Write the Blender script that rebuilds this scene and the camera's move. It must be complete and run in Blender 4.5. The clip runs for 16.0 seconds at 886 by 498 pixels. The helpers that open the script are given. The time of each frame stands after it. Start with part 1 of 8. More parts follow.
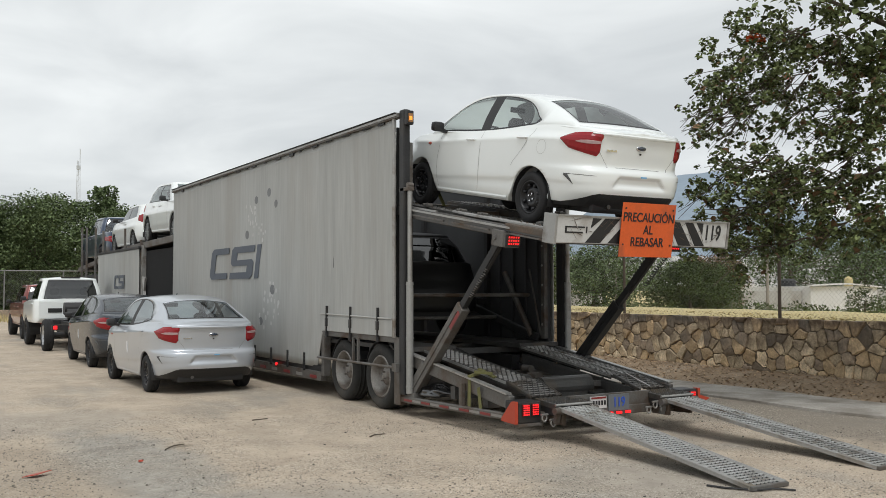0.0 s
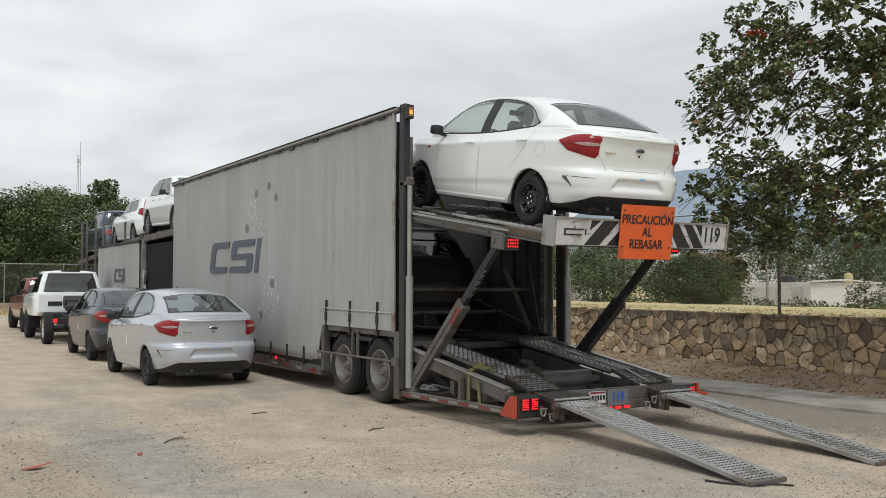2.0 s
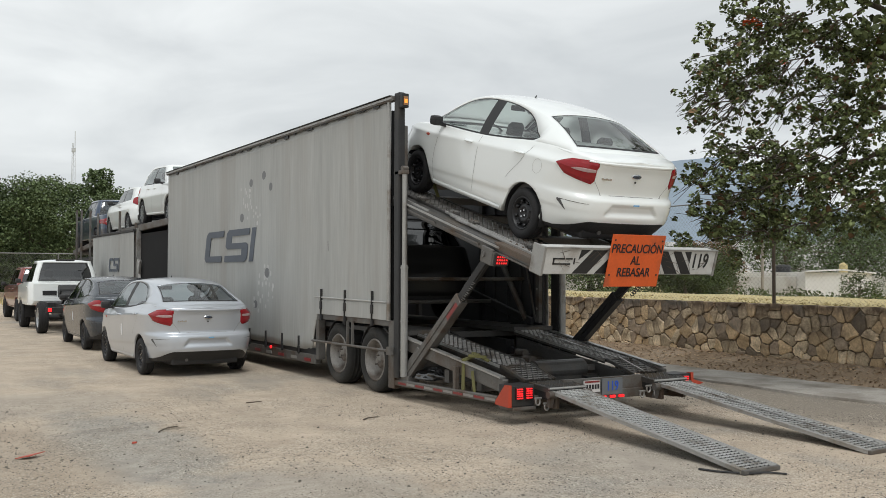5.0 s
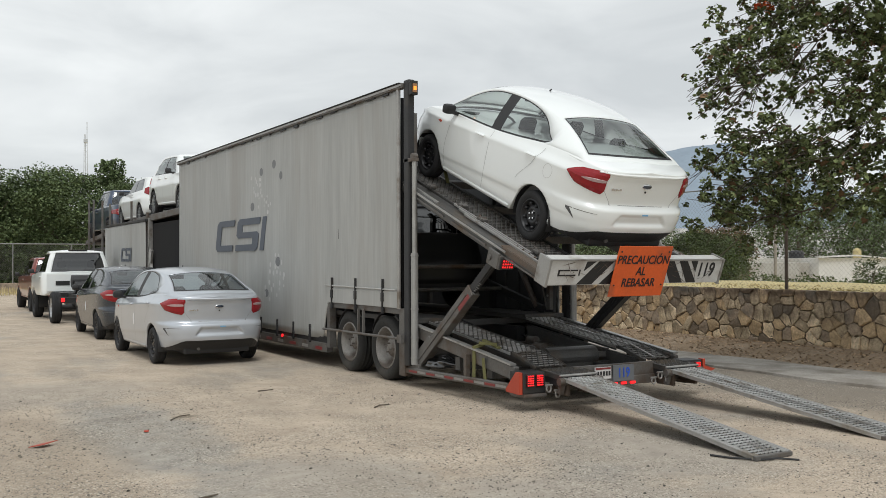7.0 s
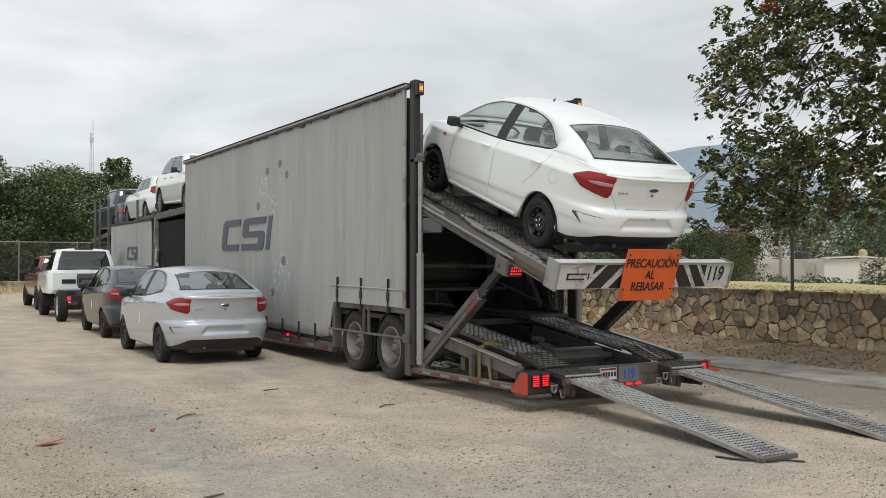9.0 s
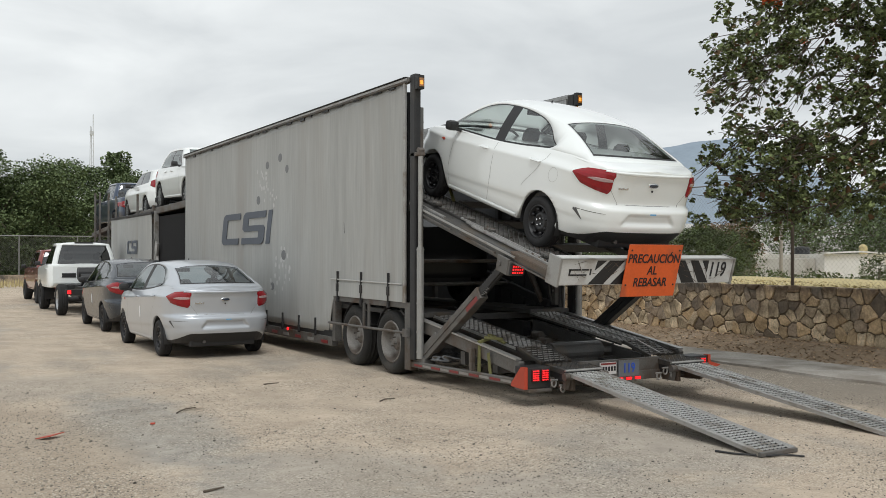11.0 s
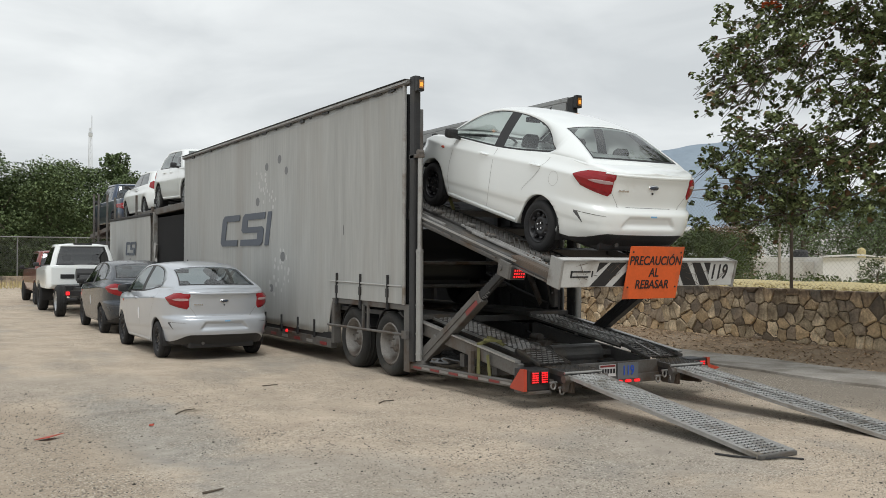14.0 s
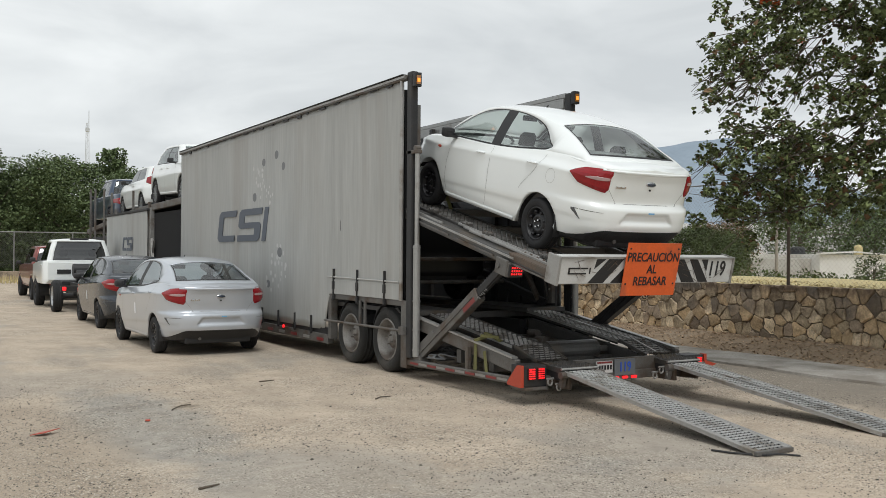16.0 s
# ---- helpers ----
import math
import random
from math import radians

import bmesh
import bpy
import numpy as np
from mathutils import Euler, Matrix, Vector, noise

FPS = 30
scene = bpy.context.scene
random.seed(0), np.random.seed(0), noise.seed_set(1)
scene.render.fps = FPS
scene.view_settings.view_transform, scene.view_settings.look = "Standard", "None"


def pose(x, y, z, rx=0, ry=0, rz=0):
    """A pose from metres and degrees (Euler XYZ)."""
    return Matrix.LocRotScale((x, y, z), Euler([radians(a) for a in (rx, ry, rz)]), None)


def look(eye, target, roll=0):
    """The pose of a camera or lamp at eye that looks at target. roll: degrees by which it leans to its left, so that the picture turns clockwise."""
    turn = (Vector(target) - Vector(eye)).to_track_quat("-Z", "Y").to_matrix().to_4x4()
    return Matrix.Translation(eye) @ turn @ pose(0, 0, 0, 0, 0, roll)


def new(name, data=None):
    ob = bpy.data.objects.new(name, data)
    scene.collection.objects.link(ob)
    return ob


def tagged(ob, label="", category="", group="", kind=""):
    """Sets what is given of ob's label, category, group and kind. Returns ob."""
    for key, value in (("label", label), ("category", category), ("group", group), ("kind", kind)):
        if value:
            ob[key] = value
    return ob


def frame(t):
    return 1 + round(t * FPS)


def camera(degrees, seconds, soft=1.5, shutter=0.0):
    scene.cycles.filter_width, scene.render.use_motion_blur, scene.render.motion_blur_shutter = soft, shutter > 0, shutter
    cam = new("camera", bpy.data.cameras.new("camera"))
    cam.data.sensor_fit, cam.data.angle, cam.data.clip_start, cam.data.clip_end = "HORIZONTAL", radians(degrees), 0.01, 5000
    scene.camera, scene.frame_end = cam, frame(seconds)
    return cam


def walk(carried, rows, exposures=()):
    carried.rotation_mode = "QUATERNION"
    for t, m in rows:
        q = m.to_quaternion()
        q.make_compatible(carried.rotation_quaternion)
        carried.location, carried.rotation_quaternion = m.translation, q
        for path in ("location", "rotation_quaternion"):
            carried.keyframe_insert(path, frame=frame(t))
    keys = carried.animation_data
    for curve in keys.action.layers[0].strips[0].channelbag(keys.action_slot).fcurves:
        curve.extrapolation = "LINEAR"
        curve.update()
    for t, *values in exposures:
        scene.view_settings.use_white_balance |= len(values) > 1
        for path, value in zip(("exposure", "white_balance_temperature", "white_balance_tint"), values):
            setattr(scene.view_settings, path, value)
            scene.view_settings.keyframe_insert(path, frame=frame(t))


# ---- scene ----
cam = camera(50.85, 16.0, soft=0.8)
PATH = [
    (0.0, (-7.000, -10.622, 1.612), (-1.857, -2.056, 2.037), -0.09),
    (0.5, (-6.993, -10.623, 1.609), (-1.876, -2.041, 2.017), -0.06),
    (1.0, (-6.991, -10.623, 1.608), (-1.881, -2.036, 2.000), 0.05),
    (1.5, (-6.995, -10.625, 1.605), (-1.876, -2.044, 1.977), 0.19),
    (2.0, (-6.993, -10.624, 1.608), (-1.852, -2.055, 1.977), 0.12),
    (2.5, (-6.994, -10.627, 1.604), (-1.853, -2.058, 1.984), -0.02),
    (3.0, (-6.988, -10.617, 1.605), (-1.819, -2.064, 1.972), 0.12),
    (3.5, (-6.989, -10.619, 1.601), (-1.777, -2.091, 1.941), 0.30),
    (4.0, (-6.991, -10.626, 1.602), (-1.776, -2.100, 1.931), 0.25),
    (6.5, (-6.953, -10.610, 1.596), (-1.851, -2.011, 1.732), -0.10),
    (7.0, (-6.952, -10.611, 1.593), (-1.875, -1.997, 1.726), -0.20),
    (7.5, (-6.963, -10.616, 1.596), (-1.908, -1.989, 1.735), -0.21),
    (8.0, (-6.962, -10.608, 1.594), (-1.925, -1.971, 1.741), -0.08),
    (8.5, (-6.961, -10.610, 1.600), (-1.931, -1.969, 1.737), -0.01),
    (9.0, (-6.965, -10.614, 1.601), (-1.933, -1.973, 1.728), 0.00),
    (11.5, (-6.964, -10.610, 1.596), (-1.931, -1.968, 1.653), 0.12),
    (12.0, (-6.967, -10.601, 1.591), (-1.908, -1.976, 1.652), 0.31),
    (12.5, (-6.972, -10.608, 1.591), (-1.911, -1.984, 1.659), 0.36),
    (13.0, (-6.972, -10.609, 1.592), (-1.920, -1.979, 1.673), 0.30),
    (13.5, (-6.974, -10.608, 1.595), (-1.920, -1.980, 1.684), 0.25),
    (14.0, (-6.974, -10.604, 1.595), (-1.929, -1.971, 1.688), 0.25),
    (14.5, (-6.971, -10.613, 1.598), (-1.932, -1.976, 1.697), 0.29),
    (15.0, (-6.973, -10.605, 1.598), (-1.935, -1.967, 1.704), 0.42),
    (15.5, (-6.972, -10.597, 1.595), (-1.924, -1.965, 1.683), 0.42),
    (16.0, (-6.964, -10.593, 1.592), (-1.894, -1.974, 1.644), 0.38),
]
walk(cam, [(t, look(eye, target, roll)) for t, eye, target, roll in PATH])

# the tilting upper deck: seconds, y and z of the point below the rear axle, pitch in degrees
DECK_ROWS = [
    (0.0, -2.150, 2.353, 9.25),
    (0.5, -2.162, 2.340, 8.34),
    (1.0, -2.152, 2.333, 7.94),
    (1.5, -2.155, 2.319, 7.26),
    (2.0, -2.137, 2.266, 8.54),
    (2.5, -2.132, 2.219, 9.94),
    (3.0, -2.119, 2.174, 11.39),
    (3.5, -2.111, 2.133, 12.66),
    (4.0, -2.097, 2.089, 13.96),
    (6.5, -2.016, 1.877, 20.11),
    (7.0, -2.006, 1.838, 21.26),
    (7.5, -2.005, 1.811, 21.17),
    (8.0, -2.012, 1.793, 20.31),
    (8.5, -2.025, 1.775, 19.45),
    (9.0, -2.041, 1.759, 18.63),
    (11.5, -2.069, 1.697, 15.85),
    (12.0, -2.079, 1.695, 15.55),
    (12.5, -2.079, 1.691, 15.33),
    (13.0, -2.080, 1.682, 15.12),
    (13.5, -2.075, 1.678, 14.98),
    (14.0, -2.087, 1.677, 14.60),
    (14.5, -2.090, 1.671, 14.40),
    (15.0, -2.089, 1.671, 14.29),
    (15.5, -2.092, 1.664, 13.89),
    (16.0, -2.093, 1.660, 13.90),
]

# ---------------------------------------------------------------- light
SUN_ELEV, SUN_TURN = 58.0, 215.0
world = bpy.data.worlds.new("overcast_sky")
scene.world = world
world.use_nodes = True
wn, wl = world.node_tree.nodes, world.node_tree.links
wn.clear()
w_out = wn.new("ShaderNodeOutputWorld")
w_bg = wn.new("ShaderNodeBackground")
w_sky = wn.new("ShaderNodeTexSky")
w_sky.sky_type, w_sky.sun_disc = "NISHITA", False
w_sky.sun_elevation, w_sky.sun_rotation = radians(SUN_ELEV), radians(SUN_TURN)
w_dim = wn.new("ShaderNodeVectorMath")
w_dim.operation = "SCALE"
w_dim.inputs["Scale"].default_value = 0.08
w_co = wn.new("ShaderNodeTexCoord")
w_map = wn.new("ShaderNodeMapping")
w_map.inputs["Scale"].default_value = (1.0, 1.0, 3.4)
w_noise = wn.new("ShaderNodeTexNoise")
w_noise.inputs["Scale"].default_value, w_noise.inputs["Detail"].default_value = 2.6, 5.0
w_noise.inputs["Roughness"].default_value = 0.5
w_noise.inputs["Distortion"].default_value = 0.5
w_ramp = wn.new("ShaderNodeValToRGB")
w_ramp.color_ramp.elements[0].position, w_ramp.color_ramp.elements[0].color = 0.33, (0.655, 0.688, 0.705, 1)
w_ramp.color_ramp.elements[1].position, w_ramp.color_ramp.elements[1].color = 0.66, (0.95, 0.982, 0.985, 1)
w_mix = wn.new("ShaderNodeMix")
w_mix.data_type = "RGBA"
w_mix.inputs["Factor"].default_value = 0.94
wl.new(w_sky.outputs[0], w_dim.inputs[0])
wl.new(w_co.outputs["Generated"], w_map.inputs[0])
wl.new(w_map.outputs[0], w_noise.inputs["Vector"])
wl.new(w_noise.outputs[0], w_ramp.inputs[0])
wl.new(w_dim.outputs[0], w_mix.inputs["A"])
wl.new(w_ramp.outputs[0], w_mix.inputs["B"])
wl.new(w_mix.outputs["Result"], w_bg.inputs[0])
wl.new(w_bg.outputs[0], w_out.inputs[0])
w_bg.inputs["Strength"].default_value = 1.0

sun = new("sun", bpy.data.lights.new("sun", "SUN"))
sun.data.energy, sun.data.angle, sun.data.color = 1.7, radians(25), (1.0, 0.995, 0.975)
sun.matrix_world = look((0, 0, 30), (30 * math.cos(radians(SUN_ELEV)) * math.sin(radians(20)),
                                    30 * math.cos(radians(SUN_ELEV)) * math.cos(radians(20)),
                                    30 - 30 * math.sin(radians(SUN_ELEV))))
scene.view_settings.exposure = 0.0

# ---------------------------------------------------------------- materials
def mat(name, base, rough=0.6, metal=0.0, var=0.15, scale=6.0, fine=60.0, bump=0.0, bump_scale=None, dirt=None, dirt_amount=0.0,
        coat=0.0, rough_var=0.0, island=0.0, objrand=0.0, spec=0.5, stretch=(1, 1, 1)):
    """Principled material: base colour broken up by a coarse and a fine noise, an optional second tone in patches, fine relief."""
    m = bpy.data.materials.new(name)
    m.use_nodes = True
    n, l = m.node_tree.nodes, m.node_tree.links
    p = n["Principled BSDF"]
    p.inputs["Roughness"].default_value, p.inputs["Metallic"].default_value = rough, metal
    p.inputs["Coat Weight"].default_value, p.inputs["Coat Roughness"].default_value = coat, 0.04
    p.inputs["Specular IOR Level"].default_value = spec
    co = n.new("ShaderNodeTexCoord")
    mp = n.new("ShaderNodeMapping")
    mp.inputs["Scale"].default_value = stretch
    l.new(co.outputs["Object"], mp.inputs[0])

    def noise_node(s, detail=4.0):
        k = n.new("ShaderNodeTexNoise")
        k.inputs["Scale"].default_value, k.inputs["Detail"].default_value = s, detail
        k.inputs["Roughness"].default_value = 0.6
        l.new(mp.outputs[0], k.inputs["Vector"])
        return k
    a, b = noise_node(scale), noise_node(fine, 3.0)
    add = n.new("ShaderNodeMath")
    add.operation = "ADD"
    l.new(a.outputs[0], add.inputs[0])
    l.new(b.outputs[0], add.inputs[1])
    rng = n.new("ShaderNodeMapRange")
    rng.inputs["From Min"].default_value, rng.inputs["From Max"].default_value = 0.6, 1.4
    rng.inputs["To Min"].default_value, rng.inputs["To Max"].default_value = 1 - var, 1 + var
    l.new(add.outputs[0], rng.inputs["Value"])
    value = rng.outputs[0]
    if island or objrand:
        if island:
            src = n.new("ShaderNodeNewGeometry").outputs["Random Per Island"]
        else:
            src = n.new("ShaderNodeObjectInfo").outputs["Random"]
        r2 = n.new("ShaderNodeMapRange")
        amount = island or objrand
        r2.inputs["To Min"].default_value, r2.inputs["To Max"].default_value = 1 - amount, 1 + amount
        l.new(src, r2.inputs["Value"])
        mul = n.new("ShaderNodeMath")
        mul.operation = "MULTIPLY"
        l.new(value, mul.inputs[0])
        l.new(r2.outputs[0], mul.inputs[1])
        value = mul.outputs[0]
    sc = n.new("ShaderNodeVectorMath")
    sc.operation = "SCALE"
    sc.inputs[0].default_value = base
    l.new(value, sc.inputs["Scale"])
    colour = sc.outputs[0]
    if dirt:
        dn = noise_node(scale * 0.45, 6.0)
        dr = n.new("ShaderNodeMapRange")
        dr.inputs["From Min"].default_value, dr.inputs["From Max"].default_value = 0.62 - dirt_amount * 0.35, 0.74 - dirt_amount * 0.2
        l.new(dn.outputs[0], dr.inputs["Value"])
        mx = n.new("ShaderNodeMix")
        mx.data_type = "RGBA"
        l.new(dr.outputs[0], mx.inputs["Factor"])
        l.new(colour, mx.inputs["A"])
        mx.inputs["B"].default_value = (*dirt, 1)
        colour = mx.outputs["Result"]
    l.new(colour, p.inputs["Base Color"])
    if rough_var:
        rr = n.new("ShaderNodeMapRange")
        rr.inputs["To Min"].default_value, rr.inputs["To Max"].default_value = max(rough - rough_var, 0.02), min(rough + rough_var, 1)
        l.new(a.outputs[0], rr.inputs["Value"])
        l.new(rr.outputs[0], p.inputs["Roughness"])
    if bump:
        bn = n.new("ShaderNodeBump")
        bn.inputs["Strength"].default_value, bn.inputs["Distance"].default_value = bump, 0.02
        src = noise_node(bump_scale, 4.0) if bump_scale else b
        l.new(src.outputs[0], bn.inputs["Height"])
        l.new(bn.outputs[0], p.inputs["Normal"])
    return m


def glow(name, colour, strength):
    m = bpy.data.materials.new(name)
    m.use_nodes = True
    p = m.node_tree.nodes["Principled BSDF"]
    p.inputs["Base Color"].default_value = (*colour, 1)
    p.inputs["Emission Color"].default_value = (*colour, 1)
    p.inputs["Emission Strength"].default_value = strength
    return m


def glass(name, tint, gloss_rough=0.02, blend=2.15):
    """A thin pane: tinted see-through, with the gloss rising at grazing angles."""
    m = bpy.data.materials.new(name)
    m.use_nodes = True
    n, l = m.node_tree.nodes, m.node_tree.links
    n.clear()
    out = n.new("ShaderNodeOutputMaterial")
    tr = n.new("ShaderNodeBsdfTransparent")
    tr.inputs[0].default_value = (*tint, 1)
    gl = n.new("ShaderNodeBsdfGlossy")
    gl.inputs["Roughness"].default_value = gloss_rough
    fr = n.new("ShaderNodeFresnel")
    fr.inputs["IOR"].default_value = blend
    mx = n.new("ShaderNodeMixShader")
    l.new(fr.outputs[0], mx.inputs[0])
    l.new(tr.outputs[0], mx.inputs[1])
    l.new(gl.outputs[0], mx.inputs[2])
    l.new(mx.outputs[0], out.inputs[0])
    return m


M_WHITE = mat("white_car_paint", (0.795, 0.825, 0.815), 0.30, coat=0.9, var=0.015, scale=3)
M_SILVER = mat("silver_car_paint", (0.49, 0.52, 0.56), 0.30, metal=0.42, coat=0.7, var=0.03, scale=4, fine=900)
M_GREY = mat("dark_grey_car_paint", (0.060, 0.068, 0.080), 0.24, metal=0.6, coat=0.3, var=0.03, scale=4, fine=900)
M_RED = mat("dark_red_car_paint", (0.20, 0.04, 0.03), 0.3, metal=0.3, coat=0.9, var=0.04, scale=4)
M_BLUE = mat("dark_blue_car_paint", (0.03, 0.05, 0.09), 0.3, metal=0.3, coat=0.9, var=0.04, scale=4)
M_DARKCAR = mat("black_car_paint", (0.010, 0.010, 0.011), 0.45, coat=0.1, spec=0.3, var=0.05)
M_GLASS = glass("car_glass", (0.80, 0.88, 0.86))
M_GLASS_DARK = glass("dark_car_glass", (0.16, 0.18, 0.18))
M_BLACKPL = mat("black_plastic", (0.018, 0.018, 0.019), 0.55, var=0.2, fine=200, bump=0.1)
M_TYRE = mat("tyre_rubber", (0.014, 0.014, 0.015), 0.85, var=0.3, scale=8, fine=120, bump=0.2)
M_TYRE_DUSTY = mat("dusty_tyre_rubber", (0.022, 0.022, 0.021), 0.85, var=0.3, scale=5, fine=90, bump=0.3, dirt=(0.055, 0.050, 0.043), dirt_amount=0.3)
M_RIM = mat("black_steel_rim", (0.018, 0.018, 0.02), 0.4, metal=0.2, var=0.2)
M_RIM_DUSTY = mat("dusty_steel_rim", (0.27, 0.26, 0.245), 0.7, metal=0.2, var=0.25, scale=7, dirt=(0.11, 0.09, 0.075), dirt_amount=0.5)
M_ALLOY = mat("alloy_rim", (0.45, 0.46, 0.47), 0.3, metal=0.8, var=0.05)
M_LAMPRED = mat("red_lamp_lens", (0.25, 0.005, 0.010), 0.2, coat=0.3, spec=0.4, var=0.12, scale=20)
M_LAMPCLEAR = mat("clear_lamp_lens", (0.42, 0.29, 0.29), 0.12, coat=1.0, var=0.1, scale=20)
M_CHROME = mat("chrome", (0.7, 0.7, 0.7), 0.15, metal=1.0, var=0.03)
M_EMBLEM = mat("dark_emblem", (0.02, 0.03, 0.05), 0.25, coat=1.0, var=0.05)
M_GAP = mat("panel_gap", (0.26, 0.26, 0.26), 0.9, var=0.05)
M_BAG = mat("shiny_black_plastic", (0.012, 0.012, 0.013), 0.12, coat=1.0, var=0.2, bump=0.5, bump_scale=14)
M_SLIT_SHADE = mat("slit_shade", (0.09, 0.09, 0.09), 0.8, var=0.1)
M_SEAT = mat("dark_seat_fabric", (0.035, 0.035, 0.037), 0.9, var=0.2, fine=150)
M_INTERIOR = mat("grey_interior_trim", (0.10, 0.10, 0.10), 0.8, var=0.1)
M_FILM = mat("pale_blue_film", (0.16, 0.38, 0.62), 0.4, var=0.1)
M_WRAP = mat("white_protective_film", (0.75, 0.76, 0.78), 0.35, var=0.05)

# upright streaks put the light and dark of soft folds into the colour
M_CURTAIN = mat("grey_curtain_fabric", (0.36, 0.365, 0.353), 0.6, var=0.17, scale=1.1, fine=9, bump=0.30, bump_scale=3.5, dirt=(0.315, 0.305, 0.285), dirt_amount=0.3, stretch=(1, 2.0, 0.16))
# near-black base puts the shade inside the trailer into the colour
M_CURTAIN_IN = mat("shade_black_lining", (0.013, 0.013, 0.014), 0.8, spec=0.2, var=0.15, scale=2)
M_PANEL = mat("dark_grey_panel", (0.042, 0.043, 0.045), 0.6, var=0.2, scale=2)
M_SEAM = mat("curtain_seam", (0.385, 0.385, 0.37), 0.7, var=0.1)
M_LOGO = mat("dark_slate_print", (0.085, 0.10, 0.125), 0.6, var=0.10, scale=3)
M_DOT = mat("grey_print", (0.16, 0.165, 0.17), 0.6, var=0.12, scale=8)
M_DOTPALE = mat("pale_print", (0.49, 0.49, 0.48), 0.6, var=0.1, scale=8)
M_STEEL = mat("grey_painted_steel", (0.135, 0.130, 0.122), 0.55, metal=0.35, var=0.25, scale=5, fine=50, bump=0.12, dirt=(0.085, 0.055, 0.035), dirt_amount=0.42, rough_var=0.12)
M_DECK_DARK = mat("worn_dark_deck_steel", (0.075, 0.073, 0.07), 0.45, metal=0.3, var=0.35, scale=5, fine=60, bump=0.12, dirt=(0.11, 0.085, 0.06), dirt_amount=0.35, rough_var=0.12)
M_STEEL_DARK = mat("dark_steel", (0.027, 0.027, 0.028), 0.5, metal=0.1, spec=0.35, var=0.3, scale=5, fine=60, bump=0.1, dirt=(0.045, 0.04, 0.034), dirt_amount=0.25)
M_STEEL_LIGHT = mat("bright_worn_steel", (0.36, 0.355, 0.34), 0.42, metal=0.6, var=0.2, scale=6, fine=70, bump=0.1, dirt=(0.2, 0.17, 0.14), dirt_amount=0.25, rough_var=0.1)
M_ALU = mat("aluminium_ramp", (0.62, 0.62, 0.61), 0.42, metal=0.6, var=0.18, scale=7, fine=90, bump=0.08, dirt=(0.28, 0.25, 0.21), dirt_amount=0.3, rough_var=0.12)
M_GRATE = mat("worn_grating", (0.34, 0.335, 0.325), 0.42, metal=0.65, var=0.3, scale=8, fine=80, dirt=(0.09, 0.07, 0.055), dirt_amount=0.35)
M_TRACK = mat("dark_track_steel", (0.07, 0.068, 0.064), 0.5, metal=0.4, var=0.3, scale=5, fine=60, bump=0.1, dirt=(0.10, 0.075, 0.055), dirt_amount=0.35)
M_RAMP = mat("weathered_aluminium", (0.36, 0.355, 0.34), 0.5, metal=0.5, var=0.2, scale=6, fine=80, bump=0.08, dirt=(0.22, 0.19, 0.15), dirt_amount=0.3, rough_var=0.1)
M_RUST = mat("rusty_scraped_steel", (0.11, 0.08, 0.06), 0.7, metal=0.25, var=0.35, scale=7, fine=50, bump=0.25, dirt=(0.10, 0.085, 0.07), dirt_amount=0.45)
M_AMBERGLOW = glow("lit_amber_lamp", (1.0, 0.32, 0.04), 0.9)
M_CYL = mat("hydraulic_cylinder_grey", (0.33, 0.33, 0.32), 0.4, metal=0.5, var=0.12, scale=6, dirt=(0.16, 0.14, 0.12), dirt_amount=0.2)
M_BEAMWHITE = mat("scuffed_white_paint", (0.50, 0.50, 0.485), 0.5, var=0.10, scale=6, fine=60, dirt=(0.33, 0.30, 0.27), dirt_amount=0.2)
M_BLACKPAINT = mat("black_paint", (0.015, 0.015, 0.016), 0.5, var=0.2)
M_ORANGE = mat("orange_sign_panel", (0.66, 0.105, 0.018), 0.5, var=0.10, scale=5, fine=40, dirt=(0.40, 0.085, 0.03), dirt_amount=0.25)
M_ORANGERED = mat("orange_red_bracket", (0.40, 0.05, 0.022), 0.5, var=0.12)
M_REDTAPE = mat("red_reflective_tape", (0.20, 0.022, 0.022), 0.35, var=0.12)
M_WHITETAPE = mat("white_reflective_tape", (0.24, 0.23, 0.215), 0.35, var=0.12)
M_PLATE = mat("licence_plate", (0.6, 0.58, 0.57), 0.4, var=0.05)
M_BLUEPL = mat("grey_number_plate", (0.13, 0.14, 0.15), 0.4, var=0.1)
M_GLASS_BLACK = glass("black_car_glass", (0.05, 0.055, 0.055))
M_BLUEINK = mat("blue_print", (0.02, 0.08, 0.45), 0.4, var=0.05)
M_STRAP = mat("olive_lashing_strap", (0.13, 0.125, 0.045), 0.8, var=0.25, fine=150, bump=0.2)
M_REDGLOW = glow("lit_red_lamp", (1.0, 0.015, 0.02), 1.05)
M_REDDIM = mat("red_lamp_body", (0.10, 0.006, 0.007), 0.25, coat=1.0, var=0.1)
M_AMBER = mat("amber_lamp_lens", (0.30, 0.13, 0.03), 0.25, coat=0.8, var=0.1)

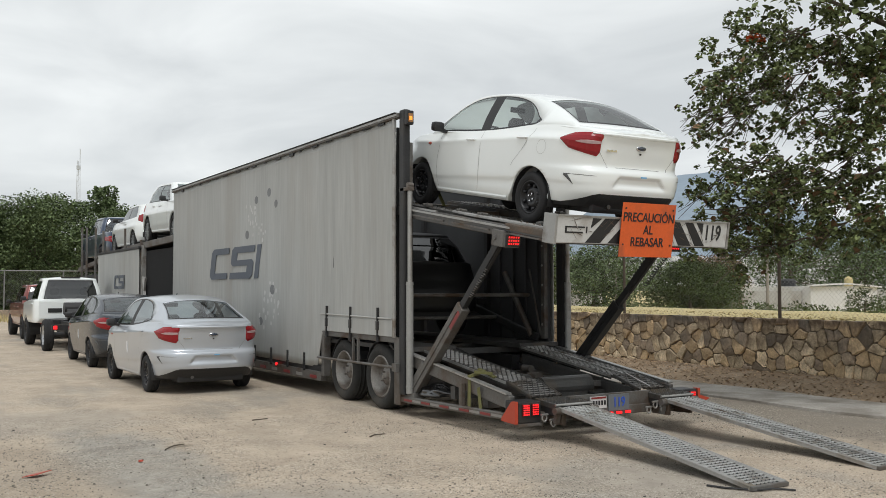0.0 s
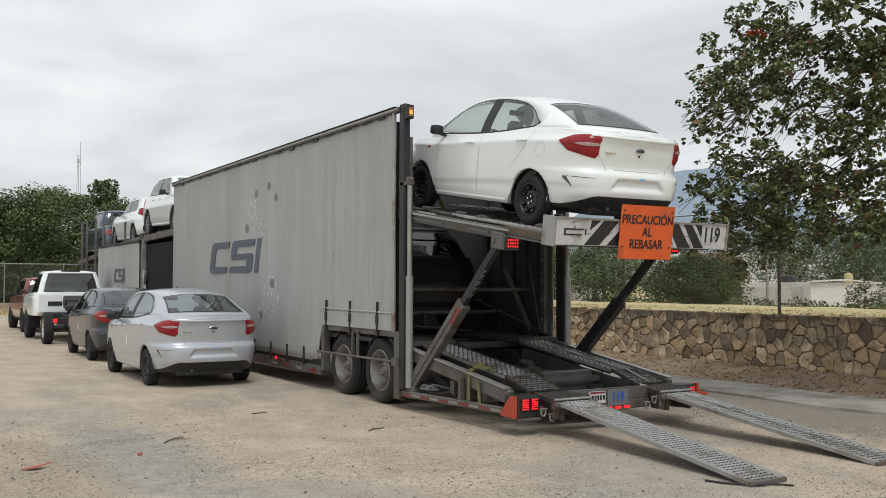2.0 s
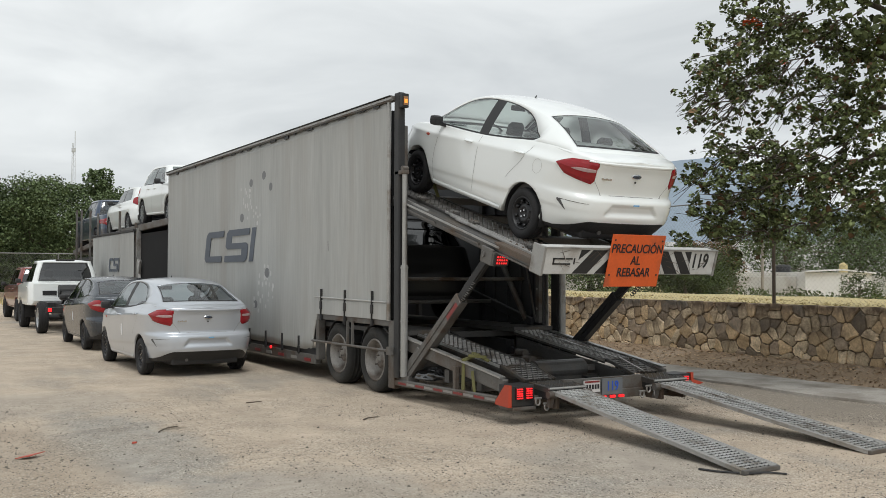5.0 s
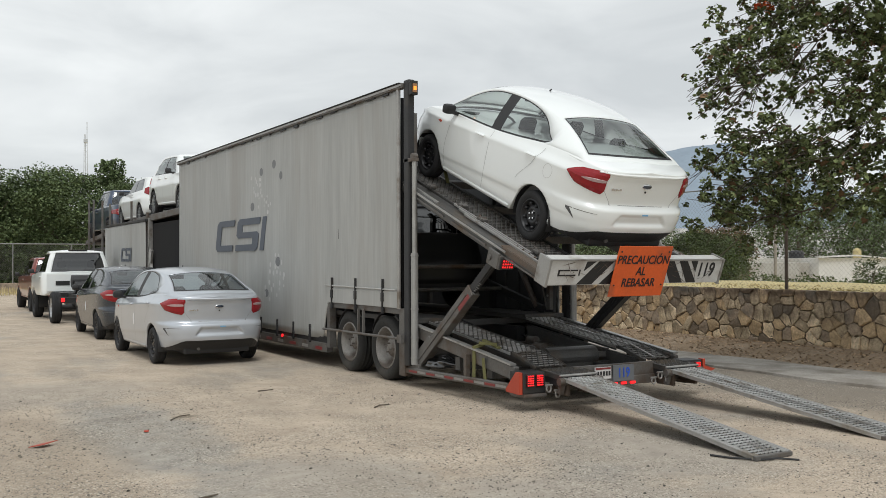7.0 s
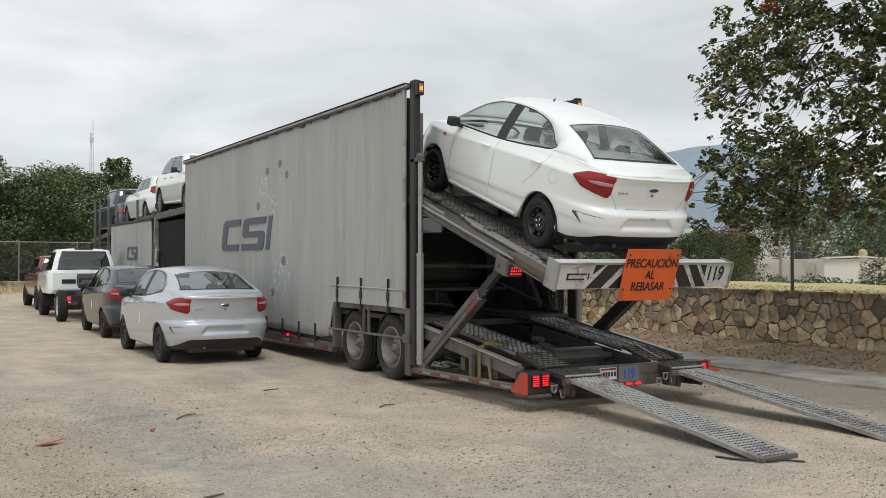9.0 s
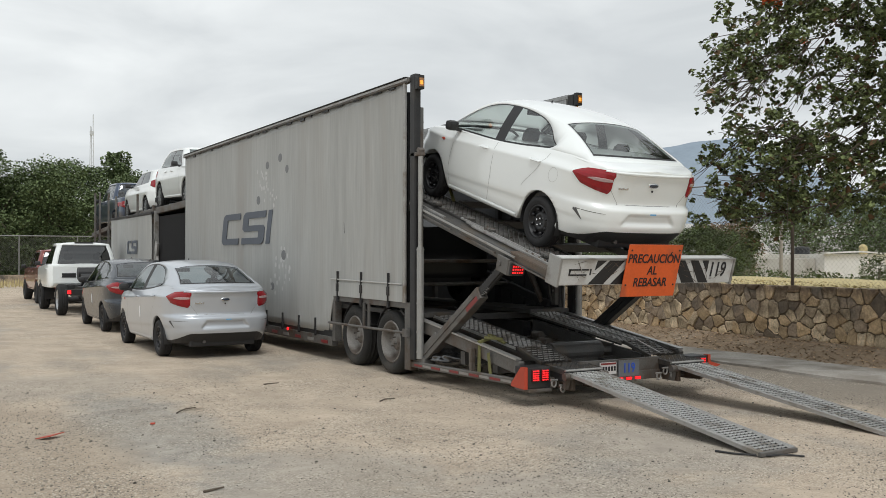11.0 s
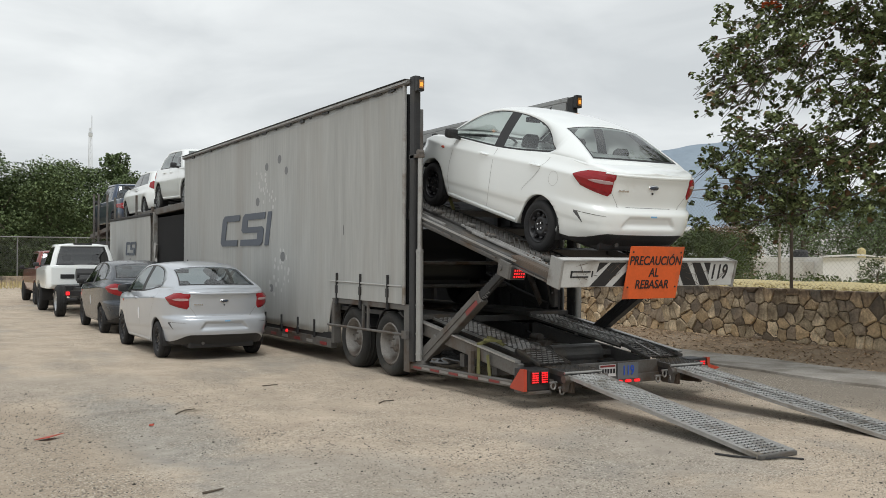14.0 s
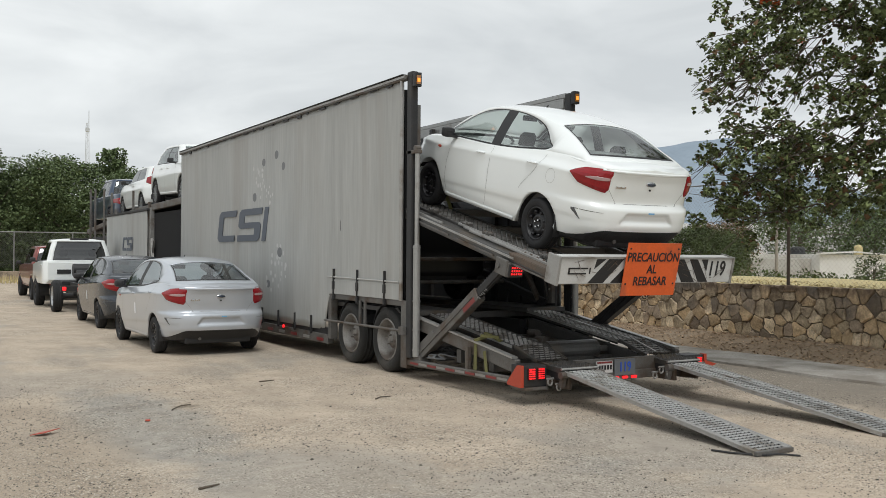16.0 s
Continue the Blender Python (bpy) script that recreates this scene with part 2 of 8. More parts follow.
M_WOODPOLE = mat("weathered_pole", (0.30, 0.27, 0.23), 0.85, var=0.2, scale=4)
M_FENCE = mat("galvanised_wire", (0.22, 0.22, 0.21), 0.6, metal=0.4, var=0.15)
# the mast's colour is lightened to carry distance haze
M_MAST = mat("haze_paled_mast", (0.46, 0.48, 0.50), 0.7, var=0.05)
M_FENCEPOST = mat("rusty_fence_post", (0.085, 0.065, 0.05), 0.75, metal=0.2, var=0.3)
M_MORTAR = mat("wall_mortar", (0.15, 0.118, 0.085), 0.95, var=0.25, scale=3, fine=30, bump=0.5, bump_scale=25)
M_STONE = mat("limestone", (0.60, 0.485, 0.335), 0.88, var=0.5, scale=5.0, fine=28, bump=0.6, bump_scale=16, objrand=0.35, dirt=(0.12, 0.085, 0.058), dirt_amount=0.48)
M_STONE_OCHRE = mat("ochre_limestone", (0.52, 0.385, 0.235), 0.88, var=0.42, scale=5.0, fine=30, bump=0.7, bump_scale=18, objrand=0.3, dirt=(0.14, 0.10, 0.07), dirt_amount=0.4)
M_STONE_GREY = mat("brown_limestone", (0.31, 0.245, 0.18), 0.9, var=0.42, scale=5.0, fine=30, bump=0.7, bump_scale=18, objrand=0.4, dirt=(0.10, 0.085, 0.07), dirt_amount=0.5)
M_CAP = mat("dry_grass_bank", (0.46, 0.38, 0.19), 0.95, var=0.25, scale=3, fine=40, bump=0.6)
M_HOUSE = mat("white_house_paint", (0.62, 0.61, 0.60), 0.8, var=0.10, scale=0.6, dirt=(0.45, 0.42, 0.38), dirt_amount=0.2)
M_GREYWALL = mat("grey_block_wall", (0.40, 0.39, 0.37), 0.9, var=0.15, scale=0.8, dirt=(0.25, 0.23, 0.2), dirt_amount=0.3)
# distance haze is mixed into the hills' base colour
M_MOUNT = mat("haze_tinted_mountain", (0.24, 0.29, 0.34), 1.0, var=0.10, scale=0.02, fine=0.2, spec=0.0)
M_TOWN = mat("pale_far_houses", (0.55, 0.54, 0.52), 0.9, island=0.3, var=0.05, scale=0.2)
M_BARK = mat("tree_bark", (0.10, 0.08, 0.06), 0.95, var=0.3, scale=6, fine=40, bump=0.7, bump_scale=18)


def leaf_mat(name, base, amount):
    m = mat(name, base, 0.55, var=0.2, scale=2.0, fine=20, island=amount, spec=0.15)
    return m


M_LEAF = leaf_mat("tree_leaves", (0.118, 0.143, 0.060), 0.75)
M_LEAF_FAR = leaf_mat("dark_hedge_leaves", (0.098, 0.132, 0.058), 0.5)
M_LEAF_BUSH = leaf_mat("bush_leaves", (0.058, 0.080, 0.024), 0.40)
M_LEAF_DRY = leaf_mat("brown_dry_leaves", (0.16, 0.10, 0.055), 0.4)
M_FLOWER = leaf_mat("orange_flowers", (0.65, 0.12, 0.03), 0.25)
M_LITTER = leaf_mat("leaf_litter", (0.33, 0.235, 0.15), 0.5)
M_DRYGRASS = leaf_mat("dry_grass", (0.46, 0.38, 0.20), 0.25)
M_GRAVEL = mat("gravel_stones", (0.235, 0.205, 0.17), 0.9, var=0.15, island=0.85)


def ground_material():
    """Pale packed caliche over grey worn asphalt, in large soft patches, with grit and small stones."""
    m = bpy.data.materials.new("packed_dirt_ground")
    m.use_nodes = True
    n, l = m.node_tree.nodes, m.node_tree.links
    p = n["Principled BSDF"]
    p.inputs["Roughness"].default_value = 0.95
    p.inputs["Specular IOR Level"].default_value = 0.2
    co = n.new("ShaderNodeTexCoord")

    def tex(s, d, r=0.6, stretch=None):
        k = n.new("ShaderNodeTexNoise")
        k.inputs["Scale"].default_value, k.inputs["Detail"].default_value, k.inputs["Roughness"].default_value = s, d, r
        src = co.outputs["Object"]
        if stretch:
            mp = n.new("ShaderNodeMapping")
            mp.inputs["Scale"].default_value = stretch
            mp.inputs["Rotation"].default_value = (0, 0, radians(8))
            l.new(src, mp.inputs[0])
            src = mp.outputs[0]
        l.new(src, k.inputs["Vector"])
        return k.outputs[0]

    def mix(f, a, b):
        k = n.new("ShaderNodeMix")
        k.data_type = "RGBA"
        for sock, v in (("Factor", f), ("A", a), ("B", b)):
            if isinstance(v, tuple):
                k.inputs[sock].default_value = (*v, 1)
            else:
                l.new(v, k.inputs[sock])
        return k.outputs["Result"]

    def span(v, lo, hi):
        k = n.new("ShaderNodeMapRange")
        k.inputs["From Min"].default_value, k.inputs["From Max"].default_value = lo, hi
        l.new(v, k.inputs["Value"])
        return k.outputs[0]
    def cells(scale):
        """A random value for each grain of grit."""
        k = n.new("ShaderNodeTexVoronoi")
        k.inputs["Scale"].default_value = scale
        l.new(co.outputs["Object"], k.inputs["Vector"])
        sep = n.new("ShaderNodeSeparateColor")
        l.new(k.outputs["Color"], sep.inputs[0])
        return sep.outputs[0]

    def patch(x, y, rx, ry):
        """1 within a ragged oval of bare asphalt round (x, y)."""
        mp = n.new("ShaderNodeMapping")
        mp.inputs["Location"].default_value = (-x / rx, -y / ry, 0)
        mp.inputs["Scale"].default_value = (1 / rx, 1 / ry, 0)
        l.new(co.outputs["Object"], mp.inputs[0])
        ln = n.new("ShaderNodeVectorMath")
        ln.operation = "LENGTH"
        l.new(mp.outputs[0], ln.inputs[0])
        ad = n.new("ShaderNodeMath")
        ad.operation = "MULTIPLY_ADD"
        l.new(tex(1.3, 6, 0.7), ad.inputs[0])
        ad.inputs[1].default_value = 1.6
        l.new(ln.outputs["Value"], ad.inputs[2])
        return span(ad.outputs[0], 2.0, 1.5)

    def times(a, b):
        k = n.new("ShaderNodeMath")
        k.operation = "MULTIPLY"
        for sock, v in zip(k.inputs, (a, b)):
            if isinstance(v, float):
                sock.default_value = v
            else:
                l.new(v, sock)
        return k.outputs[0]
    dirt = mix(span(tex(1.6, 6, 0.7), 0.35, 0.65), (0.415, 0.340, 0.262), (0.560, 0.468, 0.368))
    grey = mix(span(tex(5.0, 5), 0.35, 0.65), (0.25, 0.24, 0.22), (0.38, 0.36, 0.32))
    base = mix(span(tex(0.35, 6, 0.65, (1.0, 0.5, 1.0)), 0.54, 0.68), dirt, grey)
    base = mix(times(patch(-4.95, -1.6, 0.62, 2.4), 0.85), base, grey)
    base = mix(times(patch(-4.4, -4.4, 0.9, 1.2), 0.6), base, grey)
    base = mix(times(patch(-3.2, -5.6, 1.3, 0.9), 0.6), base, grey)
    base = mix(times(patch(-1.5, -4.7, 1.1, 1.1), 0.6), base, grey)
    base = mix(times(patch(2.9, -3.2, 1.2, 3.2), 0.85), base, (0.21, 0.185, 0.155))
    base = mix(times(patch(-6.1, -2.4, 0.75, 3.0), 0.5), base, (0.30, 0.245, 0.185))
    base = mix(times(patch(-5.4, 1.6, 1.3, 1.2), 0.4), base, grey)
    # damp-looking, trodden drifts that run along the yard
    base = mix(times(span(tex(0.7, 7, 0.72, (1.0, 0.45, 1.0)), 0.50, 0.62), 0.45), base, (0.30, 0.255, 0.20))
    # small dried puddles and oil marks
    base = mix(times(patch(-4.35, -0.92, 0.15, 0.10), 0.8), base, (0.17, 0.14, 0.10))
    base = mix(times(patch(-5.0, -0.75, 0.35, 0.16), 0.35), base, (0.16, 0.15, 0.14))
    # scattered grit, thicker in some places than others
    drift = span(tex(0.9, 5, 0.7), 0.36, 0.62)
    base = mix(times(span(cells(75), 0.80, 0.84), times(drift, 0.85)), base, (0.17, 0.145, 0.115))
    base = mix(times(span(cells(130), 0.76, 0.80), times(drift, 0.85)), base, (0.20, 0.17, 0.135))
    base = mix(times(span(cells(95), 0.86, 0.90), times(drift, 0.7)), base, (0.70, 0.64, 0.54))
    base = mix(times(span(tex(26, 6, 0.85), 0.53, 0.70), 0.75), base, (0.27, 0.235, 0.185))
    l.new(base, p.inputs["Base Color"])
    bn = n.new("ShaderNodeBump")
    bn.inputs["Strength"].default_value, bn.inputs["Distance"].default_value = 0.7, 0.02
    l.new(tex(34, 6, 0.75), bn.inputs["Height"])
    l.new(bn.outputs[0], p.inputs["Normal"])
    return m


M_GROUND = ground_material()
M_SLAB = mat("worn_concrete", (0.34, 0.315, 0.28), 0.9, var=0.3, scale=2.5, fine=40, bump=0.3, dirt=(0.19, 0.165, 0.135), dirt_amount=0.5)
M_VERGE = mat("leafy_dirt_verge", (0.25, 0.182, 0.118), 0.95, var=0.3, scale=2.5, fine=45, bump=0.8, bump_scale=30, dirt=(0.33, 0.265, 0.195), dirt_amount=0.35)

# ---------------------------------------------------------------- shaping helpers
def part(name, bm, material, parent=None, label="", smooth=False):
    """Links a bmesh as one mesh object, under a thing or a part."""
    me = bpy.data.meshes.new(name)
    bmesh.ops.recalc_face_normals(bm, faces=bm.faces) if len(bm.faces) < 30000 else None
    bm.to_mesh(me)
    bm.free()
    return mesh_part(name, me, material, parent, label, smooth)


def mesh_part(name, me, material, parent=None, label="", smooth=False):
    if material is not None:
        me.materials.append(material)
    if smooth:
        for poly in me.polygons:
            poly.use_smooth = True
    ob = new(name, me)
    ob.parent = parent
    if label:
        ob["label"] = label
    return ob


def raw(name, verts, faces, material, parent=None, label="", smooth=False):
    me = bpy.data.meshes.new(name)
    me.from_pydata(verts, [], faces)
    me.update()
    return mesh_part(name, me, material, parent, label, smooth)


def thing(name, label, category, group="", m=None):
    ob = new(name)
    ob.empty_display_size = 0.2
    if m is not None:
        ob.matrix_basis = m
    return tagged(ob, label, category, group)


def box(bm, x0, x1, y0, y1, z0, z1, bevel=0.0):
    vs = [bm.verts.new((x, y, z)) for x in (x0, x1) for y in (y0, y1) for z in (z0, z1)]
    fs = [bm.faces.new([vs[i] for i in f]) for f in ((0, 1, 3, 2), (4, 6, 7, 5), (0, 4, 5, 1), (2, 3, 7, 6), (0, 2, 6, 4), (1, 5, 7, 3))]
    if bevel:
        es = list({e for f in fs for e in f.edges})
        bmesh.ops.bevel(bm, geom=es, offset=bevel, segments=2, affect="EDGES", profile=0.6)
    return bm


def bx(*args, bevel=0.0):
    return box(bmesh.new(), *args, bevel=bevel)


def bar(bm, a, b, w, h, bevel=0.0, up=(0, 0, 1)):
    """A rectangular bar from a to b: w sideways, h upwards."""
    a, b = Vector(a), Vector(b)
    d = (b - a).normalized()
    side = d.cross(Vector(up))
    side = side.normalized() if side.length > 1e-4 else Vector((1, 0, 0))
    top = side.cross(d)
    vs = [bm.verts.new(p + side * sx * w / 2 + top * sz * h / 2) for p in (a, b) for sx, sz in ((-1, -1), (1, -1), (1, 1), (-1, 1))]
    fs = [bm.faces.new([vs[i] for i in f]) for f in ((0, 1, 2, 3), (7, 6, 5, 4), (0, 4, 5, 1), (1, 5, 6, 2), (2, 6, 7, 3), (3, 7, 4, 0))]
    if bevel:
        bmesh.ops.bevel(bm, geom=list({e for f in fs for e in f.edges}), offset=bevel, segments=1, affect="EDGES")
    return bm


def rod(bm, a, b, r, r2=None, seg=12):
    a, b = Vector(a), Vector(b)
    d = b - a
    m = Matrix.Translation((a + b) / 2) @ d.to_track_quat("Z", "Y").to_matrix().to_4x4()
    bmesh.ops.create_cone(bm, cap_ends=True, segments=seg, radius1=r, radius2=r if r2 is None else r2, depth=d.length, matrix=m)
    return bm


def limb(bm, points, r0, r1, seg=7):
    n = len(points) - 1
    for k in range(n):
        a, b = r0 + (r1 - r0) * k / n, r0 + (r1 - r0) * (k + 1) / n
        rod(bm, points[k], points[k + 1], a, b, seg)
    return bm


def lathe(bm, profile, seg=28, axis="X"):
    """Turns (radius, along) pairs round the X axis."""
    rings = []
    for r, x in profile:
        rings.append([bm.verts.new((x, r * math.cos(2 * math.pi * k / seg), r * math.sin(2 * math.pi * k / seg))) for k in range(seg)])
    for p, q in zip(rings, rings[1:]):
        for k in range(seg):
            bm.faces.new((p[k], p[(k + 1) % seg], q[(k + 1) % seg], q[k]))
    return bm


def text_part(name, body, size, m, material, parent, label="", sx=1.0, depth=0.002):
    cu = bpy.data.curves.new(name, "FONT")
    cu.body, cu.size, cu.align_x, cu.align_y, cu.extrude = body, size, "CENTER", "CENTER", depth
    cu.offset = size * 0.013
    tmp = bpy.data.objects.new(name, cu)
    scene.collection.objects.link(tmp)
    bpy.context.view_layer.update()
    me = bpy.data.meshes.new_from_object(tmp.evaluated_get(bpy.context.evaluated_depsgraph_get()))
    bpy.data.objects.remove(tmp)
    me.transform(Matrix.Diagonal((sx, 1, 1, 1)))
    me.materials.clear()
    ob = mesh_part(name, me, material, parent, label)
    ob.matrix_basis = m
    return ob


def lerp_table(rows, z):
    """Smooth value from rows of (key, value)."""
    if z <= rows[0][0]:
        return rows[0][1]
    for (a, va), (b, vb) in zip(rows, rows[1:]):
        if z <= b:
            f = (z - a) / (b - a)
            f = f * f * (3 - 2 * f) * 0.5 + f * 0.5
            return va + (vb - va) * f
    return rows[-1][1]

# ---------------------------------------------------------------- vehicles
# A body is described by tables over height or length, in metres; y = 0 is the rear axle, the nose points to +y, z = 0 is the road.
SEDAN = dict(
    yc=1.30, n=6.0, bow=0.035, wheelbase=2.491, track=0.735, tyre_r=0.288, tyre_w=0.175, arch_r=0.348, arch_z=0.292, sill=0.215, rise=0.045, step=0.018,
    width=[(0.20, 0.772), (0.26, 0.802), (0.33, 0.818), (0.39, 0.824), (0.425, 0.829), (0.45, 0.838), (0.55, 0.845), (0.70, 0.850), (0.85, 0.852), (0.900, 0.853), (0.915, 0.844),
           (0.95, 0.826), (1.00, 0.802), (1.06, 0.775), (1.12, 0.742)],
    rear=[(0.20, -0.66), (0.30, -0.745), (0.40, -0.835), (0.50, -0.850), (0.60, -0.850), (0.645, -0.838), (0.665, -0.800), (0.70, -0.782), (0.85, -0.800), (0.95, -0.812), (0.99, -0.826), (1.045, -0.838)],
    front=[(0.20, 3.05), (0.35, 3.17), (0.50, 3.20), (0.66, 3.17), (0.80, 3.07)],
    top=[(-0.86, 1.040), (-0.78, 1.062), (-0.60, 1.085), (-0.30, 1.105), (0.1, 1.100), (0.5, 1.058), (1.2, 1.005), (2.2, 0.975), (2.7, 0.925), (3.0, 0.84), (3.2, 0.70)],
    crown=0.035, recess=(0.465, 0.590, 0.30, 0.10, 0.030),
    # stations of the cabin: y, x, z of the roof edge; y, z on the centre line
    cabin=[(2.30, 0.760, 0.985, 2.56, 0.985), (2.10, 0.722, 1.125, 2.30, 1.150), (1.90, 0.684, 1.252, 2.06, 1.294), (1.70, 0.648, 1.355, 1.82, 1.408),
           (1.50, 0.616, 1.425, 1.58, 1.484), (1.30, 0.592, 1.458, 1.34, 1.508), (1.05, 0.577, 1.470, 1.05, 1.518), (0.75, 0.570, 1.462, 0.75, 1.510), (0.45, 0.566, 1.432, 0.44, 1.482),
           (0.15, 0.568, 1.372, 0.12, 1.432), (-0.10, 0.588, 1.292, -0.16, 1.340), (-0.30, 0.618, 1.215, -0.37, 1.250), (-0.48, 0.656, 1.143, -0.56, 1.155), (-0.56, 0.676, 1.098, -0.63, 1.108), (-0.64, 0.700, 1.045, -0.70, 1.055)],
    pane_low=[(2.25, 1.005), (1.9, 1.012), (1.1, 1.030), (0.6, 1.066), (0.3, 1.100), (0.10, 1.124), (0.02, 1.150)],
    pane_high=[(2.25, 1.005), (2.05, 1.110), (1.8, 1.258), (1.6, 1.350), (1.4, 1.405), (1.2, 1.428), (1.0, 1.434), (0.8, 1.428), (0.6, 1.405), (0.45, 1.373), (0.32, 1.325), (0.20, 1.258), (0.10, 1.188), (0.02, 1.150)],
    pillar=(0.94, 1.13),
    g_yc=0.95, g_n=5.0, g_w=[(0, 0.755), (1, 0.545)], g_f=[(0, 2.40), (1, 1.45)], g_r=[(0, -0.60), (1, 0.14)], g_top=[(-0.5, 1.37), (2.5, 1.34)], g_crown=0.062,
    side_cuts=(-0.76, -0.70, -0.075, 0.01, 0.66, 0.78), door_gaps=(0.38, 1.08, 2.05), mirror_y=1.93)
SUV = dict(SEDAN, cabin=None, bow=0.0, rise=0.0, recess=None, step=0.032, n=8.0, crown=0.035, wheelbase=2.67, tyre_r=0.35, tyre_w=0.22, arch_r=0.41, arch_z=0.36, sill=0.30, track=0.79,
    width=[(0.20, 0.85), (0.5, 0.91), (0.8, 0.915), (0.98, 0.88), (1.15, 0.84)],
    rear=[(0.20, -0.70), (0.45, -0.84), (0.70, -0.84), (0.9, -0.80), (1.12, -0.76)],
    front=[(0.20, 3.40), (0.55, 3.50), (0.80, 3.46), (0.98, 3.36)],
    top=[(-0.8, 1.12), (0.2, 1.10), (2.3, 1.06), (2.9, 1.02), (3.3, 0.92), (3.5, 0.80)],
    g_yc=0.85, g_n=6.0, g_w=[(0, 0.82), (0.5, 0.74), (1, 0.62)], g_f=[(0, 2.50), (0.5, 2.05), (1, 1.55)], g_r=[(0, -0.74), (0.5, -0.62), (1, -0.42)],
    g_top=[(-0.5, 1.56), (0.5, 1.60), (2.4, 1.56)], side_cuts=(-0.80, -0.62, -0.02, 0.05, 0.66, 0.78), door_gaps=(0.45, 1.12, 2.10), mirror_y=1.95)
HATCH = dict(SUV, wheelbase=2.50, tyre_r=0.31, tyre_w=0.19, arch_r=0.36, arch_z=0.32, sill=0.24, track=0.74,
    width=[(0.20, 0.80), (0.5, 0.855), (0.75, 0.86), (0.92, 0.82), (1.05, 0.79)],
    rear=[(0.20, -0.55), (0.45, -0.66), (0.70, -0.66), (0.9, -0.62), (1.05, -0.58)], front=[(0.20, 3.05), (0.55, 3.15), (0.80, 3.10), (0.98, 3.0)],
    top=[(-0.7, 1.02), (0.2, 1.0), (2.2, 0.97), (2.7, 0.93), (3.1, 0.80)],
    g_w=[(0, 0.76), (0.5, 0.69), (1, 0.60)], g_f=[(0, 2.30), (0.5, 2.02), (1, 1.70)], g_r=[(0, -0.56), (0.5, -0.44), (1, -0.25)],
    g_top=[(-0.5, 1.38), (0.5, 1.42), (2.4, 1.40)], door_gaps=(0.75, 1.95), mirror_y=1.85)
TRUCK_CAB = dict(SUV, wheelbase=3.4, tyre_r=0.40, tyre_w=0.25, arch_r=0.48, arch_z=0.42, sill=0.68, track=0.86, yc=2.95, n=9.0, rear_arch=False,
    width=[(0.45, 0.93), (0.8, 0.985), (1.15, 0.985), (1.4, 0.95)],
    rear=[(0.45, 1.70), (0.8, 1.68), (1.4, 1.70)], front=[(0.45, 4.25), (0.8, 4.35), (1.2, 4.30)],
    top=[(1.6, 1.32), (2.9, 1.30), (3.4, 1.26), (4.3, 1.16)], crown=0.03,
    g_yc=2.35, g_n=8.0, g_w=[(0, 0.90), (0.4, 0.84), (1, 0.72)], g_f=[(0, 3.35), (0.5, 3.0), (1, 2.70)], g_r=[(0, 1.72), (0.5, 1.78), (1, 1.86)],
    g_top=[(1.5, 1.90), (2.3, 1.92), (3.4, 1.90)], g_crown=0.05, side_cuts=(-0.86, -0.80, -0.10, -0.06, 0.62, 0.75), door_gaps=(1.95, 3.10), mirror_y=3.0)
PICKUP = dict(TRUCK_CAB, wheelbase=3.2, tyre_r=0.37, arch_r=0.44, arch_z=0.38, sill=0.42, rear_arch=True, yc=1.6, track=0.80, n=8.0,
    width=[(0.38, 0.86), (0.7, 0.915), (1.0, 0.915), (1.2, 0.89)],
    rear=[(0.38, -1.05), (0.7, -1.10), (1.2, -1.08)], front=[(0.38, 3.95), (0.7, 4.05), (1.1, 3.98)],
    top=[(-1.1, 1.16), (0.6, 1.16), (2.6, 1.14), (3.2, 1.10), (4.0, 0.98)],
    g_yc=1.75, g_w=[(0, 0.84), (0.4, 0.78), (1, 0.66)], g_f=[(0, 3.05), (0.5, 2.65), (1, 2.25)], g_r=[(0, 0.60), (0.5, 0.68), (1, 0.80)],
    g_top=[(0.5, 1.74), (1.7, 1.76), (3.0, 1.72)], side_cuts=(-0.86, -0.80, -0.05, 0.0, 0.62, 0.75), door_gaps=(0.75, 1.70, 2.60), mirror_y=2.5)


def soft_step(lo, hi, v):
    f = min(max((v - lo) / (hi - lo), 0.0), 1.0)
    return f * f * (3 - 2 * f)


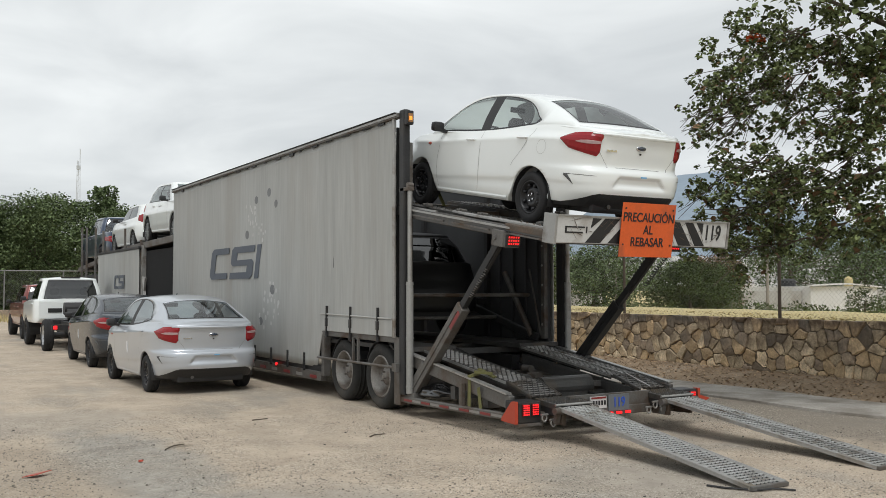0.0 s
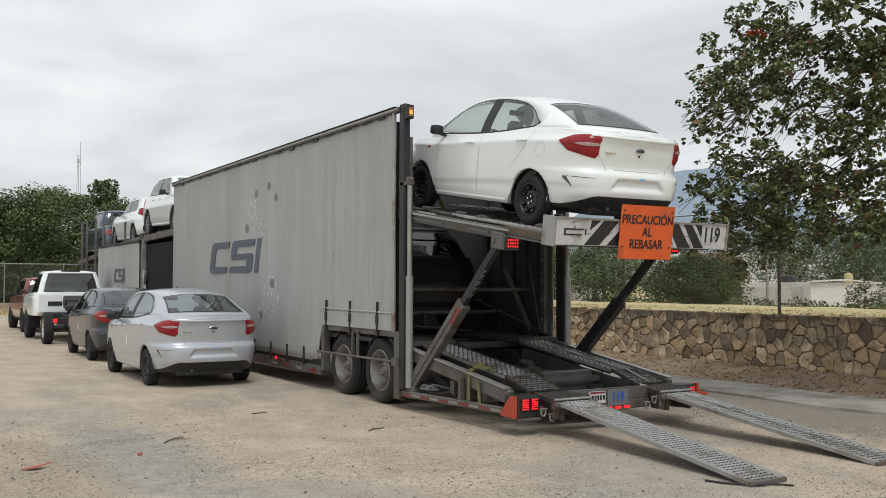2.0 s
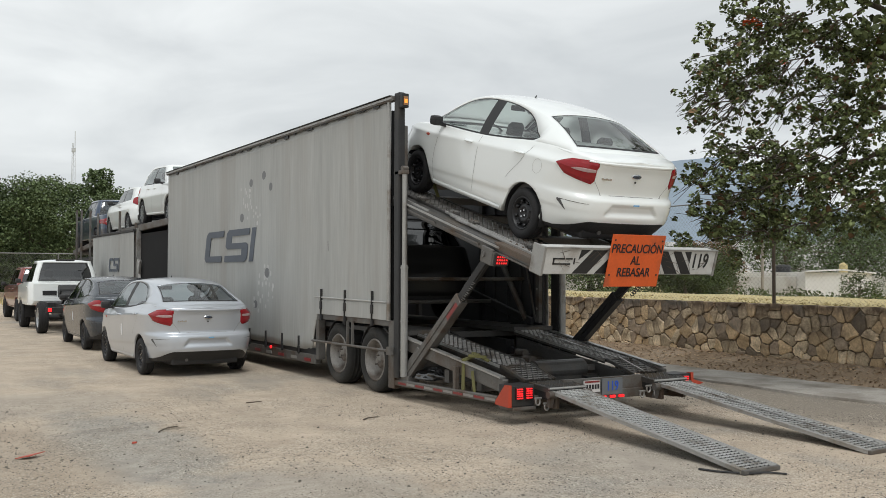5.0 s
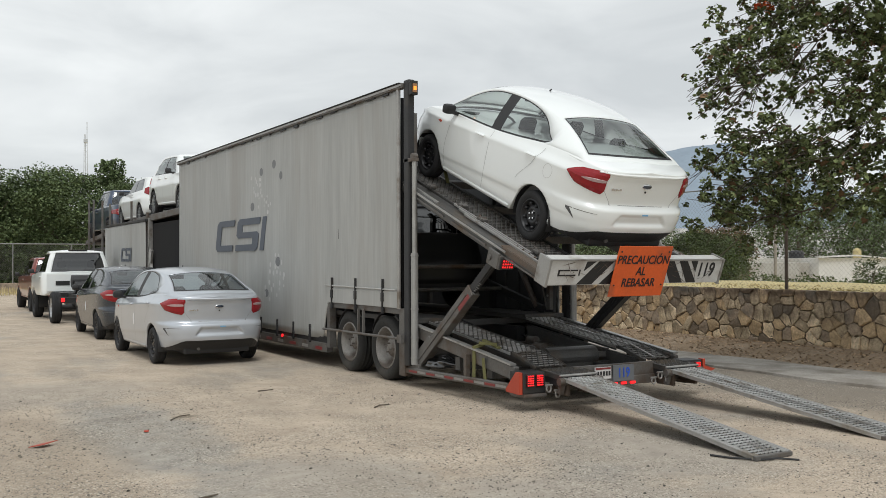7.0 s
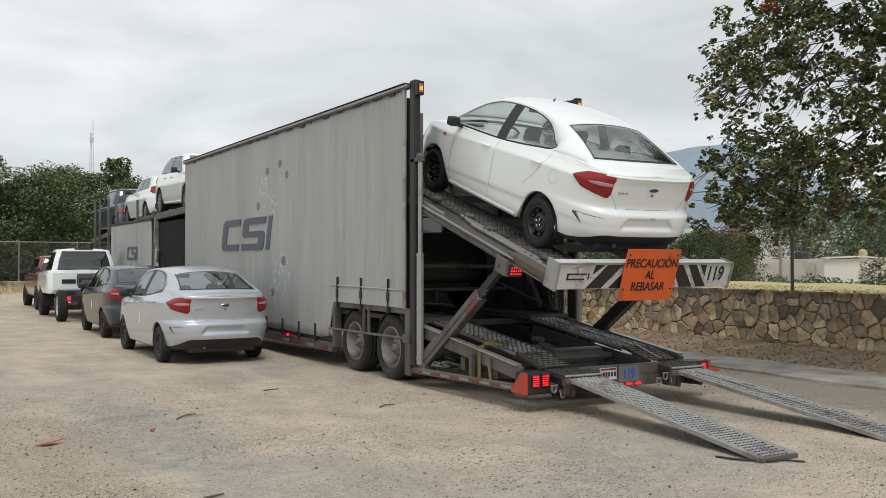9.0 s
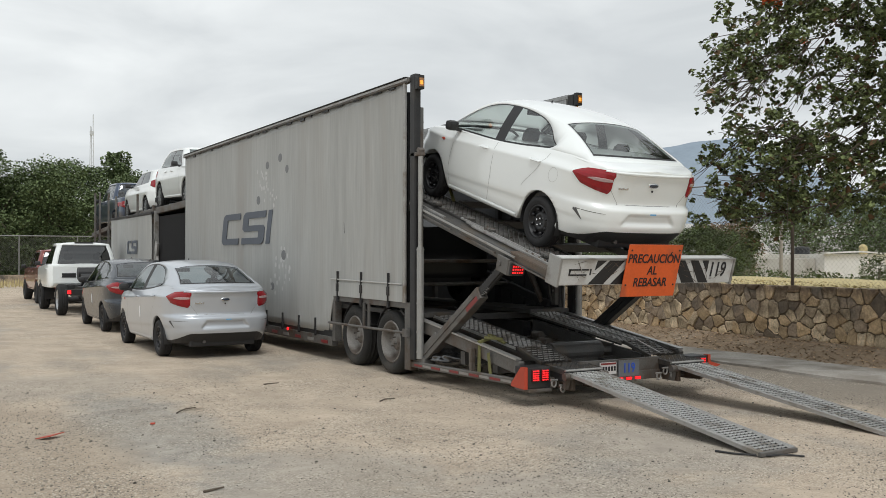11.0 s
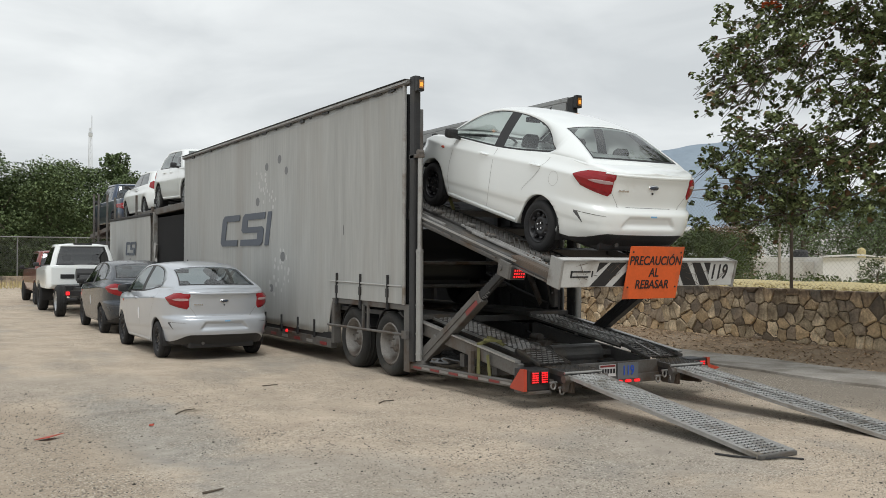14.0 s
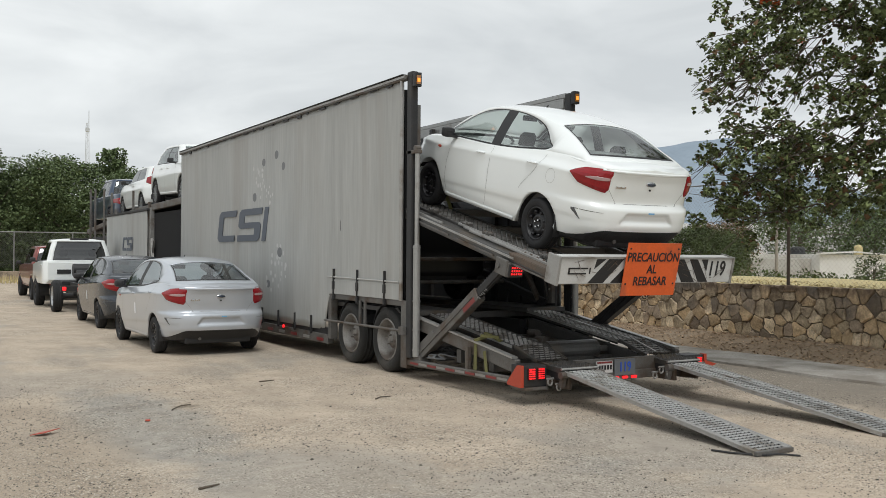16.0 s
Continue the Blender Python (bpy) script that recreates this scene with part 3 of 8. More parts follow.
def shell_point(c, kind, a, z, off=0.0):
    """A point of the lower body: kind 'r'/'f' at the share a of the half width across tail or nose, kind 's' at the length a along the side."""
    n, yc = c["n"], c["yc"]
    # the creases of the flank climb towards the tail
    climb = c["rise"] * min(max(1.2 - (a if kind == "s" else (-0.3 if kind == "r" else 2.2)), -1.0), 1.3) * soft_step(0.28, 0.42, z) * (1 - soft_step(0.95, 1.05, z))
    along = (lambda rows, v: glide(rows, v, 1)) if c["cabin"] else lerp_table
    w = along(c["width"], z - climb) + off
    lr, lf = yc - along(c["rear"], z) + off, lerp_table(c["front"], z) - yc + off
    if kind == "s":
        l = lr if a < yc else lf
        l0 = (yc - lerp_table(c["rear"], 0.5)) if a < yc else (lerp_table(c["front"], 0.5) - yc)
        t = (a - yc) / l0
        return Vector((w * max(1 - abs(t) ** n, 0.0) ** (1 / n), yc + t * l, z))
    t = max(1 - abs(a) ** n, 0.0) ** (1 / n)
    y = yc + (-lr if kind == "r" else lf) * t
    if kind == "r":
        y -= c["bow"] * (1 - a * a)
        if c["recess"]:
            # the sunk trapezoid for the plate
            z0, z1, half, flare, deep = c["recess"]
            edge = half + flare * (z1 - z) / (z1 - z0)
            y += deep * soft_step(z0 - 0.005, z0 + 0.05, z) * (1 - soft_step(z1 - 0.012, z1, z)) * (1 - soft_step(edge - 0.03, edge, abs(w * a)))
    return Vector((w * a, y, z))


def body_columns(c):
    ends = (0.0, 0.1, 0.2, 0.28, 0.31, 0.33, 0.35, 0.37, 0.39, 0.41, 0.43, 0.45, 0.48, 0.53, 0.6, 0.66, 0.72, 0.77, 0.82, 0.86, 0.89) if c["recess"] else (0.0, 0.2, 0.4, 0.58, 0.72, 0.82)
    y0, y1 = lerp_table(c["rear"], 0.5), lerp_table(c["front"], 0.5)
    yc = c["yc"]
    lo, hi = yc - 0.925 * (yc - y0), yc + 0.925 * (y1 - yc)
    if c["recess"]:
        lo = yc - 0.87 * (yc - y0)
    ys = {round(lo + (hi - lo) * k / 34, 3) for k in range(35)}
    for axle in ((0.0,) if c.get("rear_arch", True) else ()) + (c["wheelbase"],):
        ys = {y for y in ys if abs(y - axle) > c["arch_r"] + 0.03 or y in (round(lo, 3), round(hi, 3))}
        ys |= {round(axle + c["arch_r"] * math.cos(math.pi * k / 14), 3) for k in range(15)}
    return [("r", a) for a in ends] + [("s", y) for y in sorted(ys)] + [("f", a) for a in reversed(ends)]


def shell_bottom(c, p, kind):
    z = c["sill"]
    if c["cabin"] and p.y < -c["arch_r"]:
        # the painted bumper ends above the black apron
        return 0.285 if kind == "s" else 0.400 - 0.115 * soft_step(0.52, 0.80, p.x)
    if kind == "r":
        z = c["sill"] + 0.10
    elif p.y < -c["arch_r"]:
        z = c["sill"] + 0.04 + 0.06 * min(1.0, (-c["arch_r"] - p.y) / 0.2)
    for axle in ((0.0,) if c.get("rear_arch", True) else ()) + (c["wheelbase"],):
        d = abs(p.y - axle)
        if d < c["arch_r"]:
            z = max(z, c["arch_z"] + math.sqrt(c["arch_r"] ** 2 - d * d))
    return z


def body_shell(c, paint, parent):
    cols = body_columns(c)
    verts, faces, grid = [], [], []
    top_max = max(v for _, v in c["top"])
    levels = [0.2 + c["step"] * k for k in range(int((top_max - 0.2) / c["step"]) + 2)]
    for kind, a in cols:
        p = shell_point(c, kind, a, 0.5)
        zb, zt = shell_bottom(c, p, kind), lerp_table(c["top"], p.y)
        col = []
        for z in levels + [zt]:
            z = min(max(z, zb), zt)
            col.append(shell_point(c, kind, a, z))
        e = col[-1]
        for s, up in ((0.025, 0.010), (0.09, 0.020), (0.35, 0.6 * c["crown"]), (0.7, 0.9 * c["crown"]), (1.0, c["crown"])):
            col.append(Vector((e.x * (1 - s), e.y, e.z + up)))
        # the arch lip and the wheel housing behind it
        b = col[0]
        inward = Vector((b.x * 0.94, b.y + 0.10, b.z + 0.01)) if c["cabin"] and kind == "r" else Vector((max(b.x - 0.22, 0), b.y, b.z))
        col = [inward, Vector((max(b.x - 0.012, 0), b.y, b.z - 0.004))] + col
        grid.append(col)
    half = len(grid[0])
    for side in (1, -1):
        base = len(verts)
        for col in grid:
            verts += [(v.x * side, v.y, v.z) for v in col]
        for i in range(len(grid) - 1):
            for j in range(half - 1):
                q = (base + i * half + j, base + (i + 1) * half + j, base + (i + 1) * half + j + 1, base + i * half + j + 1)
                faces.append(q if side > 0 else q[::-1])
    bm = bmesh.new()
    vs = [bm.verts.new(v) for v in verts]
    for f in faces:
        bm.faces.new([vs[k] for k in f])
    bmesh.ops.remove_doubles(bm, verts=bm.verts, dist=0.0006)
    bmesh.ops.dissolve_degenerate(bm, dist=0.0005, edges=bm.edges)
    body = part("body", bm, paint, parent, smooth=True)
    return body


def greenhouse_point(c, kind, t, h, off=0.0):
    w, n, yc = lerp_table(c["g_w"], h) + off, c["g_n"], c["g_yc"]
    if kind == "s" and -0.017 < t - c["side_cuts"][1] < 1e-6:
        t += 0.55 * max(0.0, h - 0.45) ** 2 * (h < 0.9)
    lf, lr = lerp_table(c["g_f"], h) - yc + off, yc - lerp_table(c["g_r"], h) + off
    if kind == "s":
        x, y = w * (1 - abs(t) ** n) ** (1 / n), yc + t * (lf if t > 0 else lr)
    else:
        k = (1 - abs(t) ** n) ** (1 / n)
        x, y = w * t, yc + (-lr if kind == "r" else lf) * k
    z0, z1 = lerp_table(c["top"], y) - 0.015, lerp_table(c["g_top"], y)
    return Vector((x, y, z0 + (z1 - z0) * h))


def greenhouse(c, paint, pane, parent):
    s0, s1, s2, s3, s4, s5 = c["side_cuts"]
    hs = (0.0, 0.045, 0.09, 0.25, 0.42, 0.58, 0.70, 0.79, 0.86, 0.885, 0.93, 1.0)
    cols = [("r", a) for a in (0.0, 0.25, 0.5, 0.70, 0.79, 0.812, 0.865)] + [("s", t) for t in (-0.86, s0, s1 - 0.016, s1, (s1 * 2 + s2) / 3, (s1 + 2 * s2) / 3, s2, s3, (s3 * 2 + s4) / 3, (s3 + 2 * s4) / 3, s4, s4 + 0.018, s5 + 0.02, 0.86)] \
        + [("f", a) for a in (0.865, 0.80, 0.6, 0.3, 0.0)]
    bins = {"roof": ([], [])}

    def kind_of(i, j):
        (k, a), (k2, b) = cols[i], cols[i + 1]
        lo, hi = hs[j], hs[j + 1]
        if k == "r" and k2 == "r" and max(a, b) <= 0.82 and 0.04 < lo and hi < 0.95:
            return "rear_window" if max(a, b) < 0.8 and lo > 0.08 and hi < 0.89 else "window_frame"
        if k == "f" and k2 == "f" and max(a, b) <= 0.81 and 0.0 <= lo and hi < 0.95:
            return "windscreen"
        if k == "s" and k2 == "s" and lo > 0.04 and hi <= 0.89 and s1 - 0.017 < a < s4 + 0.001:
            if lo < 0.08 or hi > 0.87 or a < s1 - 1e-6 or a > s4 - 1e-6:
                return "window_frame"
            if s2 - 1e-6 <= a < s3 - 1e-6:
                return "pillar_trim"
            if s1 - 1e-6 <= a < s2 - 1e-6:
                return "rear_side_window"
            if s3 - 1e-6 <= a < s4 - 1e-6:
                return "front_side_window"
        return "roof"
    ncol, nh = len(cols), len(hs)
    for side in (1, -1):
        grid = []
        for k, a in cols:
            col = [greenhouse_point(c, k, a, h) for h in hs]
            e = col[-1]
            yc = lerp_table(c["g_f"], 1) * 0.5 + lerp_table(c["g_r"], 1) * 0.5
            for s in (0.05, 0.15, 0.4, 0.7, 1.0):
                col.append(Vector((e.x * (1 - s), yc + (e.y - yc) * (1 - s * 0.55), e.z + c["g_crown"] * (1 - (1 - s) ** 2.2))))
            grid.append(col)
        for i in range(ncol - 1):
            for j in range(len(grid[0]) - 1):
                key = kind_of(i, j) if j < nh - 1 else "roof"
                if key.endswith("side_window") or key == "pillar_trim":
                    key = key + ("" if side > 0 else "_near")
                vs, fs = bins.setdefault(key, ([], []))
                q = [grid[i][j], grid[i + 1][j], grid[i + 1][j + 1], grid[i][j + 1]]
                b = len(vs)
                vs += [(v.x * side, v.y, v.z) for v in q]
                f = (b, b + 1, b + 2, b + 3)
                fs.append(f if side > 0 else f[::-1])
    made = {}
    for key, (vs, fs) in bins.items():
        name = key.replace("_near", "")
        bm = bmesh.new()
        pts = [bm.verts.new(v) for v in vs]
        for f in fs:
            bm.faces.new([pts[k] for k in f])
        bmesh.ops.remove_doubles(bm, verts=bm.verts, dist=0.0008)
        bmesh.ops.dissolve_degenerate(bm, dist=0.0004, edges=bm.edges)
        if name == "roof":
            ob = part(name, bm, paint, parent, smooth=True)
            sol = ob.modifiers.new("thickness", "SOLIDIFY")
            sol.thickness, sol.offset = 0.025, -1
        elif name == "window_frame":
            ob = part(name, bm, M_BLACKPL, parent, "thin black window surround", smooth=True)
        elif name == "pillar_trim":
            ob = part(name, bm, M_BLACKPL, parent, "matt black door pillar trim", smooth=True)
        else:
            ob = part(name, bm, pane, parent, smooth=True)
            ob.visible_shadow = False
        made[key] = ob
    return made


def glide(rows, x, k):
    """Column k of rows keyed by their first column, along a smooth curve through them. Keys may rise or fall."""
    rows = rows if rows[0][0] < rows[-1][0] else rows[::-1]
    n = len(rows)
    x = min(max(x, rows[0][0]), rows[-1][0])
    i = next(j for j in range(n - 1) if x <= rows[j + 1][0])

    def slope(j):
        lo, hi = max(j - 1, 0), min(j + 1, n - 1)
        return (rows[hi][k] - rows[lo][k]) / (rows[hi][0] - rows[lo][0])
    h = rows[i + 1][0] - rows[i][0]
    f = (x - rows[i][0]) / h
    return ((2 * f ** 3 - 3 * f ** 2 + 1) * rows[i][k] + (f ** 3 - 2 * f ** 2 + f) * h * slope(i)
            + (3 * f ** 2 - 2 * f ** 3) * rows[i + 1][k] + (f ** 3 - f ** 2) * h * slope(i + 1))


def cabin(c, paint, pane, parent):
    """The cabin of the saloon: stations from the foot of the windscreen to the boot, each from the foot over the roof edge to the centre line."""
    t = c["cabin"]
    p0, p1 = c["pillar"]
    ends = [2.30, 2.25, 2.18, 2.10, 2.0, 1.9, 1.8, 1.7, 1.6, 1.55, 1.5, 1.42, 1.36, 1.3, 1.22, p1, 1.04, p0, 0.86, 0.78, 0.70, 0.62, 0.54, 0.48, 0.42, 0.37, 0.32, 0.28, 0.24, 0.20, 0.15, 0.13, 0.10, 0.07,
            0.045, 0.02, -0.04, -0.10, -0.17, -0.24, -0.30, -0.36, -0.42, -0.455, -0.485, -0.52, -0.57, -0.64]
    across = (0.0, 0.02, 0.05, 0.085, 0.11, 0.16, 0.25, 0.4, 0.6, 0.8, 1.0)
    grid = []
    for y in ends:
        xe, ze, yc, zc = (glide(t, y, k) for k in range(1, 5))
        zb = lerp_table(c["top"], y) - 0.015
        xb = shell_point(c, "s", y, zb).x - 0.001
        lo, hi = glide(c["pane_low"], y, 1), glide(c["pane_high"], y, 1)
        inside = c["pane_low"][-1][0] <= y <= c["pane_low"][0][0]
        cut = [zb + (ze - zb) * f for f in (0.0, 0.5, 0.5, 0.5, 0.5, 0.5, 0.5, 1.0)]
        if inside:
            hi = max(hi, lo)
            edge = min(0.020, 0.25 * (hi - lo) + 0.006)
            cut = [zb, lo - edge, lo, lo + (hi - lo) * 0.35, lo + (hi - lo) * 0.7, hi, min(hi + 0.012, ze - 0.002), ze]
        else:
            m = 1.005 if y > 1 else 1.15
            cut = [zb] + [min(max(m, zb + 0.002), ze - 0.001)] * 6 + [ze]
        col = []
        for z in cut:
            f = min(max((z - zb) / max(ze - zb, 1e-4), 0), 1)
            col.append(Vector((xb + (xe - xb) * f + 0.020 * math.sin(math.pi * f) * (1 - 0.3 * f), y, z)))
        for s in across[1:]:
            col.append(Vector((xe * (1 - s), y + (yc - y) * (1 - (1 - s) ** 2), ze + (zc - ze) * (1 - (1 - s) ** 2.3))))
        grid.append(col)
    rows = len(grid[0])
    side_rows = 7
    bins = {}
    for side in (1, -1):
        for i in range(len(ends) - 1):
            y = (ends[i] + ends[i + 1]) / 2
            for j in range(rows - 1):
                key = "roof"
                if j < side_rows:
                    if 0.02 < y < 2.25 and 1 <= j <= 5:
                        key = "window_frame" if j in (1, 5) else ("pillar_trim" if p0 < y < p1 else ("rear_side_window" if y < p0 else "front_side_window"))
                        if side < 0:
                            key += "_near"
                else:
                    s = across[j - side_rows]
                    if 1.55 < y < 2.25 and s >= 0.085:
                        key = "windscreen"
                    elif -0.485 < y < 0.15 and s >= 0.085:
                        key = "rear_window" if -0.455 < y < 0.13 and s >= 0.11 else "rear_surround"
                    elif 1.5 < y < 2.25 and s >= 0.05:
                        key = "windscreen_surround" + ("_near" if side < 0 else "")
                vs, fs = bins.setdefault(key, ([], []))
                b = len(vs)
                vs += [(v.x * side, v.y, v.z) for v in (grid[i][j], grid[i + 1][j], grid[i + 1][j + 1], grid[i][j + 1])]
                fs.append((b, b + 1, b + 2, b + 3) if side < 0 else (b + 3, b + 2, b + 1, b))
    looks = {"roof": (paint, ""), "window_frame": (M_BLACKPL, "thin black window surround"), "rear_surround": (M_BLACKPL, "black border of the rear window"), "windscreen_surround": (M_BLACKPL, "black border of the windscreen"), "pillar_trim": (M_BLACKPL, "matt black door pillar trim")}
    for key, (vs, fs) in bins.items():
        name = key.replace("_near", "")
        bm = bmesh.new()
        pts = [bm.verts.new(v) for v in vs]
        for f in fs:
            bm.faces.new([pts[k] for k in f])
        bmesh.ops.remove_doubles(bm, verts=bm.verts, dist=0.0006)
        bmesh.ops.dissolve_degenerate(bm, dist=0.0004, edges=bm.edges)
        material, label = looks.get(name, (pane, ""))
        me = bpy.data.meshes.new(name)
        bm.to_mesh(me)
        bm.free()
        ob = mesh_part(name, me, material, parent, label, smooth=True)
        if name == "roof":
            # dark grey underside puts the cabin's shade into a light grey headliner
            ob.data.materials.append(M_INTERIOR)
            sol = ob.modifiers.new("thickness", "SOLIDIFY")
            sol.thickness, sol.offset, sol.material_offset, sol.material_offset_rim = 0.022, -1, 1, 0
        elif name not in looks:
            ob.visible_shadow = False
    # dark trim inside the doors, door frame seams, spoiler line of the roof
    for s in (-1, 1):
        part("door_trim", bx(min(s * 0.69, s * 0.735), max(s * 0.69, s * 0.735), 0.0, 2.15, 0.35, 0.99, bevel=0.01), M_INTERIOR, parent, "dark grey inner door trim")
    part("interior_mirror", bx(-0.11, 0.11, 1.52, 1.55, 1.30, 1.37, bevel=0.015), M_BLACKPL, parent, "black interior mirror")


def shell_patch(name, c, columns, lows, highs, material, parent, off=0.012, rows=5, label="", inner=-0.01, mirror=False):
    """A raised pad that follows the lower body, column by column between two heights."""
    verts, faces = [], []
    side = -1 if mirror else 1
    for layer in (off, inner):
        for (k, a), lo, hi in zip(columns, lows, highs):
            for j in range(rows + 1):
                edge = 0.35 if j in (0, rows) and layer == off else 1.0
                p = shell_point(c, k, a, lo + (hi - lo) * j / rows, layer * edge if layer > 0 else layer)
                verts.append((p.x * side, p.y, p.z))
    nc, nr = len(columns), rows + 1
    half = nc * nr
    for i in range(nc - 1):
        for j in range(nr - 1):
            q = (i * nr + j, (i + 1) * nr + j, (i + 1) * nr + j + 1, i * nr + j + 1)
            faces.append(q)
            faces.append(tuple(half + v for v in q[::-1]))
    ring = [i * nr for i in range(nc)] + [(nc - 1) * nr + j for j in range(1, nr)] + [i * nr + nr - 1 for i in range(nc - 2, -1, -1)] + [j for j in range(nr - 2, 0, -1)]
    for a, b in zip(ring, ring[1:] + ring[:1]):
        faces.append((a, b, b + half, a + half))
    if mirror:
        faces = [f[::-1] for f in faces]
    return raw(name, verts, faces, material, parent, label, smooth=False)


def wheel(parent, c, x, y, rim, tyre, alloy=False, r=None):
    r = r or c["tyre_r"]
    w = c["tyre_w"]
    side = 1 if x > 0 else -1
    bm = bmesh.new()
    rr = r * 0.66
    lathe(bm, [(rr, -w * 0.42), (r * 0.80, -w * 0.52), (r * 0.93, -w * 0.47), (r * 0.985, -w * 0.38), (r, -w * 0.2), (r, w * 0.2), (r * 0.985, w * 0.38),
               (r * 0.93, w * 0.47), (r * 0.80, w * 0.52), (rr, w * 0.42), (rr, -w * 0.42)], 36)
    for k in range(3):
        xx = (k - 1) * w * 0.2
        lathe(bm, [(r * 0.9, xx - 0.002), (r * 1.004, xx - w * 0.055), (r * 1.004, xx + w * 0.055), (r * 0.9, xx + 0.002)], 36)
    ob = part("wheel", bm, tyre, parent, "round black rubber tyre on a steel wheel", smooth=True)
    ob.location = (x, y, r)
    bm = bmesh.new()
    s = side
    if r > 0.42:
        lathe(bm, [(rr, s * w * 0.40), (rr * 0.96, s * w * 0.46), (rr * 0.90, s * w * 0.42), (rr * 0.86, s * w * 0.05), (rr * 0.80, -s * w * 0.10), (rr * 0.46, -s * w * 0.16), (rr * 0.42, s * w * 0.10),
                   (rr * 0.30, s * w * 0.20), (rr * 0.02, s * w * 0.20)], 32)
    elif alloy:
        lathe(bm, [(rr, s * w * 0.40), (rr * 0.93, s * w * 0.42), (rr * 0.92, s * w * 0.1), (rr * 0.2, s * w * 0.1)], 30)
        for k in range(10):
            a = 2 * math.pi * k / 10
            bar(bm, (s * w * 0.36, 0, 0), (s * w * 0.38, rr * 0.94 * math.cos(a), rr * 0.94 * math.sin(a)), rr * 0.12, 0.03, up=(1, 0, 0))
        rod(bm, (s * w * 0.2, 0, 0), (s * w * 0.42, 0, 0), rr * 0.22)
    else:
        lathe(bm, [(rr, s * w * 0.40), (rr * 0.95, s * w * 0.44), (rr * 0.90, s * w * 0.40), (rr * 0.86, s * w * 0.16), (rr * 0.66, s * w * 0.12), (rr * 0.55, s * w * 0.26),
                   (rr * 0.36, s * w * 0.30), (rr * 0.28, s * w * 0.20), (rr * 0.02, s * w * 0.20)], 30)
        for k in range(8):
            a = 2 * math.pi * (k + 0.5) / 8
            p = Vector((s * w * 0.20, rr * 0.72 * math.cos(a), rr * 0.72 * math.sin(a)))
            bar(bm, p - Vector((s * 0.01, 0, 0)), p + Vector((s * 0.03, 0, 0)), rr * 0.16, rr * 0.16, up=(0, math.cos(a), math.sin(a)))
    rim_ob = part("rim", bm, rim, ob, "alloy wheel with thin spokes" if alloy else "plain black pressed steel rim", smooth=not alloy)
    for k in range(4):
        a = 2 * math.pi * k / 4 + 0.4
        p = (rr * 0.22 * math.cos(a), rr * 0.22 * math.sin(a))
        part("wheel_nut", rod(bmesh.new(), (s * w * 0.22, *p), (s * w * 0.36, *p), 0.011, seg=6), M_CHROME, ob)
    return ob


def gap_strip(c, parent, y, z0, z1, side, lean=0.0):
    verts, faces = [], []
    n = 9
    for k in range(n + 1):
        z = z0 + (z1 - z0) * k / n
        yy = y + lean * math.sin(0.5 * math.pi * k / n)
        for d in (-0.0025, 0.0025):
            p = shell_point(c, "s", yy + d, z, 0.0025)
            verts.append((p.x * side, p.y, p.z))
    for k in range(n):
        faces.append((2 * k, 2 * k + 1, 2 * k + 3, 2 * k + 2))
    return raw("door_gap", verts, faces, M_GAP, parent)


def seats(c, parent, rows=((1.25, 0.36), (0.42, 0.36)), base=0.44):
    for y, x in rows:
        for s in (-1, 1):
            bm = bmesh.new()
            box(bm, s * x - 0.24, s * x + 0.24, y - 0.05, y + 0.45, base - 0.2, base, bevel=0.05)
            bar(bm, (s * x, y, base - 0.05), (s * x, y - 0.20, base + 0.52), 0.44, 0.13, bevel=0.04, up=(0, 1, 0))
            bar(bm, (s * x, y - 0.215, base + 0.57), (s * x, y - 0.245, base + 0.76), 0.24, 0.10, bevel=0.045, up=(0, 1, 0))
            part("seat", bm, M_SEAT, parent, "dark fabric seat with headrest")


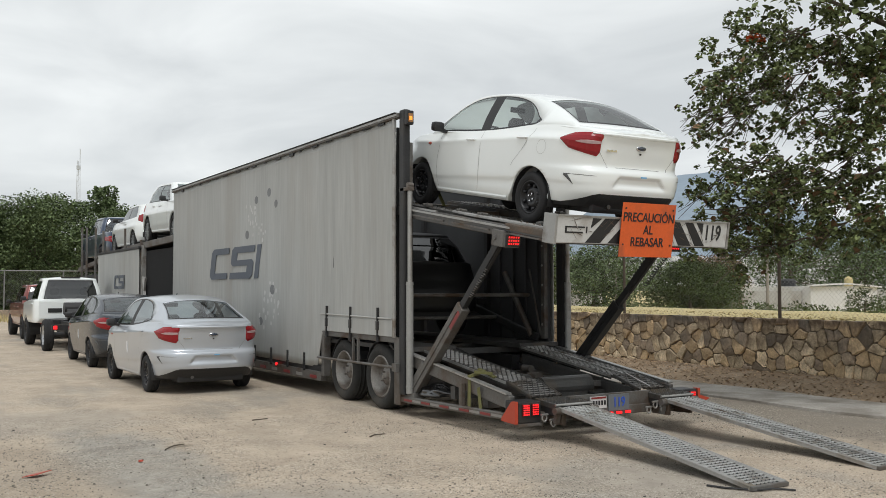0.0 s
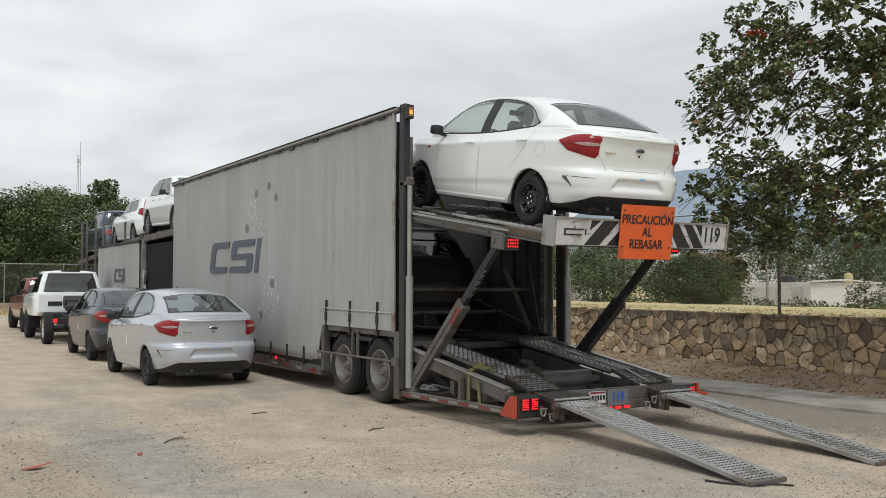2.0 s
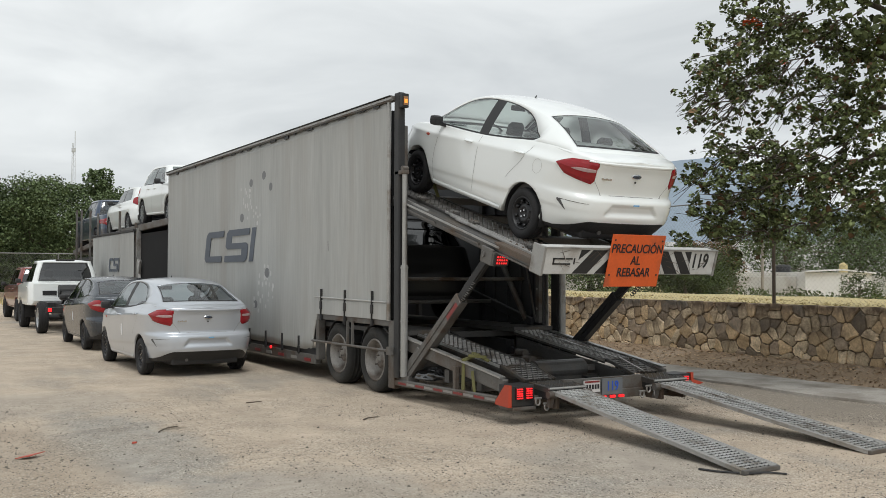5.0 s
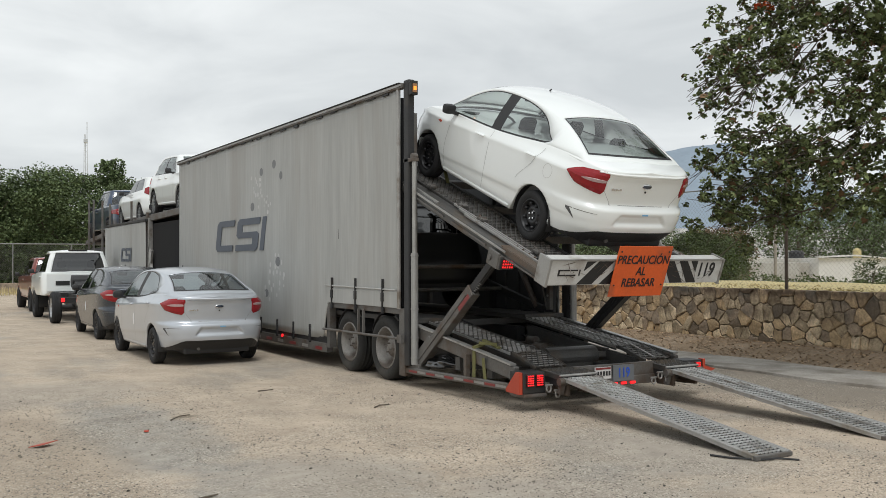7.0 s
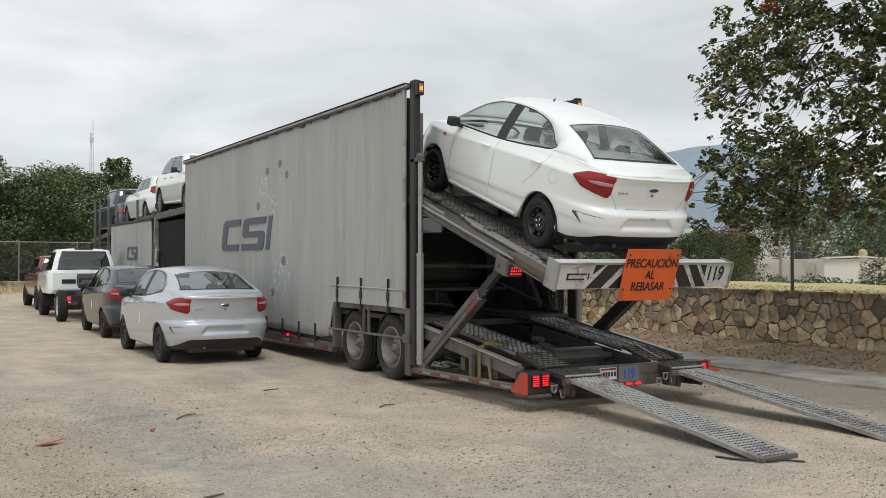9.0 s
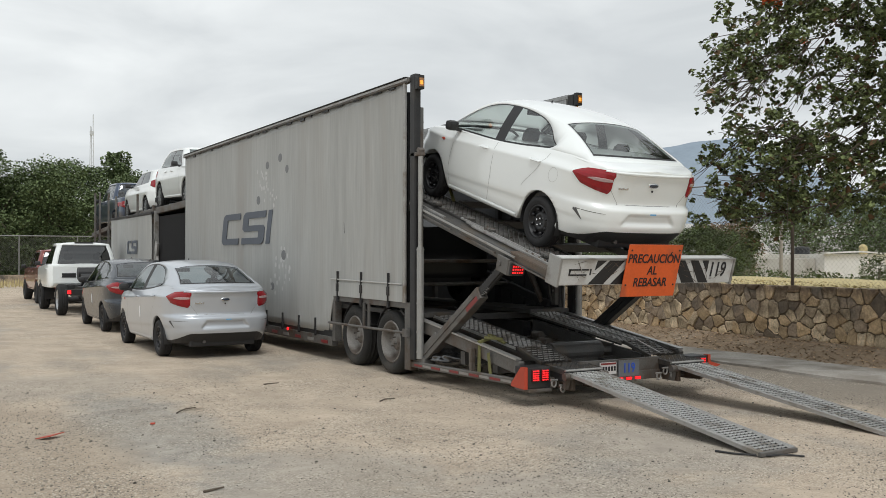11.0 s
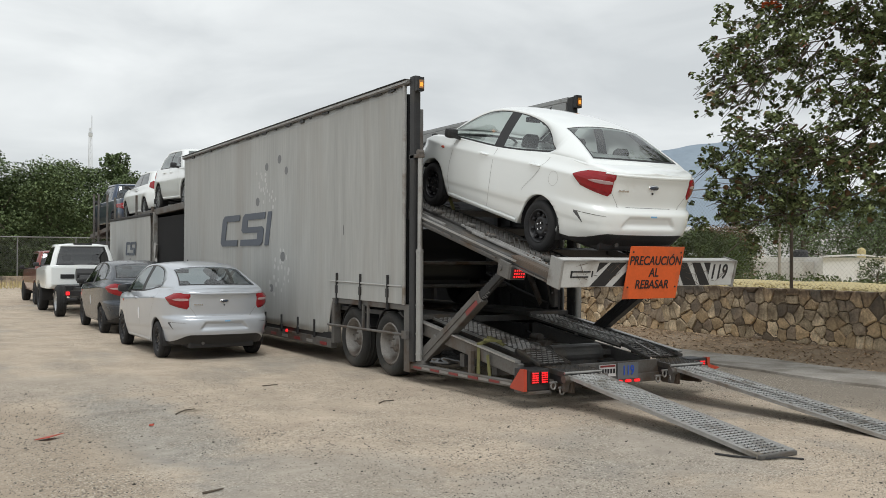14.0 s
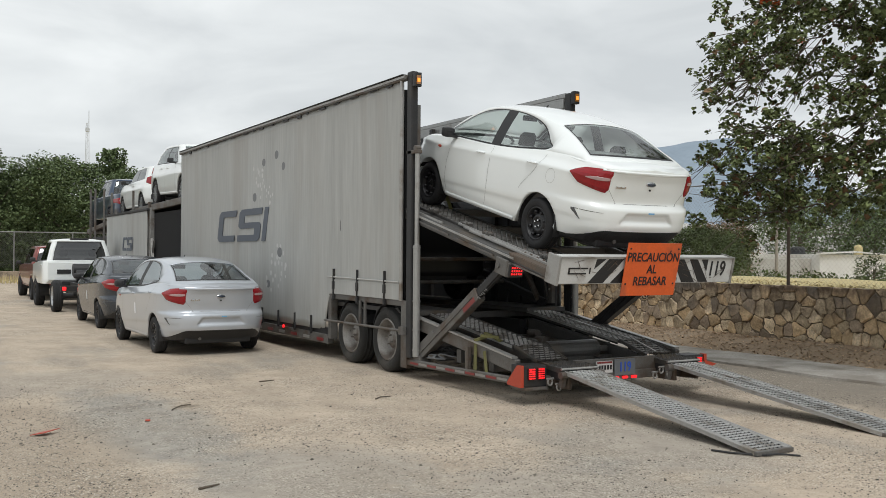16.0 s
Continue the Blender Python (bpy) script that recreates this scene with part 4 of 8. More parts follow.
def make_vehicle(name, label, category, c, paint, m, pane=None, alloy=False, rear_style="sedan", group="", rim=None):
    car = thing(name, label, category, group, m)
    pane = pane or M_GLASS
    rim = rim or (M_ALLOY if alloy else M_RIM)
    body_shell(c, paint, car)
    (cabin if c["cabin"] else greenhouse)(c, paint, pane, car)
    # dark underbody and cabin floor, dashboard, parcel shelf
    y0, y1 = lerp_table(c["rear"], 0.5), lerp_table(c["front"], 0.5)
    bm = bmesh.new()
    box(bm, -0.52, 0.52, y0 + 0.12, y1 - 0.15, c["sill"] - 0.03, c["sill"] + 0.16, bevel=0.03)
    box(bm, -0.70, 0.70, c["arch_r"] + 0.04, c["wheelbase"] - c["arch_r"] - 0.04, c["sill"] - 0.01, c["sill"] + 0.10)
    part("underbody", bm, M_BLACKPL, car, "dark underbody with floor pan")
    bm = bmesh.new()
    gz = lerp_table(c["top"], c["g_yc"])
    gf, gr = lerp_table(c["g_f"], 0), lerp_table(c["g_r"], 0)
    box(bm, -0.68, 0.68, gf - 0.75, gf - 0.25, gz - 0.3, gz - 0.02, bevel=0.05)
    box(bm, -0.62, 0.62, gr + 0.10, gr + 0.5, gz - 0.1, gz - 0.01, bevel=0.02)
    part("dashboard", bm, M_INTERIOR, car, "dark dashboard and parcel shelf")
    if c["cabin"]:
        seats(c, car)
    else:
        seats(c, car, rows=((c["g_yc"] - 0.05, 0.40),), base=c["top"][1][1] - 0.42)
    bm = bmesh.new()
    k_y = c["g_yc"] + 0.52
    a = Vector((-0.36, k_y, gz - 0.10))
    for k in range(20):
        t0, t1 = 2 * math.pi * k / 20, 2 * math.pi * (k + 1) / 20
        f = [a + Vector((0.18 * math.cos(t), 0.06 * math.sin(t), 0.17 * math.sin(t))) for t in (t0, t1)]
        rod(bm, f[0], f[1], 0.015, seg=6)
    part("steering_wheel", bm, M_BLACKPL, car, "black steering wheel")
    # door mirrors, handles, gaps
    for s in (-1, 1):
        bm = bmesh.new()
        my = c["mirror_y"]
        sx = lerp_table(c["width"], 0.95)
        mz = lerp_table(c["top"], my) + 0.06
        box(bm, s * (sx + 0.03) if s > 0 else s * (sx + 0.185), s * (sx + 0.185) if s > 0 else s * (sx + 0.03), my - 0.04, my + 0.08, mz - 0.065, mz + 0.06, bevel=0.045)
        bar(bm, (s * (sx - 0.10), my + 0.03, mz - 0.07), (s * (sx + 0.07), my + 0.02, mz - 0.04), 0.07, 0.04)
        part("door_mirror", bm, M_BLACKPL, car, "black plastic door mirror")
        for k, gy in enumerate(c["door_gaps"]):
            z_top = lerp_table(c["top"], gy) - 0.01
            low = c["sill"] + 0.07
            lean = 0.0
            if k == 0 and c is SEDAN:
                low, lean = 0.62, -0.36
            elif k == 1 and c is SEDAN:
                lean = -0.05
            gap_strip(c, car, gy, low, z_top, s, lean)
        for gy in c["door_gaps"][:-1]:
            hz = lerp_table(c["top"], gy) - 0.13
            verts_y = [gy + 0.07 + 0.04 * k for k in range(6)] if not (c is SEDAN and gy < 0.8) else [0.06 + 0.04 * k for k in range(6)]
            if c is SEDAN:
                hz = 0.885 if gy > 0.8 else 0.935
            shell_patch("door_handle", c, [("s", y) for y in verts_y], [hz + 0.008, hz, hz, hz, hz, hz + 0.006], [hz + 0.022, hz + 0.03, hz + 0.03, hz + 0.03, hz + 0.03, hz + 0.024],
                        paint, car, off=0.03, rows=3, mirror=s < 0)
        # sill line
        ys = [c["arch_r"] + 0.06 + (c["wheelbase"] - 2 * c["arch_r"] - 0.12) * k / 8 for k in range(9)]
        shell_patch("sill_strip", c, [("s", y) for y in ys], [c["sill"] + 0.002] * 9, [c["sill"] + 0.055] * 9, paint, car, off=0.012, rows=3, mirror=s < 0)
    # black liners in the wheel arches
    for y in ((0.0,) if c.get("rear_arch", True) else ()) + (c["wheelbase"],):
        for s in (-1, 1):
            verts, faces = [], []
            x_in, x_out = c["track"] - 0.22, lerp_table(c["width"], 0.5) - 0.030
            for k in range(17):
                a = math.pi * (-0.08 + 1.16 * k / 16)
                q = (y + (c["arch_r"] - 0.006) * math.cos(a), c["arch_z"] + (c["arch_r"] - 0.006) * math.sin(a))
                verts += [(s * x_in, *q), (s * x_out, *q)]
            faces = [(2 * k, 2 * k + 1, 2 * k + 3, 2 * k + 2) for k in range(16)]
            centre = len(verts)
            verts.append((s * x_in, y, c["arch_z"]))
            faces += [(2 * k, 2 * k + 2, centre) for k in range(16)]
            raw("arch_liner", verts, faces, M_BLACKPL, car, "black wheel arch liner")
    # wheels
    for y in (0.0, c["wheelbase"]):
        if y == 0.0 and not c.get("rear_arch", True):
            continue
        for s in (-1, 1):
            wheel(car, c, s * c["track"], y, rim, M_TYRE, alloy)
    if rear_style == "sedan":
        dress_sedan(car, c, paint)
    elif rear_style == "suv":
        for s in (-1, 1):
            shell_patch("tail_lamp", c, [("s", -0.45), ("s", -0.58), ("r", 0.82), ("r", 0.70), ("r", 0.58)], [0.90, 0.86, 0.85, 0.86, 0.88], [1.05, 1.08, 1.08, 1.07, 1.05],
                            M_LAMPRED, car, label="red tail lamp", mirror=s < 0)
        shell_patch("bumper_trim", c, [("r", a) for a in (-0.8, -0.4, 0, 0.4, 0.8)], [0.42] * 5, [0.56] * 5, M_BLACKPL, car, label="black lower bumper trim")
    return car


def dress_sedan(car, c, paint):
    """Tail lamps, boot lid lines, bumper, recess for the plate, emblem, reflectors and exhaust of the saloon."""
    for s in (-1, 1):
        # the lamp: pointed tip on the flank, upright inner edge beside the boot lid
        cols = [("s", -0.475), ("s", -0.505), ("s", -0.54), ("s", -0.575), ("r", 0.90), ("r", 0.87), ("r", 0.83), ("r", 0.785), ("r", 0.74), ("r", 0.70), ("r", 0.66), ("r", 0.625)]
        lows = [0.955, 0.932, 0.905, 0.880, 0.862, 0.846, 0.830, 0.816, 0.805, 0.797, 0.790, 0.83]
        highs = [0.972, 0.990, 1.007, 1.020, 1.030, 1.036, 1.040, 1.042, 1.042, 1.040, 1.030, 0.985]
        lamp = shell_patch("tail_lamp", c, cols, lows, highs, M_LAMPRED, car, off=0.014, rows=6, label="red wrap-around tail lamp", mirror=s < 0)
        lcols = [("r", 0.865), ("r", 0.83), ("r", 0.78), ("r", 0.72), ("r", 0.67), ("r", 0.632)]
        shell_patch("lamp_lens", c, lcols, [0.934, 0.918, 0.910, 0.908, 0.912, 0.918], [0.942, 0.956, 0.962, 0.962, 0.958, 0.952], M_LAMPCLEAR, lamp, off=0.018, label="clear indicator lens in the lamp", mirror=s < 0)
        for k in range(3):
            a = 0.83 - 0.06 * k
            shell_patch("lamp_bulb", c, [("r", a), ("r", a - 0.03)], [0.920, 0.917], [0.950, 0.955], M_STEEL_LIGHT, lamp, off=0.021, rows=1, label="grey reflector cell", mirror=s < 0)
        # the sharp-cornered vent at the corner of the bumper: upright slit and long crease, their shade laid on as dark
        # strips
        shell_patch("bumper_slit", c, [("r", 0.925), ("r", 0.91), ("r", 0.893), ("r", 0.88)], [0.568, 0.535, 0.500, 0.476], [0.590, 0.585, 0.530, 0.482], M_SLIT_SHADE, car, off=0.004, rows=2, label="dark patch standing in for shade in the bumper's corner slit", mirror=s < 0)
        shell_patch("bumper_slit", c, [("r", a) for a in (0.915, 0.86, 0.80, 0.73, 0.68)], [0.583, 0.583, 0.582, 0.582, 0.583], [0.590, 0.589, 0.588, 0.586, 0.584], M_SLIT_SHADE, car, off=0.007, rows=1, label="thin dark strip standing in for shade in the bumper crease", mirror=s < 0)
        # boot lid sides
        shell_patch("boot_gap", c, [("r", 0.512), ("r", 0.505)], [0.685, 0.685], [0.71, 0.71], M_GAP, car, off=0.002, rows=2, mirror=s < 0)
        for k in range(6):
            a, z = 0.512 + 0.020 * k, 0.71 + 0.022 * k
            shell_patch("boot_gap", c, [("r", a + 0.020), ("r", a)], [z + 0.019, z - 0.003], [z + 0.025, z + 0.003], M_GAP, car, off=0.002, rows=1, mirror=s < 0)
        # side repeater on the front wing
        shell_patch("side_repeater", c, [("s", 2.28), ("s", 2.32), ("s", 2.37)], [0.82, 0.805, 0.82], [0.835, 0.845, 0.832], M_ORANGERED, car, off=0.008, rows=2, label="small orange side repeater", mirror=s < 0)
    lid = (-0.51, -0.35, -0.2, 0.0, 0.2, 0.35, 0.51)
    shell_patch("boot_gap", c, [("r", a) for a in lid], [0.681] * 7, [0.689] * 7, M_GAP, car, off=0.002, rows=1)
    shell_patch("boot_lip", c, [("r", a) for a in (-0.78, -0.6, -0.45, -0.2, 0.0, 0.2, 0.45, 0.6, 0.78)], [1.024, 1.014, 1.008, 1.004, 1.004, 1.004, 1.008, 1.014, 1.024], [1.044] * 9, paint, car, off=0.018, rows=3)
    sweep = [("r", 0.94 - 1.88 * k / 24) for k in range(25)]
    tops = [0.397 - 0.115 * soft_step(0.52, 0.80, abs(shell_point(c, q, v, 0.5).x)) for q, v in sweep]
    shell_patch("bumper_apron", c, sweep, [0.245] * 25, tops, M_BLACKPL, car, off=0.001, inner=-0.03, rows=4, label="black plastic bumper apron")
    shell_patch("film_tab", c, [("r", a) for a in (0.0, 0.05, 0.1)], [0.595] * 3, [0.612] * 3, M_FILM, car, off=0.006, rows=1, label="strip of pale blue protective film")
    # emblem, badge and lock
    p = shell_point(c, "r", 0.0, 0.912, 0.006)
    bm = bmesh.new()
    bmesh.ops.create_uvsphere(bm, u_segments=20, v_segments=10, radius=1.0, matrix=Matrix.Translation(p) @ Matrix.Diagonal((0.072, 0.012, 0.030, 1)))
    em = part("emblem", bm, M_CHROME, car, "oval chrome-rimmed badge", smooth=True)
    bm = bmesh.new()
    bmesh.ops.create_uvsphere(bm, u_segments=20, v_segments=10, radius=1.0, matrix=Matrix.Translation(p + Vector((0, -0.004, 0))) @ Matrix.Diagonal((0.063, 0.012, 0.022, 1)))
    part("emblem_face", bm, M_EMBLEM, em, "dark oval badge centre", smooth=True)
    p = shell_point(c, "r", 0.0, 0.850, 0.002)
    part("boot_lock", rod(bmesh.new(), p, p + Vector((0, -0.01, 0)), 0.011, seg=10), M_BLACKPL, car)
    p = shell_point(c, "r", -0.46, 0.862, 0.003)
    bm = bmesh.new()
    for k in range(5):
        box(bm, p.x - 0.07 + 0.028 * k, p.x - 0.048 + 0.028 * k, p.y - 0.006, p.y + 0.004, p.z - 0.011, p.z + 0.011 - 0.006 * (k % 2))
    part("model_badge", bm, M_CHROME, car, "small unreadable chrome badge")
    bm = rod(bmesh.new(), (-0.30, -0.45, 0.27), (-0.30, -0.76, 0.262), 0.024, seg=14)
    part("exhaust_tip", bm, M_STEEL, car, "steel exhaust tip")
    bm = bmesh.new()
    box(bm, -0.45, 0.45, -0.55, -0.1, 0.22, 0.42, bevel=0.04)
    bar(bm, (-0.70, 0, 0.27), (0.70, 0, 0.27), 0.10, 0.09)
    part("rear_axle", bm, M_BLACKPL, car, "dark rear axle and silencer")
    # fuel flap ring on the near wing
    verts, faces = [], []
    for k in range(24):
        a = 2 * math.pi * k / 24
        for r in (0.079, 0.082):
            q = shell_point(c, "s", -0.20 + r * math.cos(a) * 0.95, 0.855 + r * math.sin(a), 0.0025)
            verts.append((-q.x, q.y, q.z))
    for k in range(24):
        a, b = 2 * k, 2 * ((k + 1) % 24)
        faces.append((a, b, b + 1, a + 1))
    raw("fuel_flap", verts, faces, M_SEAM, car, "round fuel filler flap outline")
    bm = rod(bmesh.new(), (0, 1.22, 1.505), (0, 1.19, 1.540), 0.012, 0.007, seg=8)
    part("roof_aerial", bm, M_BLACKPL, car, "short black roof aerial")

# ---------------------------------------------------------------- ground, verge, wall
WALL_X, WALL_TOP = 6.35, 1.10


def ground_height(x, y):
    far_right = max(0.0, min(1.0, (x - 5.0) / 1.3))
    z = 0.16 * far_right * far_right * (3 - 2 * far_right)
    if x > WALL_X + 0.25:
        z = 1.06 - 1.0 * max(0.0, min(1.0, (x - 12.0) / 22.0))
    z += 0.012 * noise.noise((x * 0.6, y * 0.6, 0.3)) * (1 if x < 4.5 else 2.5)
    return z


def make_ground():
    xs = [-3000, -600, -120, -40, -22] + [-16 + 0.5 * k for k in range(40)] + [4.0 + 0.2 * k for k in range(11)] + [6.2, 6.4, 6.58, 6.62, 7.0, 7.6, 8.5, 10, 12, 15, 18, 22, 26, 34, 60, 200, 900, 3000]
    ys = [-3000, -600, -120, -40, -20] + [-14 + 0.5 * k for k in range(100)] + [38, 42, 48, 60, 90, 200, 600, 3000]
    xs, ys = sorted(set(round(v, 3) for v in xs)), sorted(set(ys))
    verts = [(x, y, ground_height(x, y)) for x in xs for y in ys]
    ny = len(ys)
    faces = [(i * ny + j, (i + 1) * ny + j, (i + 1) * ny + j + 1, i * ny + j + 1) for i in range(len(xs) - 1) for j in range(ny - 1)]
    ob = raw("ground", verts, faces, M_GROUND, None, smooth=True)
    tagged(ob, "pale packed dirt and worn grey asphalt yard", "ground", kind="structure")
    ob.data.materials.append(M_VERGE)
    ob.data.materials.append(M_CAP)
    for p in ob.data.polygons:
        x = p.center.x
        p.material_index = 2 if x > WALL_X + 0.2 else (1 if x > 4.75 + 0.15 * noise.noise((0, p.center.y, 0)) else 0)
    return ob


make_ground()

# worn concrete strip beside the trailer
def make_slab():
    verts, faces = [], []
    n = 60
    for k in range(n + 1):
        y = -5.5 + 16.0 * k / n
        a = 3.55 + 0.18 * noise.noise((0.5, y * 0.8, 0)) + 0.06 * noise.noise((3.5, y * 3.0, 0))
        b = 4.78 + 0.12 * noise.noise((9.5, y * 0.9, 0)) + 0.05 * noise.noise((4.5, y * 3.0, 0))
        zz = 0.03
        verts += [(a, y, -0.05), (a + 0.02, y, zz), (b - 0.02, y, zz + 0.01), (b, y, -0.05)]
    for k in range(n):
        for j in range(3):
            q = 4 * k + j
            faces.append((q, q + 1, q + 5, q + 4))
    ob = raw("pavement", verts, faces, M_SLAB)
    tagged(ob, "worn concrete strip with broken edges", "pavement", kind="structure")


make_slab()

wall_ob = part("wall_east", bx(WALL_X + 0.028, WALL_X + 0.40, -14, 46, -0.1, WALL_TOP - 0.03), M_MORTAR)
tagged(wall_ob, "rubble stone retaining wall with dark mortar", "wall", kind="structure")

# ---------------------------------------------------------------- the transporter
SIDE = 1.30
trailer = thing("car_transporter", "grey curtain-sided car transporter trailer with lowered rear ramps", "trailer")


def curtain_relief(y, z, lo, z_top, folds=0.008):
    """How far the fabric stands out at a place: soft upright folds, pulled creases above the wheels."""
    f = (z - lo) / (z_top - lo)
    d = folds * (0.5 * math.sin(y * 4.1 + 1.3 * math.sin(y)) + 0.8 * noise.noise((y * 0.9, z * 0.35, 2.0))) * (0.35 + 0.65 * (1 - f))
    d += 0.012 * noise.noise((y * 5.0, z * 0.4, 7.0)) * (1 - abs(2 * f - 1) ** 3)
    d += 0.010 * noise.noise((y * 7.0, z * 0.8, 3.0)) * max(0.0, f - 0.8) * 5
    if z < 1.0 and 1.9 < y < 4.2:
        d += 0.035 * math.sin((y + z * 1.4) * 9) * (1 - z) * (1 - abs(y - 3.0) / 1.3)
    return d


def curtain(name, y0, y1, z_low, z_top, x, s, parent, notch=None):
    """A tensioned fabric side: slightly wavy sheet with thickness, hem and soft folds."""
    ny, nz = int((y1 - y0) / 0.06) + 2, 30
    verts, faces = [], []
    for i in range(ny):
        y = y0 + (y1 - y0) * i / (ny - 1)
        lo = notch(y) if notch else z_low
        for j in range(nz):
            z = lo + (z_top - lo) * j / (nz - 1)
            verts.append((x + s * curtain_relief(y, z, lo, z_top), y, z))
    for i in range(ny - 1):
        for j in range(nz - 1):
            q = (i * nz + j, (i + 1) * nz + j, (i + 1) * nz + j + 1, i * nz + j + 1)
            faces.append(q)
    ob = raw(name, verts, faces, M_CURTAIN, parent, "grey tensioned curtain fabric with soft folds", smooth=True)
    sol = ob.modifiers.new("thickness", "SOLIDIFY")
    sol.thickness, sol.offset = 0.012, 0
    ob.data.materials.append(M_CURTAIN_IN)
    sol.material_offset = 0
    return ob


def hem(y):
    if y < 2.38:
        return 0.985
    if y < 2.62:
        return 0.985 - 0.56 * (y - 2.38) / 0.24
    return 0.425


Y_FRONT, Z_TOP = 10.9, 3.83
curtain("side_curtain", 0.10, Y_FRONT, 0.42, Z_TOP, -SIDE, -1, trailer, notch=hem)
curtain("side_curtain", 0.10, Y_FRONT, 0.80, Z_TOP, SIDE, 1, trailer)

# lining boards inside, just behind the curtains; their dark colour carries the interior shade
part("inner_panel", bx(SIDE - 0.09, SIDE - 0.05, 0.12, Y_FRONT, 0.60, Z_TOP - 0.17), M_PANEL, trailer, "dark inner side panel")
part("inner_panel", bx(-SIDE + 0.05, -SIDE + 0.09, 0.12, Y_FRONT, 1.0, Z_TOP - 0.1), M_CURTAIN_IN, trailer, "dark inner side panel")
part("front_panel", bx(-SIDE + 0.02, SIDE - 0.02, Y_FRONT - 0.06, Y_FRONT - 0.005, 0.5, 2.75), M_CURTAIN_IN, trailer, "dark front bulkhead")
# top rails with their curtain rollers
for s in (-1, 1):
    bm = bmesh.new()
    box(bm, s * SIDE - 0.045, s * SIDE + 0.045, -0.06, Y_FRONT + 0.04, Z_TOP - 0.005, Z_TOP + 0.06, bevel=0.012)
    part("top_rail", bm, M_STEEL if s < 0 else M_CYL, trailer, "grey steel top rail")
    if s > 0:
        part("curtain_track", bx(SIDE - 0.075, SIDE - 0.025, -0.02, Y_FRONT, Z_TOP - 0.16, Z_TOP - 0.012, bevel=0.01), M_CYL, trailer, "pale grey curtain track cover")
    bm = bmesh.new()
    box(bm, s * (SIDE + 0.02) - 0.05, s * (SIDE + 0.02) + 0.05, -0.02, Y_FRONT, Z_TOP + 0.057, Z_TOP + 0.066)
    part("rail_seal", bm, M_STEEL_DARK, trailer, "black rail seal")
    # rear corner post, light at its head
    bm = bmesh.new()
    box(bm, s * 1.27 - 0.045, s * 1.27 + 0.045, -0.19, -0.05, 0.26, Z_TOP + (0.09 if s < 0 else 0.05), bevel=0.02)
    part("corner_post", bm, M_STEEL_DARK, trailer, "dark steel rear corner post")
    bm = bmesh.new()
    box(bm, s * 1.27 - 0.05, s * 1.27 + 0.05, -0.275, -0.203, Z_TOP - 0.12, Z_TOP + 0.06, bevel=0.01)
    hood = part("marker_lamp", bm, M_STEEL_DARK, trailer, "dark marker lamp housing")
    part("marker_lens", bx(s * 1.27 - 0.03, s * 1.27 + 0.03, -0.285, -0.277, Z_TOP - 0.09, Z_TOP + 0.02), M_AMBER, hood, "amber marker lens")
    part("marker_bulb", bx(s * 1.27 - 0.02, s * 1.27 + 0.02, -0.289, -0.286, Z_TOP - 0.065, Z_TOP - 0.015), M_AMBERGLOW, hood, "lit amber bulb")
    # deck lifting cylinder beside the post
    bm = rod(bmesh.new(), (s * 1.27, -0.26, 0.29), (s * 1.27, -0.26, 1.70), 0.046, seg=18)
    for z in (0.36, 0.62, 0.98, 1.66):
        rod(bm, (s * 1.27, -0.26, z), (s * 1.27, -0.26, z + 0.02), 0.051, seg=18)
    part("lift_cylinder", bm, M_CYL, trailer, "grey hydraulic lift cylinder", smooth=False)
    bm = rod(bmesh.new(), (s * 1.27, -0.26, 1.70), (s * 1.27, -0.26, 2.86), 0.030, seg=16)
    part("lift_piston", bm, M_STEEL_LIGHT, trailer, "bright steel piston rod")
    bm = bmesh.new()
    box(bm, s * 1.27 - 0.045, s * 1.27 + 0.045, -0.30, -0.05, 2.86, 2.91, bevel=0.008)
    rod(bm, (s * 1.23, -0.26, 2.93), (s * 1.31, -0.26, 2.93), 0.035)
    part("cylinder_head", bm, M_STEEL, trailer, "steel cylinder head bracket")
part("curtain_pole", rod(bmesh.new(), (-SIDE - 0.01, 0.09, 0.98), (-SIDE - 0.01, 0.09, Z_TOP), 0.028, seg=12), M_STEEL_LIGHT, trailer, "bright curtain tensioning pole")

# side rail low down, wheel bay, tyres
bm = bmesh.new()
box(bm, -SIDE - 0.01, -SIDE + 0.10, 2.45, Y_FRONT, 0.22, 0.36, bevel=0.01)
part("side_rail", bm, M_STEEL, trailer, "grey lower side rail")
bm = bmesh.new()
box(bm, -SIDE + 0.01, -SIDE + 0.07, 2.45, Y_FRONT, 0.355, 0.45)
part("side_skirt", bm, M_STEEL_DARK, trailer, "dark lower skirt")
part("side_rail", bx(SIDE - 0.10, SIDE + 0.01, 0.0, Y_FRONT, 0.55, 0.80, bevel=0.01), M_STEEL_DARK, trailer, "grey lower side rail")
bm = bmesh.new()
box(bm, -SIDE - 0.005, -SIDE + 0.11, -0.05, 2.42, 0.91, 0.985, bevel=0.01)
box(bm, -SIDE - 0.005, -SIDE + 0.11, 2.34, 2.44, 0.30, 0.93, bevel=0.01)
box(bm, -SIDE - 0.005, -SIDE + 0.11, -0.06, 0.10, 0.12, 0.93, bevel=0.01)
part("wheel_bay_frame", bm, M_STEEL, trailer, "grey frame round the wheel bay")
